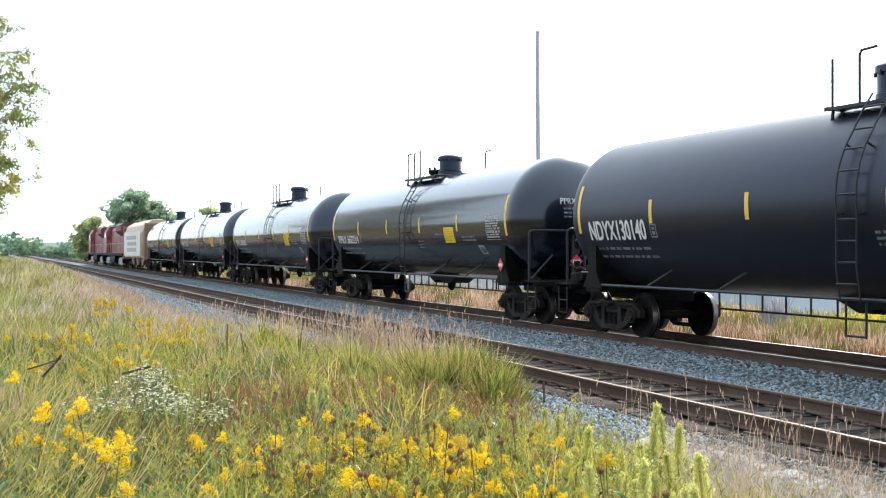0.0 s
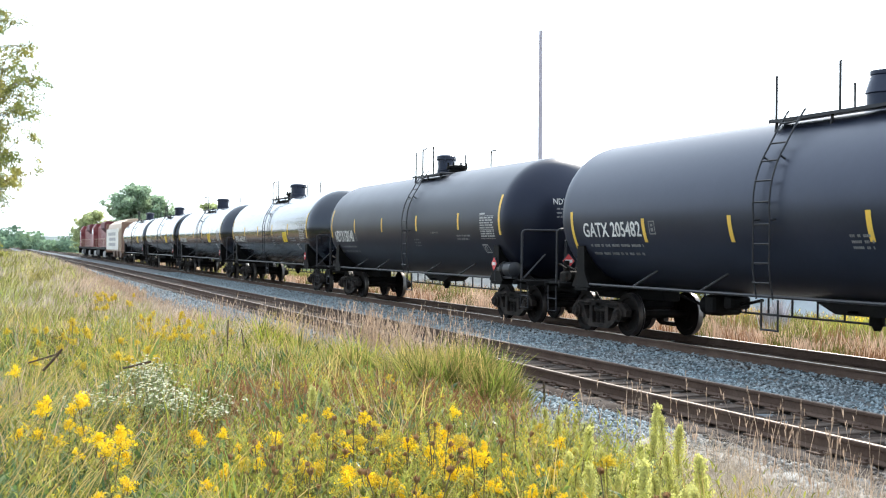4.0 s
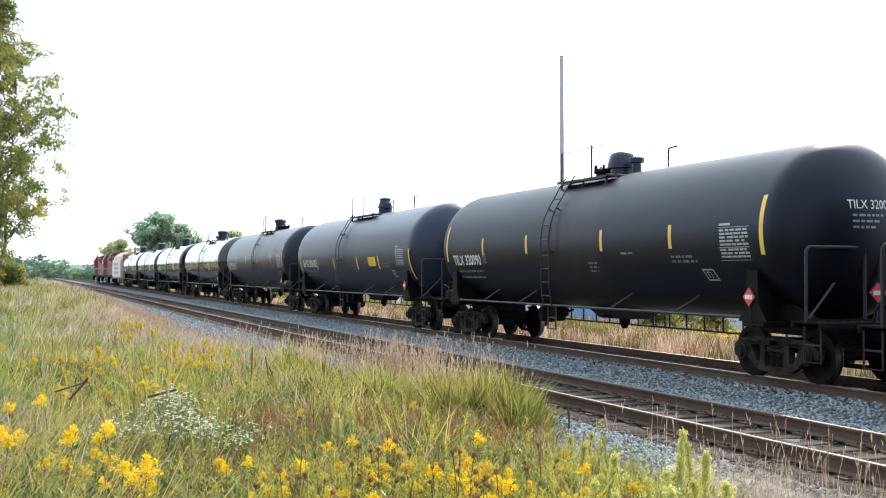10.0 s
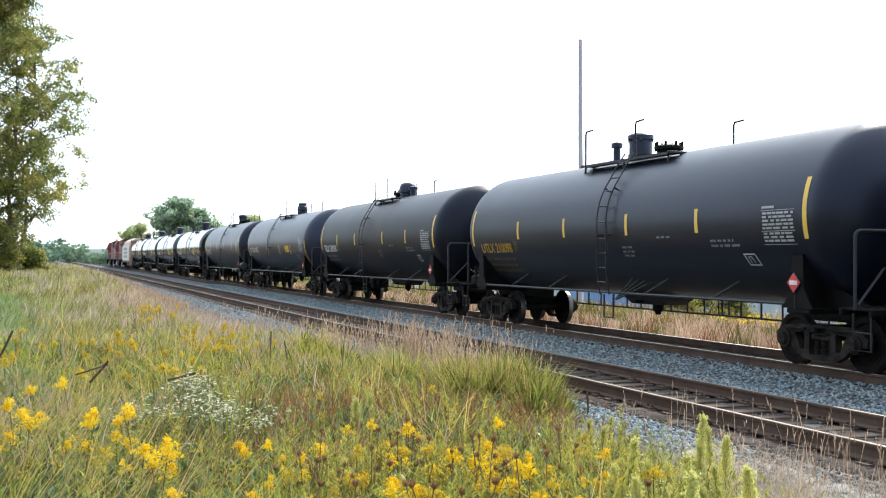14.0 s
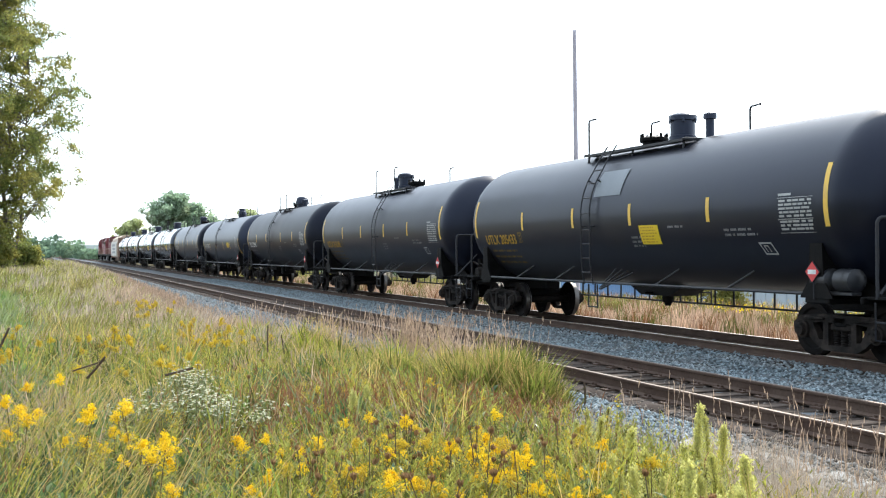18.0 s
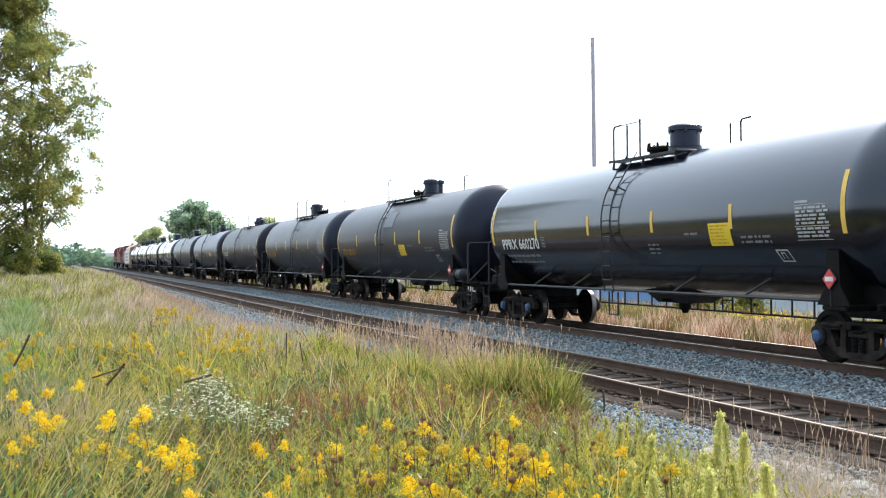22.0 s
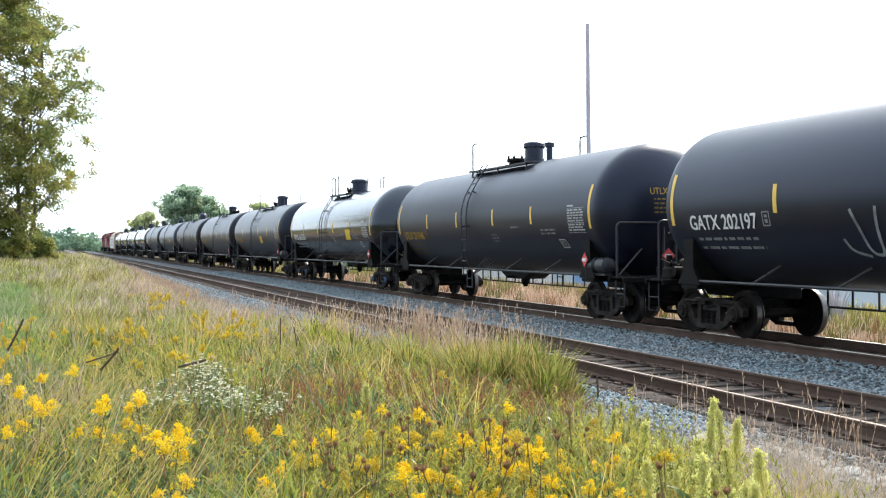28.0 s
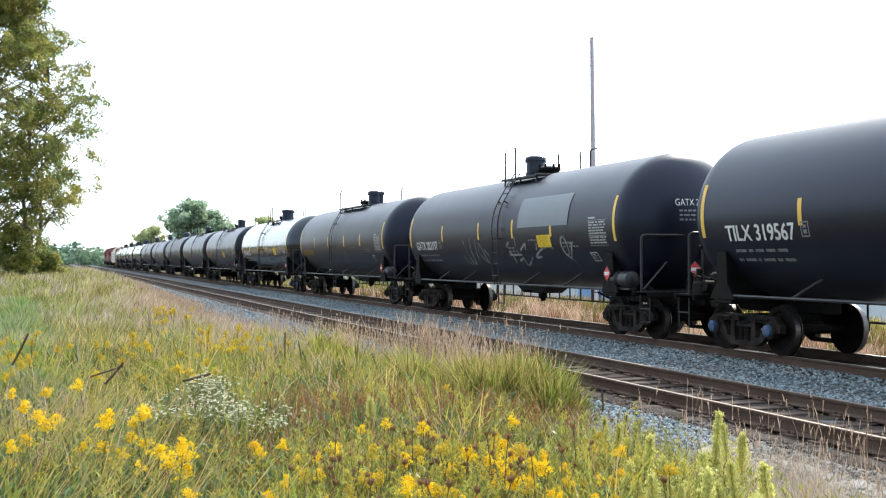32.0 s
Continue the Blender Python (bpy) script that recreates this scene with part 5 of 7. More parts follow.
def build_hopper():
    car = tagged(new("covered_hopper"), "tan covered hopper car with chalky white sides behind the locomotives", "hopper car")
    n = 12
    half = 6.9
    arc = [(-1.5 + 0.0, 1.15), (-1.62, 2.2), (-1.58, 3.2), (-1.3, 4.0), (-0.7, 4.42), (0.7, 4.42), (1.3, 4.0), (1.58, 3.2), (1.62, 2.2), (1.5, 1.15)]
    g = Geo().prism(arc, -half, half, "y")
    body = part("body", g.mesh("body", M_HOPPER), car)
    for k in range(9):
        g = Geo().box((-1.62, -half + 0.4 + k * 1.63, 2.2), (0.05, 0.08, 1.9), bev=0.01)
        part("side_rib", g.mesh("side_rib", M_HOPPER), body)
    for end in (1, -1):
        g = Geo()
        for x in (-1.45, -0.5, 0.5, 1.45):
            g.box((x, end * 8.2, 2.5), (0.12, 0.12, 2.9), bev=0.02)
        g.box((0, end * 8.2, 4.0), (3.0, 0.16, 0.25), bev=0.03)
        g.box((0, end * 8.2, 1.1), (3.1, 0.5, 0.3), bev=0.03)
        g.prism([(-1.4, 1.2), (1.4, 1.2), (1.3, 4.1), (-1.3, 4.1)], end * 6.95, end * 7.02, "y")
        part("end_frame", g.mesh("end_frame", M_HOPPER_END), car, None, "brown end posts and sheet")
        part("center_sill", MESHES["center_sill"], car, pose(0, end * 7.35, 0))
        part("coupler", MESHES["coupler"], car, pose(0, end * 8.5, 0, 0, 0, 0 if end < 0 else 180))
        add_truck(car, end * 6.6, False)
    for y in (-3.4, 0.0, 3.4):
        g = Geo().prism([(y - 1.5, 1.2), (y + 1.5, 1.2), (y + 0.35, 0.45), (y - 0.35, 0.45)], -1.1, 1.1, "x")
        part("hopper_chute", g.mesh("hopper_chute", M_HOPPER_END), car)
    for y in (-4.5, -1.5, 1.5, 4.5):
        g = Geo().box((0, y, 4.47), (0.8, 2.2, 0.12), bev=0.04)
        part("roof_hatch", g.mesh("roof_hatch", M_HOPPER), body)
    g = Geo().prism([(-6.3, 1.5), (-6.3, 3.1), (-6.0, 3.5), (6.0, 3.5), (6.3, 3.1), (6.3, 1.5), (6.0, 1.3), (-6.0, 1.3)], -1.655, -1.60, "x")
    sheet = part("side_sheet", g.mesh("side_sheet", M_SHEET, 0), body, None, "chalky white painted side with rounded corners")
    rnd = random.Random(5)
    g = Geo()
    for row in range(3):
        y = -3.6
        while y < 3.4:
            w = rnd.uniform(0.35, 0.9)
            g.box((-1.658, y + w / 2, 2.95 - row * 0.55), (0.012, w, 0.34))
            y += w + 0.14
    part("faded_lettering", g.mesh("faded_lettering", M_CONCRETE, 0), sheet, None, "faded grey unreadable lettering")
    return car


def build_locomotive(label):
    car = tagged(new("locomotive"), label, "locomotive", "locomotives of the train")
    g = Geo().box((0, 0, 1.35), (3.0, 21.0, 0.28), bev=0.05)
    for end in (1, -1):
        g.box((0, end * 10.7, 0.95), (2.9, 0.4, 0.9), bev=0.05)
    part("underframe", g.mesh("underframe", M_UNDER), car)
    g = Geo().prism([(-0.95, 1.5), (-0.95, 3.95), (-0.7, 4.3), (0.7, 4.3), (0.95, 3.95), (0.95, 1.5)], -9.8, 5.6, "y")
    hood = part("long_hood", g.mesh("long_hood", M_LOCO), car, None, "dark red hood with panelled doors")
    for k in range(9):
        g = Geo().box((-0.965, -8.0 + k * 1.45, 2.5), (0.03, 1.2, 1.6), bev=0.01)
        part("hood_door", g.mesh("hood_door", M_LOCO), hood)
    g = Geo().prism([(-0.9, 3.2), (-1.5, 3.75), (-1.5, 4.35), (-1.2, 4.55), (1.2, 4.55), (1.5, 4.35), (1.5, 3.75), (0.9, 3.2)], -9.6, -4.6, "y")
    part("radiator_wing", g.mesh("radiator_wing", M_LOCO_ROOF), car, None, "flared sooty radiator housing")
    g = Geo().box((0, 1.2, 4.4), (1.6, 3.2, 0.35), bev=0.08)
    g.cyl((0, 1.5, 4.5), (0, 1.5, 4.75), 0.3, 16)
    part("exhaust_housing", g.mesh("exhaust_housing", M_LOCO_ROOF), car)
    g = Geo().prism([(-1.5, 1.5), (-1.5, 3.9), (-1.1, 4.5), (1.1, 4.5), (1.5, 3.9), (1.5, 1.5)], 5.7, 8.2, "y")
    cab = part("cab", g.mesh("cab", M_LOCO), car)
    for y in (6.4, 7.4):
        g = Geo().box((-1.505, y, 3.45), (0.03, 0.75, 0.6), bev=0.01)
        part("cab_window", g.mesh("cab_window", M_GLASS), cab)
    g = Geo().prism([(8.2, 1.5), (8.2, 3.4), (9.9, 3.0), (10.2, 1.5)], -1.1, 1.1, "x")
    part("short_hood", g.mesh("short_hood", M_LOCO), car)
    g = Geo().prism([(-1.4, 1.2), (-1.45, 0.6), (-1.1, 0.35), (1.1, 0.35), (1.45, 0.6), (1.4, 1.2)], -2.6, 2.6, "y")
    part("fuel_tank", g.mesh("fuel_tank", M_UNDER), car)
    for s in (-1, 1):
        g = Geo().tube([(s * 1.45, -10.3, 2.5), (s * 1.45, 5.5, 2.5)], 0.025, 6)
        for k in range(9):
            g.tube([(s * 1.45, -10.3 + k * 1.97, 1.45), (s * 1.45, -10.3 + k * 1.97, 2.5)], 0.02, 6)
        part("side_railing", g.mesh("side_railing", M_HOPPER), car, None, "pale handrail along the walkway")
    def six_frame(g):
        g.prism([(-2.7, 0.5), (-2.75, 0.85), (-1.6, 1.05), (1.6, 1.05), (2.75, 0.85), (2.7, 0.5), (1.5, 0.35), (-1.5, 0.35)], -0.1, 0.1, "x")
        for y in (-1.9, 0, 1.9):
            g.cyl((-0.16, y, 0.52), (0.1, y, 0.52), 0.2, 12)
    for end in (1, -1):
        truck = part("truck", MESHES["truck_bolster"], car, pose(0, end * 6.7, 0.1), "three-axle locomotive truck")
        for s in (-1, 1):
            part("side_frame", shared("loco_side_frame", six_frame, M_CONCRETE), truck, pose(s * 1.05, 0, -0.1, 0, 0, 0 if s < 0 else 180))
        for d in (-1.9, 0, 1.9):
            WHEELSETS.append((part("wheelset", MESHES["wheelset"], truck, pose(0, d, WHEEL_R - 0.1)), d))
    return car


build_truck_meshes()
build_tank_meshes()
TRAIN = []
for seed, spec in enumerate(CARS):
    spec["seed"] = 40 + seed
    TRAIN.append((build_tank_car(spec), spec["y"]))
TRAIN.append((build_hopper(), 104.3))
TRAIN.append((build_locomotive("dark red diesel locomotive with sooty radiator, second in line"), 124.6))
TRAIN.append((build_locomotive("dark red diesel locomotive leading the train"), 146.6))
for car, y in TRAIN:
    car.location = (X_MAIN, y, 0)


# ---- vegetation ----
def blade_mesh(name, x, y, z, h, w, lean, az, mat, levels=(0.0, 0.42, 0.76, 1.0), widths=(0.8, 1.0, 0.62, 0.0)):
    """Many curved, tapering blades as one mesh. All arguments but the last are arrays, one entry a blade."""
    n = len(x)
    face = RNG.uniform(0, math.tau, n)
    wx, wy = np.cos(face) * w / 2, np.sin(face) * w / 2
    dx, dy = np.cos(az) * lean * h, np.sin(az) * lean * h
    cols = []
    for t, k in zip(levels, widths):
        b = t ** 1.9
        px, py = x + dx * b, y + dy * b
        pz = z + h * t * (1 - 0.32 * np.minimum(lean, 1.2) ** 2 * t)
        if k:
            cols.append(np.stack([px - wx * k, py - wy * k, pz], -1))
            cols.append(np.stack([px + wx * k, py + wy * k, pz], -1))
        else:
            cols.append(np.stack([px, py, pz], -1))
    v = np.stack(cols, 1)
    k = v.shape[1]
    tri = []
    for i in range(len(levels) - 2):
        a = 2 * i
        tri += [(a, a + 1, a + 3), (a, a + 3, a + 2)]
    a = 2 * (len(levels) - 2)
    tri.append((a, a + 1, a + 2))
    f = (np.array(tri)[None] + (np.arange(n) * k)[:, None, None]).reshape(-1, 3)
    return raw_mesh(name, v, f, mat, True)


def patchy(x, y, scale, seed):
    """Smooth pseudo-random field between 0 and 1."""
    r = np.random.default_rng(seed)
    out = np.zeros_like(x)
    for _ in range(7):
        a = r.uniform(0, math.tau)
        k = r.uniform(0.5, 1.6) / scale
        out += np.sin((x * math.cos(a) + y * math.sin(a)) * k * 6.28 + r.uniform(0, 6.28))
    return 1 / (1 + np.exp(-out * 0.9))


def meadow_points(n, y0, y1, power, x_near, x_far, verge=6.2):
    """Points of the meadow, denser towards the camera."""
    u = RNG.random(n)
    y = y0 + (y1 - y0) * u ** power
    lo = x_near + (x_far - x_near) * (y - y0) / (y1 - y0)
    hi = np.minimum(verge + 0.25 * np.sin(y * 0.8) + 0.2 * np.sin(y * 2.1), 0.98 * (y + 1.0))
    x = lo + (hi - lo) * RNG.random(n)
    return x, y


def shoulder(x, y):
    """Plants stay low towards the gravel shoulder close by and along the verge farther off."""
    low_near = 0.45 * smoothstep(3.9, 5.4, x) * (1 - smoothstep(11.5, 13.5, y))
    low_far = 0.6 * smoothstep(3.2, 4.9, x) * smoothstep(26, 34, y)
    return 1 - low_near - low_far


def tufts(name, label, cx, cy, per, height, spread, width, mat, lean=(0.05, 0.7), category="grass"):
    """Tufts of blades that lean outwards from each tuft's middle, as one mesh."""
    k = np.repeat(np.arange(len(cx)), per)
    n = len(k)
    az = RNG.uniform(0, math.tau, n)
    off = np.abs(RNG.normal(0, 1, n)) * spread
    x, y = cx[k] + np.cos(az) * off, cy[k] + np.sin(az) * off
    h = np.asarray(height)[k] * RNG.uniform(0.45, 1.1, n)
    w = RNG.uniform(width[0], width[1], n) * (0.8 + np.hypot(x, y) / 24)
    me = blade_mesh(name, x, y, ground_z(x, y) - 0.01, h, w, RNG.uniform(lean[0], lean[1], n), az + RNG.normal(0.15, 0.5, n), mat)
    return tagged(new(name, me), label, category, kind="stuff")


def build_meadow():
    # tufts of grass in clumps with hollows between them; the kind changes from clump to clump
    x, y = meadow_points(8200, 4.6, 25, 1.3, -0.9, -3.5, 5.8)
    clump = 0.5 * patchy(x, y, 1.3, 2) + 0.5 * patchy(x, y, 0.55, 52)
    h = (0.06 + 0.86 * clump) * RNG.uniform(0.65, 1.25, len(x)) * shoulder(x, y)
    keep = (RNG.random(len(x)) > 0.75 * smoothstep(4.7, 5.6, x) * (1 - smoothstep(11, 13, y))) & (RNG.random(len(x)) < 0.35 + 1.1 * clump)
    x, y, h = x[keep], y[keep], h[keep]
    pick = 0.5 * patchy(x, y, 2.4, 1) + 0.5 * patchy(x, y, 0.7, 51) + RNG.normal(0, 0.10, len(x)) - 0.28 * (1 - smoothstep(0.8, 2.0, x)) * (1 - smoothstep(10, 14, y)) + 0.06 * smoothstep(11, 16, y)
    for name, label, mat, sel, per, w, k in (
            ("olive_grass", "dark olive grass low in the meadow", M_OLIVE, pick < 0.42, 19, (0.010, 0.024), 0.85),
            ("grass", "yellow-green meadow grass", M_GRASS, (pick >= 0.42) & (pick < 0.68), 19, (0.009, 0.021), 1.0),
            ("straw_grass", "golden dry grass among the green", M_STRAW, (pick >= 0.68) & (pick < 0.81), 18, (0.006, 0.012), 1.2),
            ("lime_grass", "broad fresh green blades", M_LIME, pick >= 0.81, 15, (0.012, 0.024), 0.95)):
        tufts(name, label, x[sel], y[sel], per, h[sel] * k, 0.075, w, mat, (0.08, 0.95))
    x, y = meadow_points(115000, 22, 150, 1.6, -6, -22, 5.6)
    x = np.where((y < 48) & (x > 4.6), x - 1.2, x)
    n = len(x)
    clump = 0.45 * patchy(x, y * 0.6, 3.0, 3) + 0.55 * patchy(x, y * 0.6, 1.1, 57)
    keep = RNG.random(n) < 0.25 + 1.1 * clump
    x, y, clump = x[keep], y[keep], clump[keep]
    n = len(x)
    h = (0.22 + 0.66 * clump) * RNG.uniform(0.6, 1.15, n) * shoulder(x, y)
    kind = 0.5 * patchy(x, y * 0.6, 4, 12) + 0.5 * patchy(x, y * 0.6, 1.3, 58) + RNG.normal(0, 0.16, n) + np.where(x > 3.6, 0.25, 0)
    for name, s, mat, label in (("grass_far", (kind >= 0.44) & (kind < 0.66), M_FAR_GRASS, "yellow-green meadow grass farther off"), ("straw_far", kind >= 0.66, M_PALE_DRY, "straw-coloured meadow grass farther off"), ("olive_far", kind < 0.44, M_FIELD, "dull green meadow growth farther off")):
        m = int(s.sum())
        me = blade_mesh(name, x[s], y[s], ground_z(x[s], y[s]), h[s], 0.009 + 0.00055 * y[s], RNG.uniform(0.1, 0.8, m), RNG.normal(0.5, 1.4, m), mat)
        tagged(new("grass", me), label, "grass", kind="stuff")
    # unseen meadow added round and behind the camera, dull-coloured to darken the tanks' reflections
    n = 6500
    x, y = np.concatenate([RNG.uniform(-34, 5.2, n), RNG.uniform(-7, 5.2, n)]), np.concatenate([RNG.uniform(-22, 60, n), RNG.uniform(-5, 16, n)])
    keep = ((y < 4.6) | (x < -0.9 - 0.14 * (y - 4.6))) & (np.hypot(x, y) > 0.8)
    x, y = x[keep], y[keep]
    h = (0.30 + 0.45 * patchy(x, y, 1.8, 41)) * RNG.uniform(0.6, 1.1, len(x)) * np.where(np.hypot(x, y) < 3, 0.6, 1)
    pick = patchy(x, y, 3.0, 42) > 0.62
    tufts("grass", "unseen olive meadow grass all round, for reflections", x[~pick], y[~pick], 8, h[~pick], 0.17, (0.018, 0.034), M_OLIVE, (0.1, 0.9))
    tufts("straw_grass", "unseen dull green and tan grass all round, for reflections", x[pick], y[pick], 7, h[pick], 0.15, (0.014, 0.026), M_FIELD, (0.1, 0.9))
    # dry tan grass scattered in the meadow, then thick and pinkish along the verge
    x, y = meadow_points(15000, 4.8, 26, 1.3, -0.9, -3.5, 6.2)
    keep = RNG.random(len(x)) < 0.15 + 0.85 * (1 - patchy(x, y, 2.0, 1)) * patchy(x, y, 0.6, 53) * (1 - 0.7 * (1 - smoothstep(0.6, 1.8, x)) * (1 - smoothstep(9, 13, y)))
    x, y = x[keep], y[keep]
    n = len(x)
    me = blade_mesh("dry_grass", x, y, ground_z(x, y), RNG.uniform(0.4, 0.95, n) * shoulder(x, y), RNG.uniform(0.004, 0.008, n) * (0.8 + np.hypot(x, y) / 22), RNG.uniform(0.1, 0.8, n), RNG.normal(0.5, 1.5, n), M_STRAW)
    tagged(new("dry_grass", me), "dry tan stems among the green", "grass", kind="stuff")
    y = 24 + 50 * RNG.random(2600) ** 1.5
    verge_stalks(RNG.normal(4.5, 0.5, len(y)) + 0.2 * np.sin(y * 0.9), y)
    x, y = meadow_points(30000, 22, 130, 1.4, 1.0, -2, 6.0)
    x = np.maximum(x, 5.5 - np.abs(RNG.normal(0, 1.5, len(x))))
    x = np.where(y > 50, x + 0.3, x - 0.75)
    n = len(x)
    me = blade_mesh("dry_grass_far", x, y, ground_z(x, y), RNG.uniform(0.3, 0.7, n) * shoulder(x, y), 0.008 + 0.0005 * y, RNG.uniform(0.1, 0.6, n), RNG.normal(0.5, 1.5, n), M_VERGE)
    tagged(new("dry_grass", me), "pinkish dry grass along the far verge", "grass", kind="stuff")


def verge_stalks(x, y, tall=1.0):
    """Thin dry stalks with feathery seed heads beside the siding."""
    n = len(x)
    z = np.maximum(ground_z(x, y), np.where(x > 5.9, bed_z(x) - 0.03, -9))
    h = RNG.uniform(0.35, 0.8, n) * tall * np.where(y > 24, 0.7, 1)
    az, lean = RNG.normal(0.4, 1.5, n), RNG.uniform(0.02, 0.3, n)
    me = blade_mesh("dry_stalks", x, y, z, h, RNG.uniform(0.003, 0.006, n) * (0.8 + y / 22), lean, az, M_VERGE)
    tagged(new("dry_stalks", me), "thin dry grass stalks beside the siding", "grass", kind="stuff")
    # seed heads: several short leaning slips near each tip
    k = 7
    rep = np.repeat(np.arange(n), k)
    t = RNG.uniform(0.72, 1.0, n * k)
    px = x[rep] + np.cos(az[rep]) * lean[rep] * h[rep] * t ** 1.9
    py = y[rep] + np.sin(az[rep]) * lean[rep] * h[rep] * t ** 1.9
    pz = z[rep] + h[rep] * t * (1 - 0.32 * lean[rep] ** 2 * t)
    m = len(rep)
    me = blade_mesh("seed_heads", px, py, pz, RNG.uniform(0.04, 0.09, m), RNG.uniform(0.004, 0.008, m) * (0.8 + y[rep] / 24), RNG.uniform(0.05, 0.32, m), RNG.uniform(0, 6.28, m), M_VERGE)
    tagged(new("seed_heads", me), "feathery tan seed heads", "grass", kind="stuff")


build_meadow()


def leaf_cloud(centers, radii, per, size, flat=1.0, seed=5):
    """Small leaf quads scattered in clumps."""
    r = np.random.default_rng(seed)
    c = np.repeat(np.asarray(centers, float), per, 0)
    rad = np.repeat(np.asarray(radii, float), per)
    n = len(c)
    d = r.normal(size=(n, 3))
    d /= np.linalg.norm(d, axis=1)[:, None]
    p = c + d * (rad * r.random(n) ** 0.45)[:, None] * np.array([1, 1, flat])
    a = r.normal(size=(n, 3))
    a /= np.linalg.norm(a, axis=1)[:, None]
    b = np.cross(a, r.normal(size=(n, 3)))
    b /= np.linalg.norm(b, axis=1)[:, None]
    s = (size * r.uniform(0.6, 1.35, n))[:, None]
    v = np.stack([p - a * s, p + b * s * 0.45, p + a * s, p - b * s * 0.45], 1)
    f = np.arange(n * 4).reshape(n, 4)
    return v, f


def build_tree(name, label, x, y, height, crown, seed, leaf_mat, per, leaf, clumps, trunk_r, stems=1, low=0.25, clump_r=0.9, z=None, group="", shape=None):
    """A tapered trunk with limbs and twigs, and a crown of leaf clumps round the ends of the twigs."""
    r = random.Random(seed)
    z0 = float(ground_z(x, y)) - 0.1 if z is None else z
    tree = tagged(new(name), label, "tree", group)
    tree.location = (x, y, z0)
    ends = []
    g = Geo()
    for s in range(stems):
        a0 = r.uniform(0, 6.28)
        tip = Vector((math.cos(a0) * 0.16 * height * (stems > 1), math.sin(a0) * 0.16 * height * (stems > 1) * (0.35 if shape else 1), height * r.uniform(0.86, 0.95)))
        pts = [Vector((0.25 * (stems > 1) * math.cos(a0), 0.25 * (stems > 1) * math.sin(a0), 0)).lerp(tip, t) + Vector((r.uniform(-1, 1), r.uniform(-1, 1), 0)) * 0.02 * height * math.sin(t * 3.1) for t in [i / 7 for i in range(8)]]
        for i in range(7):
            k0, k1 = 1 - i / 7.6, 1 - (i + 1) / 7.6
            g.cyl(pts[i], pts[i + 1], trunk_r * k0, 8, trunk_r * k1, False)
        for _ in range(clumps // stems):
            t = low + (1 - low) * r.random()
            i = min(int(t * 7), 6)
            p = pts[i].lerp(pts[i + 1], t * 7 - i)
            a = r.uniform(0, 6.28)
            reach = crown * (1.08 - 0.75 * max(0, (t - low) / (1 - low)) ** 1.6) * r.uniform(0.45, 1.0)
            if shape:
                reach = crown * shape(t) * r.uniform(0.35, 0.92)
            q = p + Vector((math.cos(a) * reach, math.sin(a) * reach, reach * (r.uniform(0.15, 0.85) if shape else r.uniform(0.05, 0.6))))
            mid = p.lerp(q, 0.5) + Vector((0, 0, 0.08 * reach))
            br = trunk_r * 0.2 * (1.1 - t)
            g.cyl(p, mid, br + 0.012, 5, br * 0.7 + 0.008, False)
            g.cyl(mid, q, br * 0.7 + 0.008, 5, 0.006, False)
            if shape:
                for k in range(5):
                    u = 0.25 + 0.8 * (k + r.random()) / 5
                    ends.append((p.lerp(q, u) + Vector((r.gauss(0, 0.35), r.gauss(0, 0.35), r.gauss(-0.1, 0.25))), clump_r * r.uniform(0.5, 1.15)))
            else:
                ends += [(q, clump_r * r.uniform(0.6, 1.2)), (mid.lerp(q, 0.5), clump_r * r.uniform(0.4, 0.8))]
        ends.append((tip, clump_r))
    part("trunk", g.mesh("trunk", M_BARK, 60), tree, None, "grey trunk with thin limbs")
    v, f = leaf_cloud([e[0][:] for e in ends], [e[1] for e in ends], per, leaf, 0.8, seed)
    part("crown", raw_mesh("crown", v, f, leaf_mat), tree, None, "loose crown of small leaves")
    return tree


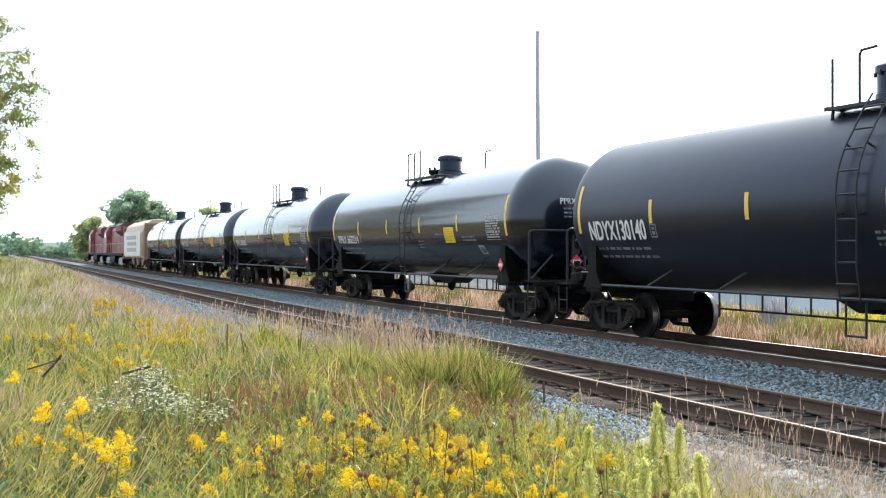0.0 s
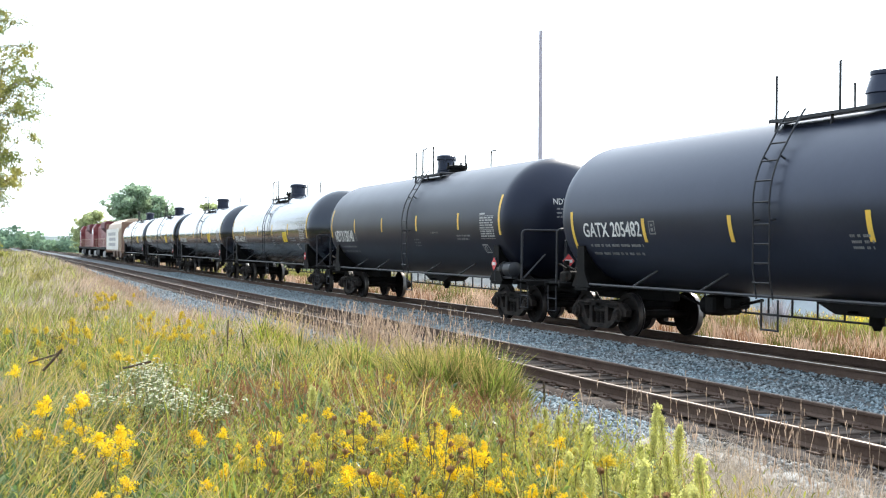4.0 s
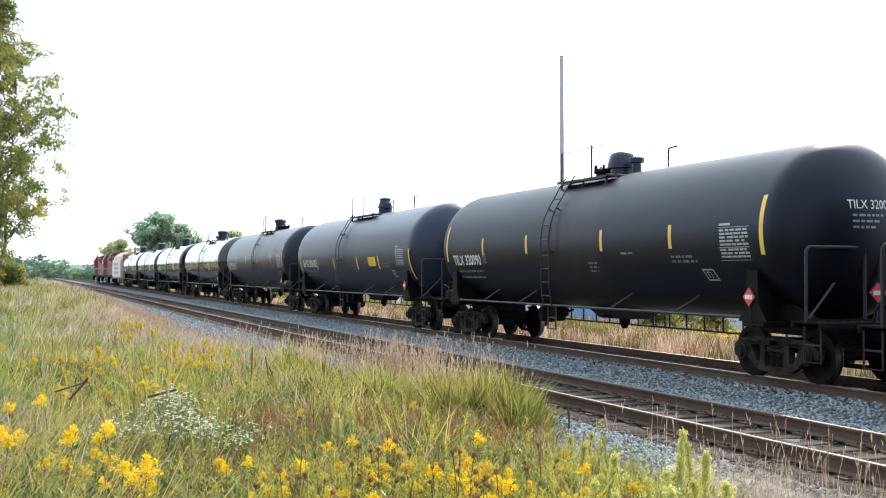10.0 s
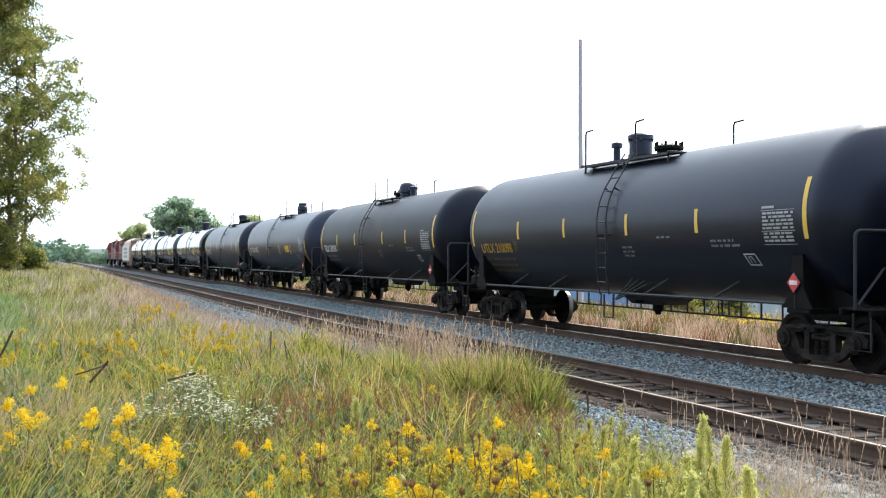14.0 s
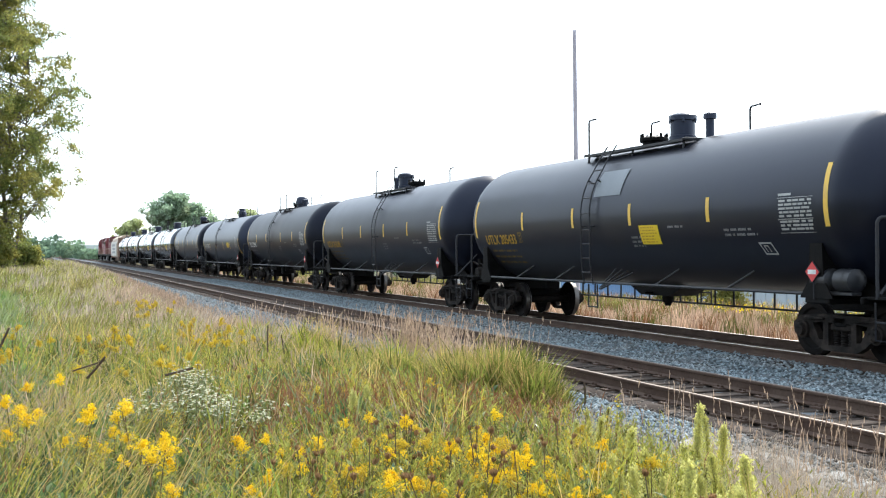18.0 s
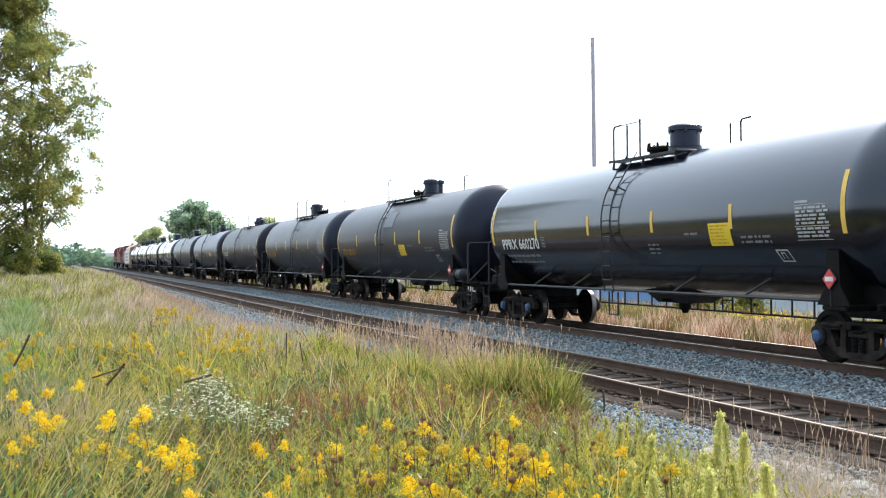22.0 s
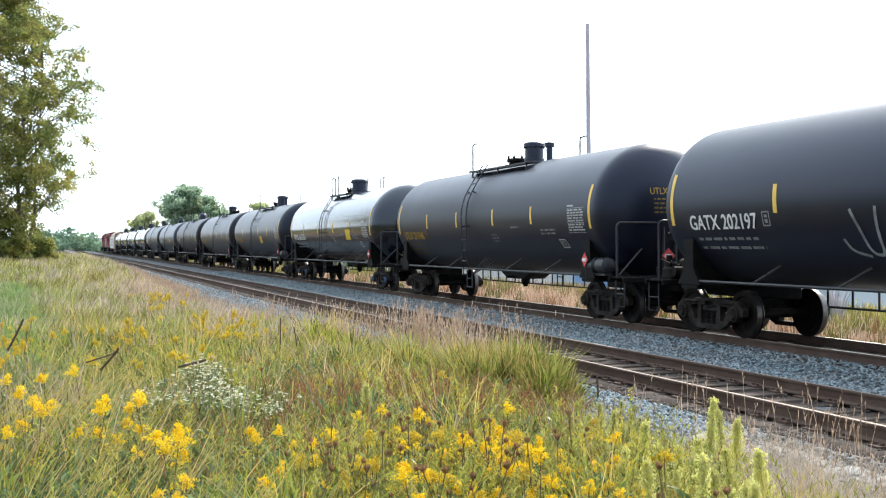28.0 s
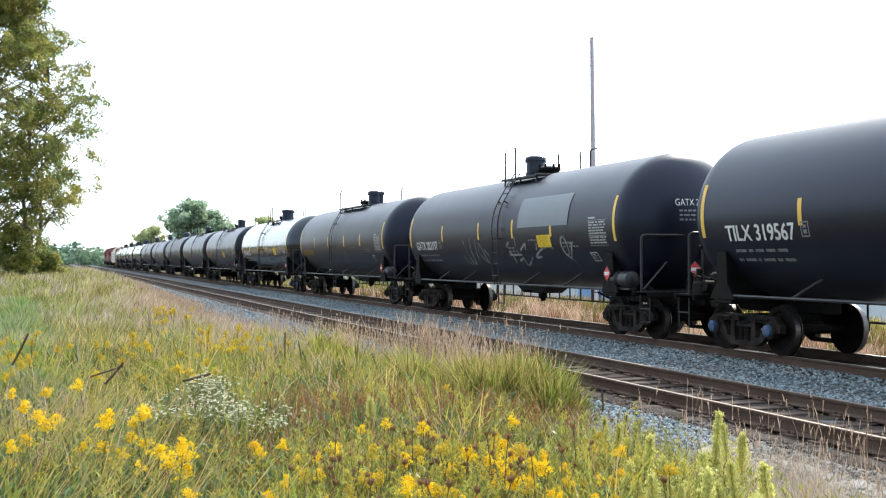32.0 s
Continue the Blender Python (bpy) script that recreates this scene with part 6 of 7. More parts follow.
def build_cottonwood(x, y, height, spread):
    """A big old tree: three stems, long limbs and hanging twigs strung with leaves. spread(z) is the crown's reach at height z."""
    r = random.Random(3)
    z0 = float(ground_z(x, y)) - 0.2
    tree = tagged(new("tree"), "tall leafy cottonwood with grey stems and yellowing leaves", "tree")
    tree.location = (x, y, z0)
    g = Geo()
    stems = []
    for bx, by, tx, ty, h, rad in ((0, 0, -0.6, 0.4, 0.97, 0.30), (1.9, -0.4, 2.7, 0.2, 0.66, 0.19), (2.75, 0.5, 3.9, 0.3, 0.55, 0.14)):
        b, q = Vector((bx, by, 0)), Vector((tx, ty, height * h))
        pts = [b.lerp(q, i / 8) + Vector((r.uniform(-1, 1), r.uniform(-1, 1), 0)) * 0.35 * math.sin(i / 8 * 3.1) for i in range(9)]
        for i in range(8):
            g.cyl(pts[i], pts[i + 1], rad * (1 - i / 8.6), 9, rad * (1 - (i + 1) / 8.6), False)
        stems.append((pts, h))
    v, f = [], []
    rng = np.random.default_rng(17)
    for k in range(300):
        pts, h = stems[0] if k % 5 < 3 else stems[1] if k % 5 == 3 else stems[2]
        z = height * (0.07 + 0.9 * r.random() ** 0.85)
        a = r.uniform(0, 6.28)
        reach = 1.08 * spread(z) * r.uniform(0.2, 1.0) ** 0.55
        q = Vector((math.cos(a) * reach, math.sin(a) * reach * 0.8, z))
        t = min(0.98, max(0.05, (z - 0.45 * reach) / (height * h)))
        i = min(int(t * 8), 7)
        p = pts[i].lerp(pts[i + 1], t * 8 - i)
        mid = p.lerp(q, 0.55) + Vector((0, 0, 0.10 * reach))
        g.cyl(p, mid, 0.05, 5, 0.03, False)
        g.cyl(mid, q, 0.03, 5, 0.012, False)
        for j in range(9):
            u = 0.35 + 0.65 * r.random()
            s0 = (p.lerp(mid, u * 1.8) if u < 0.55 else mid.lerp(q, (u - 0.55) / 0.45)) + Vector((r.gauss(0, 0.15), r.gauss(0, 0.15), r.gauss(0, 0.12)))
            way = Vector((r.gauss(0, 0.8) + 0.7 * math.cos(a), r.gauss(0, 0.8) + 0.7 * math.sin(a), r.gauss(-0.25, 0.45))).normalized()
            long = r.uniform(0.5, 1.35)
            g.cyl(s0, s0 + way * long, 0.012, 4, 0.005, False)
            n = int(64 * long)
            uu = rng.random(n)[:, None]
            c = np.array(s0[:]) + np.array(way[:]) * long * uu + rng.normal(0, 0.15, (n, 3)) - np.array([0, 0, 0.18]) * uu ** 2
            d = rng.normal(0, 1, (n, 3)) + np.array([0, 0, -0.5])
            d /= np.linalg.norm(d, axis=1)[:, None]
            e = np.cross(d, rng.normal(0, 1, (n, 3)))
            e /= np.linalg.norm(e, axis=1)[:, None]
            size = rng.uniform(0.07, 0.15, n)[:, None]
            v.append(np.stack([c - d * size * 0.6, c + e * size * 0.42, c + d * size, c - e * size * 0.42], 1))
    part("trunk", g.mesh("trunk", M_BARK, 60), tree, None, "grey stems with long limbs and twigs")
    v = np.concatenate(v)
    part("crown", raw_mesh("crown", v, np.arange(len(v) * 4).reshape(-1, 4), M_LEAF), tree, None, "open crown of small hanging leaves")


def build_pole():
    g = Geo()
    pts = [(0.0, 0, -0.6), (0.02, 0, 4), (-0.02, 0.02, 9), (-0.06, 0, 14.7)]
    for i, (p, q) in enumerate(zip(pts, pts[1:])):
        g.cyl(p, q, 0.155 - 0.018 * i, 14, 0.155 - 0.018 * (i + 1), i == 2)
    pole = tagged(new("utility_pole", g.mesh("utility_pole", M_POLE)), "tall bare weathered wooden utility pole behind the tracks", "pole")
    pole.location = (27.6, 53.9, float(ground_z(27.6, 53.9)))


def build_trees():
    build_cottonwood(-4.3, 85, 27.0, lambda z: float(np.interp(z, (0, 2.5, 4.6, 8, 11, 14, 16.7, 18.5, 21, 27), (2.5, 5.6, 6.4, 8.0, 8.0, 8.4, 6.7, 5.4, 4.0, 1.2))))
    build_tree("shrub", "leafy yellow-green shrub at the foot of the cottonwood", -2.9, 83, 3.8, 1.7, 31, M_LEAF, 60, 0.12, 44, 0.06, 4, 0.08, 0.6)
    build_tree("shrub", "low yellowing shrub beside the cottonwood", -0.6, 86, 2.2, 1.1, 32, M_LEAF, 60, 0.11, 36, 0.05, 4, 0.08, 0.6)
    round_crown = lambda t: 0.35 + 0.75 * math.sin(3.1 * min(1.0, max(0.05, t)) ** 0.9)
    # far trees take leaf colours already paled for haze
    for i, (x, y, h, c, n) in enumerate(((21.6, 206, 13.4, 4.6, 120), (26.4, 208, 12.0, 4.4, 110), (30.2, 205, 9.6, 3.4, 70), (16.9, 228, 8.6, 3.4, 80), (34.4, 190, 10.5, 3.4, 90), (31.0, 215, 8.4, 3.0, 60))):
        build_tree("tree", "broad green tree far along the line", x, y, h, c, 20 + i, M_HAZED_LEAF if i < 3 else M_HAZED_YELLOW, 42, 0.26, n, 0.25, 2, 0.10, 0.95, group="trees far along the track", shape=round_crown)


build_pole()
build_trees()

# ---- single plants of the meadow ----
GOLD_AT = [(-0.24, 11.60), (-0.18, 10.81), (-0.13, 10.16), (0.04, 11.26), (-0.01, 13.89), (0.33, 12.91), (0.32, 9.74), (0.49, 10.12), (0.76, 10.21), (0.79, 9.74), (0.84, 7.80), (0.74, 7.66), (0.69, 8.65), (-0.43, 12.72), (1.63, 7.59), (2.21, 9.21), (2.22, 8.87), (2.23, 8.11), (2.32, 8.22), (2.61, 8.71), (2.87, 8.61), (2.85, 8.15), (2.68, 7.18), (2.87, 7.46), (3.13, 7.90), (3.38, 8.57), (3.35, 7.81), (3.52, 8.03), (3.44, 7.63), (3.66, 8.29), (3.24, 6.96), (3.15, 6.55), (3.20, 6.24), (3.24, 6.13), (2.99, 5.95), (3.06, 6.70), (2.78, 6.91), (2.16, 6.84), (1.82, 8.14), (3.71, 7.81), (3.66, 8.63), (3.64, 8.27), (3.55, 8.05), (3.75, 8.40), (3.49, 6.71), (3.60, 6.62), (3.21, 7.31), (3.69, 9.14)]
OCHRE_AT = [(2.76, 29.92), (2.62, 27.05), (3.07, 23.35), (2.74, 21.63), (1.22, 19.31), (3.20, 19.81), (3.09, 12.89), (4.44, 12.66), (4.36, 12.03), (4.35, 13.05), (4.45, 8.67), (4.28, 8.56), (1.60, 15.00), (-0.40, 20.05), (-0.60, 17.79), (3.29, 21.37), (2.69, 31.67), (1.19, 17.53), (2.64, 18.67), (4.37, 8.36), (-0.82, 21.66), (-0.43, 15.87), (4.76, 9.38), (4.70, 9.20)]
SEED_AT = [(2.05, 8.38), (2.21, 7.54), (2.64, 8.29), (2.89, 8.81), (2.92, 8.33), (3.04, 7.71), (3.19, 7.93), (3.01, 7.22), (2.09, 8.09), (1.82, 6.56), (2.90, 7.77), (2.54, 8.48), (3.16, 7.16), (2.17, 6.52), (3.81, 7.82), (3.62, 6.14), (3.74, 5.57), (2.66, 6.33), (1.78, 7.95), (1.68, 6.89), (2.46, 6.40), (2.33, 6.55), (2.03, 7.61), (2.33, 7.49), (3.46, 7.29), (1.08, 11.80), (2.75, 14.29), (2.23, 12.43)]
SPIKE_AT = [(5.86, 8.99), (5.57, 8.34), (4.93, 7.71), (4.42, 7.10), (4.67, 7.13), (4.68, 6.88), (4.87, 6.80), (4.59, 6.57), (4.23, 6.28), (4.06, 6.34), (4.21, 6.00), (5.04, 9.55), (4.96, 9.17), (4.53, 8.50), (4.65, 8.13), (4.11, 7.34), (4.22, 7.05), (3.70, 11.49), (3.35, 11.38), (3.86, 6.68)]
ASTER_AT = [(1.56, 14.03), (1.65, 13.64), (1.71, 13.28), (1.72, 12.64), (1.76, 12.05), (1.85, 11.49), (1.42, 12.19), (1.22, 11.75), (1.08, 11.80), (1.71, 11.30), (1.88, 10.99), (1.86, 13.90), (0.86, 11.89)]


def slips(g_v, g_f, p, a, b):
    """One small leaf or petal: a four-cornered slip from p, a along it, b half across."""
    k = len(g_v)
    p, a, b = Vector(p), Vector(a), Vector(b)
    g_v += [tuple(p), tuple(p + a * 0.5 + b), tuple(p + a), tuple(p + a * 0.5 - b)]
    g_f.append((k, k + 1, k + 2, k + 3))


def goldenrod_meshes(seed, bloom_mat):
    r = random.Random(seed)
    h = r.uniform(0.76, 0.9)
    bend = Vector((r.uniform(-0.1, 0.1), r.uniform(-0.1, 0.1), 0))
    at = lambda t: Vector((0, 0, h * t)) + bend * t * t
    stem = Geo().tube([at(i / 6) for i in range(7)], 0.0045, 5).mesh("stem", M_STEM)
    v, f = [], []
    for i in range(60):
        t = 0.12 + 0.76 * i / 60
        a = i * 2.4 + r.uniform(-0.4, 0.4)
        size = r.uniform(0.06, 0.11) * (1.15 - 0.6 * t)
        d = Vector((math.cos(a), math.sin(a), r.uniform(-0.15, 0.55)))
        slips(v, f, at(t), d * size, Vector((-math.sin(a), math.cos(a), 0.2)) * size * 0.16)
    leaves = raw_mesh("leaves", v, f, M_HERB)
    v, f = [], []
    lead = r.uniform(0, 6.28)
    for i in range(11):
        t = 0.90 + 0.10 * i / 10
        a = lead + r.uniform(-1.5, 1.5) if i % 3 else r.uniform(0, 6.28)
        reach = r.uniform(0.045, 0.115) * (1.1 - 0.5 * (t - 0.90) / 0.10)
        droop = r.uniform(0.0, 0.03)
        for k in range(int(14 + 330 * reach)):
            u = 0.1 + 0.9 * r.random()
            p = at(t) + Vector((math.cos(a) * reach * u, math.sin(a) * reach * u, 0.045 * math.sin(u * 2.2) - droop * u * u)) + Vector((r.gauss(0, 0.009), r.gauss(0, 0.009), r.gauss(0.004, 0.009)))
            d = Vector((r.gauss(0, 1), r.gauss(0, 1), r.gauss(0.6, 1))).normalized()
            s = r.uniform(0.009, 0.018)
            slips(v, f, p, d * s, d.orthogonal().normalized() * s * 0.5)
    bloom = raw_mesh("flower_plume", v, f, bloom_mat)
    return stem, leaves, bloom


def seed_plant_meshes(seed):
    r = random.Random(seed)
    g = Geo()
    h = r.uniform(0.75, 0.92)
    tips = [(Vector((0, 0, h)), Vector((0, 0, 1)))]
    bend = Vector((r.uniform(-0.08, 0.08), r.uniform(-0.08, 0.08), 0))
    g.tube([Vector((0, 0, h * i / 5)) + bend * math.sin(i / 5 * 3.1) for i in range(6)], 0.004, 5)
    for _ in range(r.randint(1, 3)):
        t = r.uniform(0.4, 0.7)
        a = r.uniform(0, 6.28)
        p = Vector((0, 0, h * t)) + bend * math.sin(t * 3.1)
        q = p + Vector((math.cos(a) * 0.12, math.sin(a) * 0.12, r.uniform(0.1, 0.25)))
        g.tube([p, p.lerp(q, 0.5) + Vector((math.cos(a), math.sin(a), 0)) * 0.02, q], 0.003, 5)
        tips.append((q, (q - p).normalized()))
    stem = g.mesh("stem", M_STEM)
    heads = []
    for p, d in tips:
        v, f = [], []
        s = r.uniform(0.026, 0.042)
        for k in range(44):
            a = r.uniform(0, 6.28)
            o = d.orthogonal().normalized()
            o = (o * math.cos(a) + d.cross(o) * math.sin(a))
            w = r.random()
            base = p + o * s * 0.25 * w
            tip = p + d * s * r.uniform(0.8, 1.25) + o * s * (0.75 - 0.35 * r.random()) * (0.3 + w)
            slips(v, f, base, tip - base, o.cross(d) * s * 0.16)
        heads.append(raw_mesh("seed_head", v, f, M_SEED))
    return (stem, *heads)


def spike_meshes(seed):
    r = random.Random(seed)
    h = r.uniform(0.72, 0.92)
    lean = Vector((r.uniform(-0.06, 0.06), r.uniform(-0.06, 0.06), 0))
    at = lambda t: Vector((0, 0, h * t)) + lean * t * t
    stem = Geo().tube([at(i / 5) for i in range(6)], 0.005, 5).mesh("stem", M_STEM)
    v, f = [], []
    # side plumes that hug the stem, longest low down, of very fine leaves and buds
    for i in range(52):
        t = 0.12 + 0.88 * (i / 52) ** 0.9
        a = i * 2.4 + r.uniform(-0.5, 0.5)
        reach = (0.22 * (1 - t) ** 0.8 + 0.036) * r.uniform(0.5, 1.2)
        out = Vector((math.cos(a), math.sin(a), 0))
        side = out * (0.62 - 0.26 * t) + Vector((0, 0, 0.92))
        for k in range(52):
            u = r.random()
            p = at(t) + side * reach * u + Vector((r.gauss(0, 0.013), r.gauss(0, 0.013), r.gauss(0, 0.014)))
            d = (out * 0.3 + Vector((r.gauss(0, 0.35), r.gauss(0, 0.35), 0.9))).normalized()
            s = r.uniform(0.010, 0.024)
            slips(v, f, p, d * s, d.orthogonal().normalized() * s * 0.33)
    return stem, raw_mesh("leafy_spike", v, f, M_SAGE)


def aster_meshes(seed):
    r = random.Random(seed)
    stems = []
    v, f = [], []
    lv, lf = [], []
    for k in range(7):
        a = r.uniform(0, 6.28)
        reach, h = r.uniform(0.03, 0.2), r.uniform(0.6, 0.85)
        tip = Vector((math.cos(a) * reach, math.sin(a) * reach, h))
        stems.append(Geo().tube([Vector((0, 0, 0)), tip.lerp(Vector((0, 0, h)), 0.4) * 0.6, tip], 0.003, 5).mesh("stem", M_STEM))
        for i in range(4):
            p = tip + Vector((r.gauss(0, 0.05), r.gauss(0, 0.05), r.gauss(-0.03, 0.05)))
            for j in range(6):
                b = j * 1.047 + r.random()
                slips(v, f, p, Vector((math.cos(b) * 0.023, math.sin(b) * 0.023, r.uniform(-0.004, 0.012))), Vector((-math.sin(b), math.cos(b), 0)) * 0.009)
        for i in range(40):
            p = tip * r.uniform(0.25, 0.98)
            d = Vector((r.gauss(0, 1), r.gauss(0, 1), r.gauss(0.4, 0.6))).normalized() * r.uniform(0.03, 0.06)
            slips(lv, lf, p, d, d.orthogonal() * 0.12)
    return (raw_mesh("leaves", lv, lf, M_GREYGREEN), raw_mesh("white_blossoms", v, f, M_ASTER), *stems)


def plant(name, label, category, group, meshes, names, x, y, scale, turn):
    ob = tagged(new(name), label, category, group)
    z = max(float(ground_z(x, y)), float(bed_z(x)) if x > 6.1 else -9)
    ob.matrix_basis = pose(x, y, z - 0.01, 0, 0, turn) @ Matrix.Diagonal((scale, scale, scale, 1))
    for n, me in zip(names, meshes):
        tagged(part(n, me, ob), kind="" if n in ("stem", "seed_head") else "stuff")
    return ob


def build_plants():
    r = random.Random(11)
    fresh = [goldenrod_meshes(100 + i, M_BLOOM) for i in range(8)]
    fading = [goldenrod_meshes(130 + i, M_OCHRE) for i in range(5)]
    for at, kinds, label in ((GOLD_AT, fresh, "goldenrod with bright yellow flower plumes in the meadow"), (OCHRE_AT, fading, "goldenrod with fading ochre plumes in the meadow")):
        for x, y in at:
            for k in range(7 if y > 14 else (2 if r.random() < 0.6 else 1) if x < 0.95 else r.randint(2, 3)):
                wide = 0.32 if y > 14 else 0.07 if x < 0.95 else 0.22
                dx, dy = (0, 0) if k == 0 else (r.gauss(0, wide), r.gauss(0, wide * 1.2))
                s = r.uniform(0.86, 1.06) * (0.86 if k else 1) * (1.12 if y > 14 or x < 1.0 else 0.74)
                plant("goldenrod", label, "wildflower", "goldenrods", r.choice(kinds), ("stem", "leaves", "flower_plume"), x + dx, y + dy, s, r.uniform(0, 360))
    # smaller goldenrods between them, fresh and fading
    for k in range(115):
        x, y = r.gauss(2.9, 0.75), r.gauss(7.7, 1.1)
        if k % 9 == 8:
            x, y = r.gauss(0.3, 0.6), r.uniform(6.2, 12)
        if 5.2 < y and x < 4.4:
            plant("goldenrod", "small goldenrod half hidden among the weeds", "wildflower", "goldenrods", r.choice(fading if k % 3 == 0 else fresh), ("stem", "leaves", "flower_plume"), x, y, r.uniform(0.62, 0.93), r.uniform(0, 360))
    heads = [seed_plant_meshes(160 + i) for i in range(6)]
    for x, y in SEED_AT:
        plant("dried_wild_carrot", "dried brown wildflower stalk with cupped seed heads", "wildflower", "dried stalks", r.choice(heads), ("stem", "seed_head", "seed_head", "seed_head", "seed_head"), x, y, r.uniform(1.0, 1.2), r.uniform(0, 360))
        if r.random() < 0.35:
            plant("dried_wild_carrot", "dried brown wildflower stalk with cupped seed heads", "wildflower", "dried stalks", r.choice(heads), ("stem", "seed_head", "seed_head", "seed_head", "seed_head"), x + r.gauss(0, 0.25), y + r.gauss(0, 0.3), r.uniform(0.85, 1.08), r.uniform(0, 360))
    spikes = [spike_meshes(180 + i) for i in range(5)]
    for x, y in SPIKE_AT:
        for k in range(2):
            plant("tall_weed", "pale green weed with a feathery leafy spike", "weed", "leafy weeds", r.choice(spikes), ("stem", "leafy_spike"), x + k * r.gauss(0, 0.13), y + k * r.gauss(0, 0.15), r.uniform(0.76, 1.08) * (0.85 if k else 1), r.uniform(0, 360))
    asters = [aster_meshes(200 + i) for i in range(4)]
    for x, y in ASTER_AT:
        for k in range(2):
            plant("white_aster", "bushy aster with small creamy white blossoms", "wildflower", "asters", r.choice(asters), ("leaves", "white_blossoms") + ("stem",) * 7, x + k * r.gauss(0.15, 0.2), y + k * r.gauss(0, 0.25), r.uniform(0.9, 1.1), r.uniform(0, 360))
    v, f = [], []
    for i in range(16):
        t = 0.25 + 0.7 * i / 16
        a = i * 2.2
        d = Vector((math.cos(a), math.sin(a), r.uniform(0.1, 0.7))) * r.uniform(0.09, 0.15)
        slips(v, f, Vector((0, 0, 0.62 * t)), d, Vector((-math.sin(a), math.cos(a), 0.1)) * 0.028)
    leafy = (Geo().tube([(0, 0, 0), (0.01, 0.01, 0.3), (0.0, 0.03, 0.6)], 0.006, 6).mesh("stem", M_STEM), raw_mesh("leaves", v, f, M_CREAM_LEAF))
    for x, y in ((4.55, 8.05), (4.42, 8.3), (4.75, 7.8)):
        plant("broad_leaved_weed", "low weed with broad pale yellowing leaves", "weed", "broad-leaved weeds", leafy, ("stem", "leaves"), x, y, r.uniform(0.85, 1.1), r.uniform(0, 360))
    # dead dark stalks standing or leaning in the grass
    for p, q, rad in (((0.58, 14.6, 0.26), (0.80, 14.55, 0.53), 0.016), ((0.40, 14.6, 0.36), (0.80, 14.6, 0.48), 0.010), ((1.45, 13.75, 0.35), (1.78, 13.7, 0.43), 0.014), ((-0.56, 16.0, 0.42), (-0.36, 16.0, 0.84), 0.016), ((6.40, 12.95, -0.38), (6.42, 12.95, 0.06), 0.017), ((6.87, 13.2, -0.30), (6.86, 13.2, 0.06), 0.015), ((5.80, 12.1, -0.42), (5.82, 12.1, 0.02), 0.014), ((3.66, 18.7, -0.3), (3.70, 18.75, 0.58), 0.012), ((3.80, 17.6, -0.3), (3.70, 17.65, 0.5), 0.010)):
        base = Vector(p)
        g = Geo().tube([Vector((0, 0, 0)), (Vector(q) - base) * 0.5 + Vector((0.008, 0, 0)), Vector(q) - base], rad, 7)
        ob = tagged(new("dead_stalk", g.mesh("dead_stalk", M_DEAD)), "dark dead plant stalk in the grass", "stalk", "dead stalks")
        ob.location = base


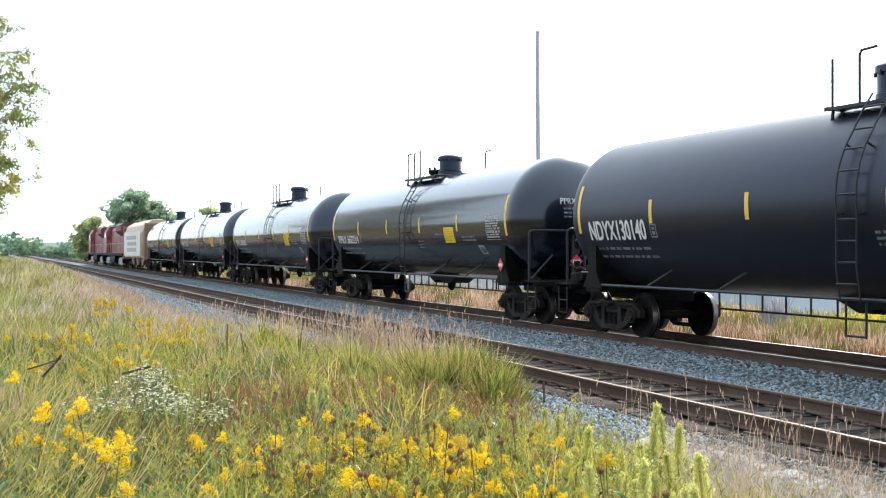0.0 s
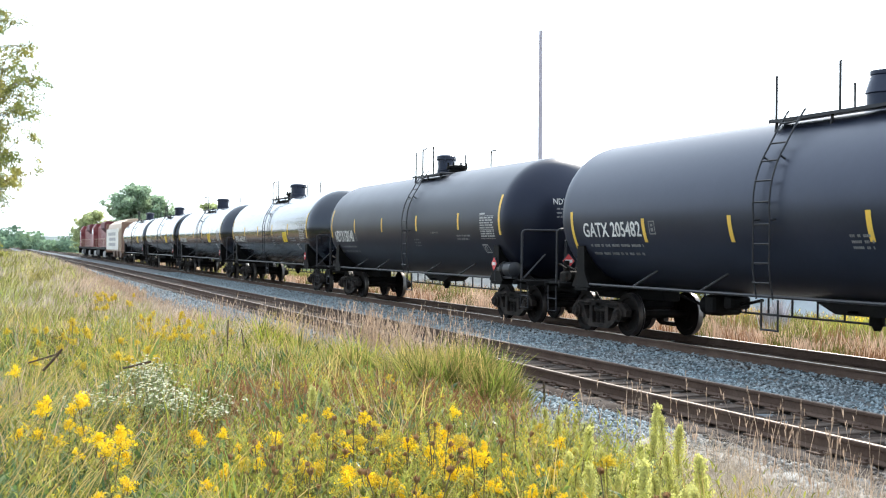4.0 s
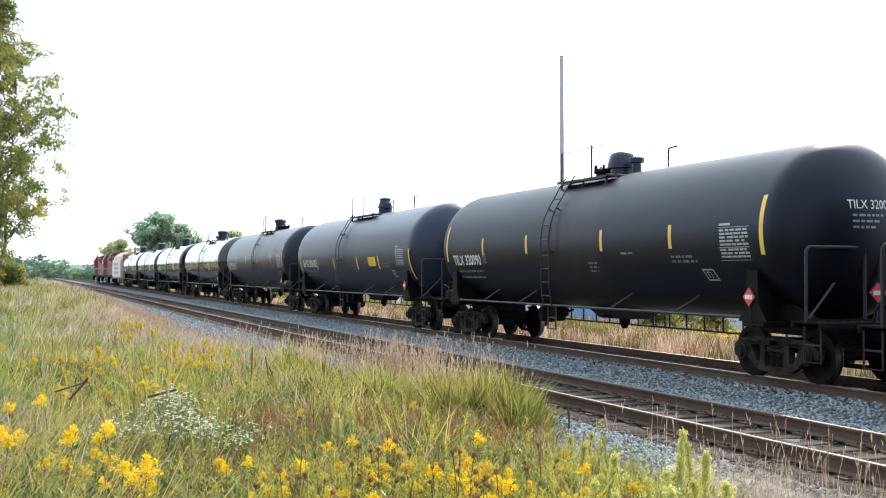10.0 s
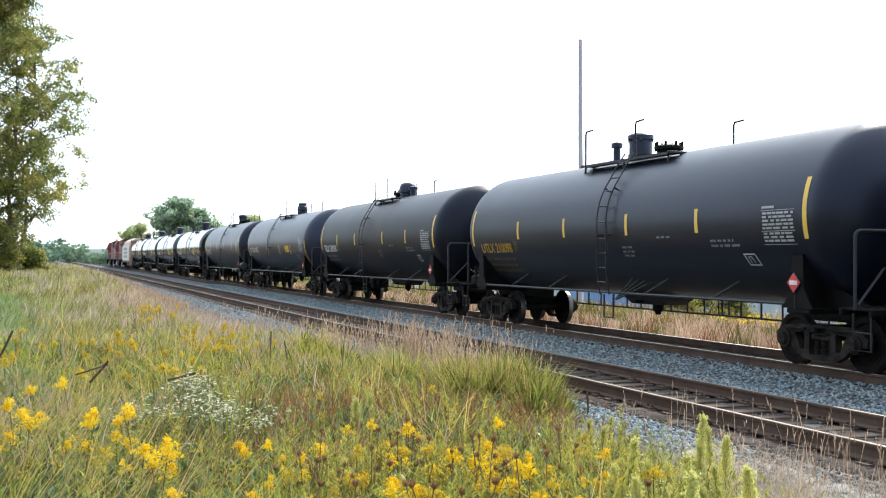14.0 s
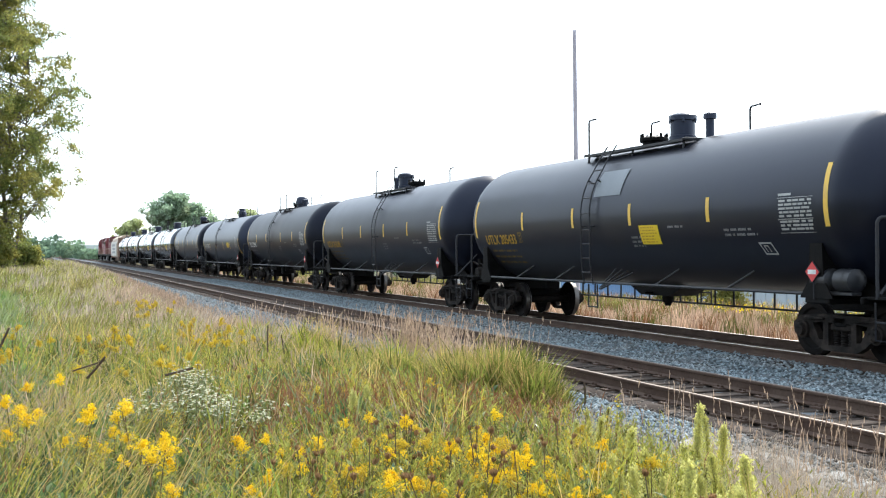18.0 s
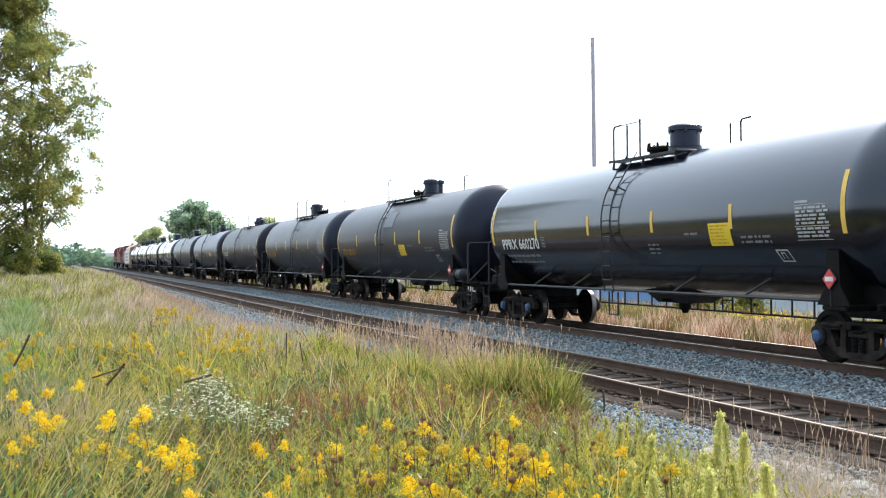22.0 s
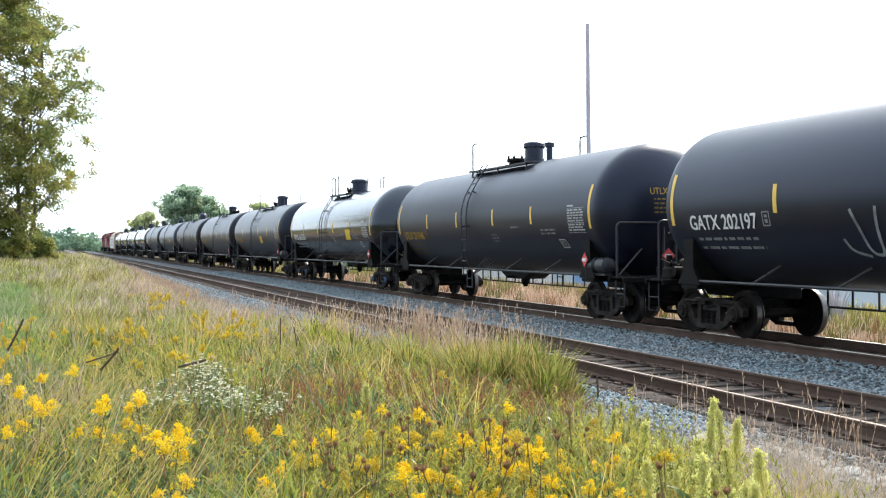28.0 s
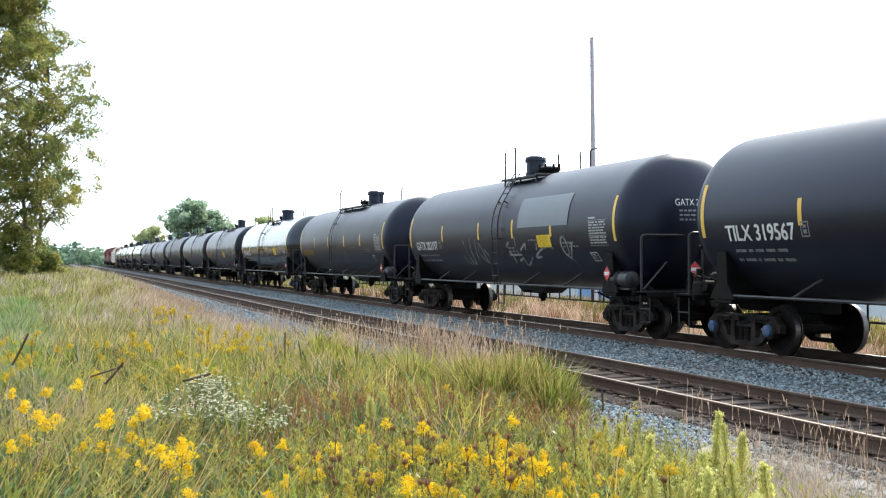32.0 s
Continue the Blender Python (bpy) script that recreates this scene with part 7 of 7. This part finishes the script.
def build_undergrowth():
    # small broad leaves through the lower meadow
    x, y = meadow_points(32000, 4.8, 20, 1.25, -0.9, -2.5, 5.9)
    keep = RNG.random(len(x)) < 0.25 + 0.75 * patchy(x, y, 1.3, 9)
    x, y = x[keep], y[keep]
    n = len(x)
    z = ground_z(x, y) + RNG.uniform(0.05, 0.62, n) * (0.55 + 0.45 * patchy(x, y, 1.7, 4))
    d = np.hypot(x, y)
    me = blade_mesh("herb_leaves", x, y, z, RNG.uniform(0.04, 0.09, n), RNG.uniform(0.010, 0.02, n) * (0.7 + d / 30), RNG.uniform(0.4, 1.1, n), RNG.uniform(0, 6.28, n), M_HERB)
    tagged(new("herb_leaves", me), "small green leaves of meadow herbs", "undergrowth", kind="stuff")
    # broader leaves of docks, asters and young weeds, in patches of three greens
    for name, label, mat, n, seed in (("weed_leaves", "grey-green leaves of low weeds", M_GREYGREEN, 30000, 61), ("dark_weed_leaves", "deep green leaves of low weeds", M_DEEP, 26000, 62), ("bright_weed_leaves", "light green leaves of young weeds", M_LIME, 15000, 63)):
        x, y = meadow_points(n, 4.8, 16, 1.2, -0.9, -2.0, 5.6)
        f = patchy(x, y, 0.8, seed)
        keep = RNG.random(n) < smoothstep(0.45, 0.9, f)
        x, y, f = x[keep], y[keep], f[keep]
        n = len(x)
        z = ground_z(x, y) + RNG.uniform(0.03, 0.55, n) * (0.35 + 0.65 * f) * shoulder(x, y)
        size = RNG.uniform(0.06, 0.15, n)
        me = blade_mesh(name, x, y, z, size, size * RNG.uniform(0.22, 0.42, n), RNG.uniform(0.5, 1.2, n), RNG.uniform(0, 6.28, n), mat)
        tagged(new(name, me), label, "undergrowth", kind="stuff")
    # leafy and dry clumps standing out of the grass
    for name, label, mat, n, hs, ws in (("leafy_clumps", "dark green leafy clumps in the meadow", M_DEEP, 70, (0.35, 0.75), (0.018, 0.040)), ("pale_clumps", "grey-green leafy clumps in the meadow", M_GREYGREEN, 60, (0.4, 0.8), (0.014, 0.030)), ("dry_clumps", "bunches of tall bleached grass", M_VERGE, 60, (0.5, 0.95), (0.006, 0.012)), ("brown_clumps", "brown withered weeds in the meadow", M_RUSSET, 45, (0.35, 0.75), (0.008, 0.016))):
        cx, cy = meadow_points(n, 9.0, 25, 1.1, -0.8, -2.8, 4.6)
        k = np.repeat(np.arange(n), 7)
        x, y = cx[k] + RNG.normal(0, 0.15, len(k)), cy[k] + RNG.normal(0, 0.2, len(k))
        tufts(name, label, x, y, 15, RNG.uniform(*hs, len(k)), 0.05, ws, mat, (0.05, 0.8), "undergrowth")
    # tall tussocks at the edge of the siding, each a fountain of blades with a dry foot
    n = 95
    u = RNG.random(n)
    cx, cy = 4.2 + 1.85 * u + RNG.normal(0, 0.28, n), 16.9 - 3.1 * u + RNG.normal(0, 0.7, n)
    wx = RNG.uniform(5.15, 6.4, 130)
    cx, cy, rise = np.concatenate([cx, wx]), np.concatenate([cy, 14.3 - 0.45 * (wx - 5.15) + RNG.normal(0, 0.4, 130)]), np.concatenate([u, np.ones(130)])
    keep = cx < 6.45
    cx, cy, rise = cx[keep], cy[keep], rise[keep]
    ch = (0.36 + 0.30 * rise + 0.26 * patchy(cx, cy, 0.6, 6)) * RNG.uniform(0.7, 1.2, len(cx))
    k = np.repeat(np.arange(len(cx)), 4)
    x, y, h = cx[k] + RNG.normal(0, 0.07, len(k)), cy[k] + RNG.normal(0, 0.07, len(k)), ch[k] * RNG.uniform(0.8, 1.1, len(k))
    tufts("tussock_grass", "tall bright green tussock grass beside the siding", x, y, 24, h, 0.05, (0.011, 0.026), M_TUSSOCK, (0.03, 0.8))
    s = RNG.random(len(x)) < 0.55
    # dark core blades: the tussocks' inner shade is given by their colour
    tufts("shade_tussock_grass", "dark olive blades imitating shade deep in the tussocks", x[s], y[s], 26, h[s] * 0.85, 0.08, (0.012, 0.026), M_OLIVE, (0.05, 0.9))
    tufts("dry_grass", "straw-coloured blades in the tussocks", x[~s], y[~s], 22, h[~s] * 1.1, 0.06, (0.004, 0.009), M_STRAW, (0.03, 0.6))
    tufts("dead_tussock_leaves", "brown dead blades hanging at the feet of the tussocks", cx, cy, 40, ch * 0.5, 0.10, (0.006, 0.014), M_RUSSET, (0.5, 1.2), "undergrowth")
    # lower grass between the tussocks and the siding farther on
    n = 420
    cy = RNG.uniform(15.5, 27.5, n)
    cx = 5.15 + RNG.normal(0, 0.55, n) - 0.05 * (cy - 15.5)
    ch = (0.26 + 0.36 * patchy(cx, cy, 0.9, 71)) * RNG.uniform(0.7, 1.15, n)
    pale = patchy(cx, cy, 1.1, 72) > 0.6
    tufts("verge_grass", "yellow-green grass along the edge of the siding", cx[~pale], cy[~pale], 34, ch[~pale], 0.11, (0.009, 0.020), M_GRASS, (0.05, 0.75))
    tufts("dry_verge_grass", "straw-coloured grass along the edge of the siding", cx[pale], cy[pale], 34, ch[pale], 0.11, (0.005, 0.011), M_STRAW, (0.05, 0.7))
    # leafy stems of goldenrods and other herbs not in bloom
    regions = ((420, 2.7, 0.75, 7.8, 1.1), (150, 3.9, 0.45, 10.4, 1.4), (170, 0.6, 0.7, 9.5, 1.8), (260, 1.9, 0.9, 18.0, 2.6), (110, 0.4, 0.6, 15.0, 1.6), (90, 4.6, 0.35, 8.6, 1.0))
    x = np.concatenate([RNG.normal(c, s, n) for n, c, s, _, _ in regions])
    y = np.concatenate([RNG.normal(c, s, n) for n, _, _, c, s in regions])
    keep = (y > 4.9) & (x < 5.2)
    x, y = x[keep], y[keep]
    n = len(x)
    h = RNG.uniform(0.5, 0.86, n)
    lean, az = RNG.uniform(0.0, 0.2, n), RNG.uniform(0, 6.28, n)
    z = ground_z(x, y)
    me = blade_mesh("herb_stems", x, y, z, h, np.full(n, 0.007), lean, az, M_STEM)
    tagged(new("herb_stems", me), "thin brown-green herb stems", "undergrowth", kind="stuff")
    for name, per, lo, size, mat, label in (("stem_leaves", 38, 0.15, (0.05, 0.10), M_HERB, "narrow leaves on the herb stems"), ("faded_buds", 26, 0.86, (0.015, 0.03), M_OCHRE, "small faded buds at the tips of the herbs")):
        s = np.arange(n) if lo < 0.5 else np.nonzero(RNG.random(n) < 0.32)[0]
        k = np.repeat(s, per)
        m = len(k)
        t = RNG.uniform(lo, 1.0, m)
        jit = 0.004 if lo < 0.5 else 0.022
        px = x[k] + np.cos(az[k]) * lean[k] * h[k] * t ** 1.9 + RNG.normal(0, jit, m)
        py = y[k] + np.sin(az[k]) * lean[k] * h[k] * t ** 1.9 + RNG.normal(0, jit, m)
        size_l = RNG.uniform(*size, m) * (1.2 - 0.5 * t)
        me = blade_mesh(name, px, py, z[k] + h[k] * t, size_l, size_l * (0.2 if lo < 0.5 else 0.5), RNG.uniform(0.6, 1.15, m), RNG.uniform(0, 6.28, m), mat)
        tagged(new(name, me), label, "undergrowth", kind="stuff")
    # dark clump whose colour also gives a shadowy spot; bushy weeds at the meadow's edge
    x, y = RNG.normal(0.7, 0.55, 150), RNG.uniform(14.8, 22, 150)
    s = patchy(x, y, 1.2, 81) > 0.45
    tufts("dark_weeds", "dark olive weeds, also standing in for a shadowy spot", x[s], y[s], 46, RNG.uniform(0.4, 0.72, int(s.sum())), 0.12, (0.012, 0.028), M_OLIVE, (0.1, 0.9), "undergrowth")
    tufts("dark_weeds", "deep green weeds, also standing in for a shadowy spot", x[~s], y[~s], 40, RNG.uniform(0.35, 0.65, int((~s).sum())), 0.12, (0.016, 0.034), M_DEEP, (0.2, 1.0), "undergrowth")
    y = RNG.uniform(15, 44, 130)
    x = -0.35 - 0.024 * (y - 15) + RNG.normal(-0.25, 0.35, 130)
    s = patchy(x, y, 1.5, 82) > 0.5
    tufts("bushy_weeds", "bushy light green weeds at the meadow's edge", x[s], y[s], 46, RNG.uniform(0.6, 1.0, int(s.sum())), 0.14, (0.014, 0.032), M_LIME, (0.1, 0.9), "undergrowth")
    tufts("bushy_weeds", "bushy grey-green weeds at the meadow's edge", x[~s], y[~s], 46, RNG.uniform(0.6, 0.95, int((~s).sum())), 0.14, (0.014, 0.032), M_GREYGREEN, (0.1, 0.9), "undergrowth")
    # dark broad leaves low at the near edge
    cx, cy = np.concatenate([RNG.normal(0.2, 0.55, 640), RNG.uniform(-0.5, 3.8, 110)]), np.concatenate([RNG.uniform(5.3, 11.5, 640), RNG.uniform(5.5, 13, 110)])
    tufts("broad_leaves", "deep green broad leaves low in the meadow", cx, cy, 20, RNG.uniform(0.3, 0.70, 750), 0.06, (0.014, 0.034), M_DEEP, (0.3, 1.0), "undergrowth")
    # russet dead leaves at the tussocks' foot, massed to imitate the ridge's shaded face
    x = np.concatenate([RNG.normal(3.4, 0.8, 9000), RNG.normal(4.6, 0.6, 2200), RNG.normal(2.6, 1.1, 2600)])
    y = np.concatenate([RNG.normal(12.4, 1.1, 9000), RNG.normal(11.3, 0.8, 2200), RNG.normal(9.6, 1.1, 2600)])
    keep = RNG.random(len(x)) < smoothstep(0.25, 0.65, patchy(x, y, 0.5, 54))
    x, y = x[keep], y[keep]
    n = len(x)
    me = blade_mesh("dead_leaves", x, y, ground_z(x, y) + RNG.uniform(0, 0.55, n), RNG.uniform(0.06, 0.3, n), RNG.uniform(0.006, 0.016, n), RNG.uniform(0.3, 1.1, n), RNG.uniform(0, 6.28, n), M_RUSSET)
    tagged(new("dead_leaves", me), "russet dead leaves and stems in the meadow", "undergrowth", kind="stuff")
    # long pale stems leaning over
    n = 420
    x, y = RNG.normal(0.1, 0.6, n), RNG.uniform(5.6, 12.5, n)
    me = blade_mesh("leaning_stems", x, y, ground_z(x, y), RNG.uniform(0.85, 1.35, n), RNG.uniform(0.005, 0.009, n), RNG.uniform(0.35, 0.85, n), RNG.normal(0.3, 0.35, n), M_STRAW)
    tagged(new("leaning_grass", me), "long pale grass stems leaning over", "grass", kind="stuff")
    # short dry fuzz on the gravel shoulder
    n = 24000
    y = 4.5 + 12 * RNG.random(n) ** 1.3
    x = 5.3 + np.abs(RNG.normal(0, 0.85, n))
    keep = (x < 7.3) & (RNG.random(n) > 0.85 * smoothstep(8.5, 10.5, y) * smoothstep(5.9, 6.3, x))
    x, y = x[keep], y[keep]
    n = len(x)
    z = np.maximum(ground_z(x, y), np.where(x > 5.7, bed_z(x) - 0.02, -9))
    me = blade_mesh("dry_fuzz", x, y, z, RNG.uniform(0.06, 0.32, n) * np.where(x > 6.6, 0.6, 1), RNG.uniform(0.003, 0.006, n), RNG.uniform(0.1, 0.8, n), RNG.uniform(0, 6.28, n), M_PALE_DRY)
    tagged(new("dry_fuzz", me), "short bleached dry grass on the gravel shoulder", "grass", kind="stuff")
    n = 12000
    y = RNG.uniform(4.8, 12.5, n)
    x = np.minimum(5.1 + 2.0 * RNG.random(n) ** 0.8, 7.1)
    keep = RNG.random(n) > 0.9 * smoothstep(8.5, 10.5, y) * smoothstep(5.9, 6.3, x)
    x, y = x[keep], y[keep]
    n = len(x)
    z = np.maximum(ground_z(x, y), bed_z(x) - 0.02)
    me = blade_mesh("dry_hay", x, y, z, RNG.uniform(0.08, 0.46, n) * np.where(x > 6.6, 0.65, 1) * (0.3 + 0.95 * patchy(x, y, 0.5, 31)), RNG.uniform(0.003, 0.006, n), RNG.uniform(0.2, 1.0, n), RNG.uniform(0, 6.28, n), M_PALE_DRY)
    tagged(new("dry_hay", me), "thin tangled bleached grass over the gravel", "grass", kind="stuff")
    # stalks standing along the near rail
    x, y = RNG.normal(6.7, 0.4, 700), RNG.uniform(5.5, 12.5, 700)
    s = (patchy(x, y, 0.7, 55) > 0.66) & (RNG.random(700) < 1.15 - smoothstep(8.5, 11.5, y))
    verge_stalks(x[s], y[s], 0.9)
    y = np.concatenate([RNG.normal(17.4, 2.2, 3600), RNG.normal(26, 5, 900)])
    x = np.concatenate([RNG.normal(6.25, 0.34, 3600), RNG.normal(5.9, 0.35, 900)])
    s = (patchy(x, y, 0.75, 56) > 0.74) & (y > 14.6 - 1.2 * (x < 6.2))
    verge_stalks(x[s], y[s], 1.5)


def build_far_side():
    # the field past the main track: bleached grass, then greener growth with goldenrod
    n = 90000
    y = 12 + 130 * RNG.random(n) ** 1.6
    x = 16.0 + 26 * RNG.random(n) ** 1.5 * (0.35 + y / 100)
    d = np.hypot(x, y)
    h = RNG.uniform(0.2, 0.62, n) * (0.6 + 0.7 * patchy(x, y, 3, 21))
    tan = (patchy(x, y, 6, 22) + np.where(x < 19.5, 0.35, -0.25) + np.where(y > 75, -0.6, 0)) > 0.28
    red = (patchy(x, y, 2.4, 23) > 0.74) & (y < 75) & (RNG.random(n) < 0.75)
    dark = (patchy(x, y, 2.0, 24) > 0.70) & (y < 75) & ~red & (RNG.random(n) < 0.8)
    tan, green = tan & ~red & ~dark, ~tan & ~red & ~dark
    for name, sel, mat, label in (("dry_field_grass", tan, M_DRY, "bleached tan grass past the main track"), ("field_grass", green, M_FIELD, "green field grass past the main track"), ("russet_field_grass", red, M_RUSSET, "russet dying weeds past the main track"), ("dark_field_weeds", dark, M_OLIVE, "dark green weeds past the main track")):
        m = int(sel.sum())
        me = blade_mesh(name, x[sel], y[sel], ground_z(x[sel], y[sel]), h[sel], 0.0055 + 0.00042 * d[sel], RNG.uniform(0.05, 0.5, m), RNG.uniform(0, 6.28, m), mat)
        tagged(new(name, me), label, "grass", kind="stuff")
    n = 3600
    x = np.concatenate([RNG.normal(24.9, 1.0, n - 300), RNG.normal(22.4, 1.0, 300)])
    y = np.concatenate([RNG.normal(24.2, 1.0, n - 300), RNG.normal(31.0, 1.0, 300)])
    k = np.stack([np.round(x / 0.6) * 0.6 + RNG.normal(0, 0.1, n), np.round(y / 0.6) * 0.6 + RNG.normal(0, 0.1, n)], -1)
    me = blade_mesh("field_goldenrod", k[:, 0], k[:, 1], ground_z(k[:, 0], k[:, 1]) + 0.38 + 0.4 * RNG.random(n) * patchy(x, y, 1.2, 59), RNG.uniform(0.04, 0.09, n), RNG.uniform(0.02, 0.04, n), RNG.uniform(0.3, 1, n), RNG.uniform(0, 6.28, n), M_BLOOM)
    tagged(new("field_goldenrod", me), "yellow goldenrod in bloom across the field", "wildflower", kind="stuff")
    # green stems under the blossoms, and a bleached dead bush beside them
    n = 3000
    x, y = RNG.normal(24.8, 1.3, n), RNG.normal(24.3, 1.3, n)
    me = blade_mesh("goldenrod_foliage", x, y, ground_z(x, y), RNG.uniform(0.35, 0.72, n), RNG.uniform(0.02, 0.04, n), RNG.uniform(0.05, 0.4, n), RNG.uniform(0, 6.28, n), M_HERB)
    tagged(new("goldenrod_foliage", me), "green foliage of goldenrod across the field", "undergrowth", kind="stuff")
    tufts("dead_bush", "bleached grey dead stems past the main track", np.array([21.7, 21.95, 22.1, 21.85]), np.array([27.3, 27.0, 27.3, 26.8]), 70, np.array([1.0, 1.15, 0.9, 1.05]), 0.12, (0.012, 0.024), M_BLEACHED, (0.02, 0.35))
    # shrubs past y = 60 get the paler leaf, with haze painted into it
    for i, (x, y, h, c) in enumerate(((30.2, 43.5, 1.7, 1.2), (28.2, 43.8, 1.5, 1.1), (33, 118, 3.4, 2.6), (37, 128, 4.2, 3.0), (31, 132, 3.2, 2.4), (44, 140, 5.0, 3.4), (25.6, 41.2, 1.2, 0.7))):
        build_tree("shrub", "leafy green shrub in the field past the tracks", x, y, h, c, 60 + i, M_FIELD if y < 60 else M_HAZED_LEAF, 60, 0.10 if y < 60 else 0.3, 26, 0.05, 3, 0.08, 0.5 if y < 60 else 0.9, group="field shrubs")
    # sheet-metal shed and blue container
    shed = tagged(new("metal_shed"), "long pale blue-grey sheet-metal shed in the field", "shed")
    shed.location = (46, 71, float(ground_z(46, 71)) - 0.05)
    g = Geo().prism([(-5, 0), (-5, 2.6), (-3, 2.9), (-1, 2.6), (-1, 0)], -21, 21, "y")
    wall = part("wall", g.mesh("wall", M_PALE_WALL), shed)
    for s in (-1, 1):
        g = Geo().prism([(-3 + s * 2.2, 2.56), (-3, 2.93), (-3, 3.03), (-3 + s * 2.2, 2.66)], -21.4, 21.4, "y")
        part("roof", g.mesh("roof", M_BLUE_WALL), shed, None, "blue sheet-metal roof")
    for k in range(42):
        part("wall_rib", shared("wall_rib", lambda g: g.box((0, 0, 1.3), (0.05, 0.09, 2.5), bev=0.01), M_PALE_WALL), wall, pose(-5.02, -20.5 + k, 0))
    box = tagged(new("shipping_container"), "blue corrugated steel container beside the shed", "container")
    box.location = (37.5, 67.5, float(ground_z(37.5, 67.5)))
    g = Geo()
    prof = []
    for k in range(44):
        prof += [(-6.05 + k * 0.275, 0.0), (-5.98 + k * 0.275, 0.04), (-5.88 + k * 0.275, 0.04), (-5.81 + k * 0.275, 0.0)]
    poly = [(-1.2 - b, a) for a, b in prof] + [(1.2 + b, a) for a, b in reversed(prof)]
    g.prism(poly, 0.12, 2.5, "z")
    body = part("body", g.mesh("body", M_BLUE_WALL, 20), box)
    for z in (0.06, 2.53):
        for s in (-1, 1):
            g = Geo().box((s * 1.2, 0, z), (0.12, 12.19, 0.12), bev=0.02)
            part("side_rail", g.mesh("side_rail", M_BLUE_WALL), box)
    store = tagged(new("storage_shed"), "low white sheet-metal storage shed in the field", "shed")
    store.matrix_basis = pose(29.5, 70, float(ground_z(29.5, 70)) - 0.05, 0, 0, -23)
    wall = part("wall", Geo().box((0, 0, 0.8), (6.2, 2.2, 1.6), bev=0.02).mesh("wall", M_WHITE), store)
    for k in range(16):
        part("wall_rib", shared("low_wall_rib", lambda g: g.box((0, 0, 0.8), (0.06, 0.04, 1.5), bev=0.008), M_WHITE), wall, pose(-2.9 + k * 0.387, -1.11, 0))
    part("roof", Geo().prism([(-1.3, 1.58), (0, 1.95), (1.3, 1.58), (1.3, 1.66), (0, 2.03), (-1.3, 1.66)], -3.3, 3.3, "x").mesh("roof", M_PALE_WALL), store)
    ob = tagged(new("utility_pedestal"), "small white utility pedestal in the grass", "utility box")
    ob.location = (25.6, 76.0, float(ground_z(25.6, 76.0)) - 0.02)
    part("body", Geo().box((0, 0, 0.5), (0.32, 0.32, 1.0), bev=0.03).mesh("body", M_WHITE), ob)
    part("cap", Geo().box((0, 0, 1.03), (0.4, 0.4, 0.08), bev=0.03).mesh("cap", M_CONCRETE), ob)


def build_distance():
    """Woods and low hills where the line runs out of sight."""
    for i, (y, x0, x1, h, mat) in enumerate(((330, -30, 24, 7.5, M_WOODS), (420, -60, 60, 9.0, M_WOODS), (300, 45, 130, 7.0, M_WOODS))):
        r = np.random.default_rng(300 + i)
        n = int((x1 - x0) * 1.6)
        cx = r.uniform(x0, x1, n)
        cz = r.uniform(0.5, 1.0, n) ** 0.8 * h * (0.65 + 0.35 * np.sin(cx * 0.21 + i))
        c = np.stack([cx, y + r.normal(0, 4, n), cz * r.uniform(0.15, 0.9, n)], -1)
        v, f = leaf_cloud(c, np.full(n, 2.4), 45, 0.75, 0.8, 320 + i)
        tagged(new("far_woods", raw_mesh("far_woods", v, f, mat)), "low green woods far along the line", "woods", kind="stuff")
    xs = np.linspace(-900, 900, 120)
    hz = 8 + 3 * np.sin(xs * 0.011) + 2 * np.sin(xs * 0.037 + 1) + np.random.default_rng(5).normal(0, 0.6, 120)
    v = np.concatenate([np.stack([xs, np.full(120, 1150.0), np.full(120, -1.0)], -1), np.stack([xs, np.full(120, 1250.0), hz], -1)])
    f = np.array([(i, i + 1, 121 + i, 120 + i) for i in range(119)])
    tagged(new("backdrop", raw_mesh("backdrop", v, f, M_HILL, True)), "hazy wooded hills on the horizon", "hills", kind="structure")


build_undergrowth()
build_plants()
build_far_side()
build_distance()


# ---- what moves ----
def motions():
    """The whole train rolls away along the main track; its wheels turn with it."""
    way = [(0, 0.02), (1, 4.88), (2, 9.59), (3, 14.35), (3.5, 16.72), (5.5, 26.01), (6, 28.24), (7, 32.72), (8, 37.30), (9, 41.85), (10, 46.45), (11, 50.91), (12, 55.33), (13, 59.76), (14, 64.19), (14.5, 66.41), (16.5, 74.93), (17, 77.04), (18, 81.53), (19, 86.16), (20, 90.74), (21, 95.40), (22, 100.05), (23, 104.63), (24, 109.21), (25, 113.79), (25.5, 116.06), (27.5, 125.11), (28, 127.32), (29, 131.72), (30, 136.10), (31, 140.53), (32, 144.94)]
    for car, y in TRAIN:
        walk(car, [(t, pose(X_MAIN, y + s, 0)) for t, s in way])
    ts = [i * 4 / 30 for i in range(241)]
    rolled = np.interp(ts, [w[0] for w in way], [w[1] for w in way])
    for ws, d in WHEELSETS:
        base = ws.matrix_basis.translation.copy()
        walk(ws, [(t, pose(base.x, base.y, base.z, -math.degrees(s / WHEEL_R) % 360)) for t, s in zip(ts, rolled)])


motions()
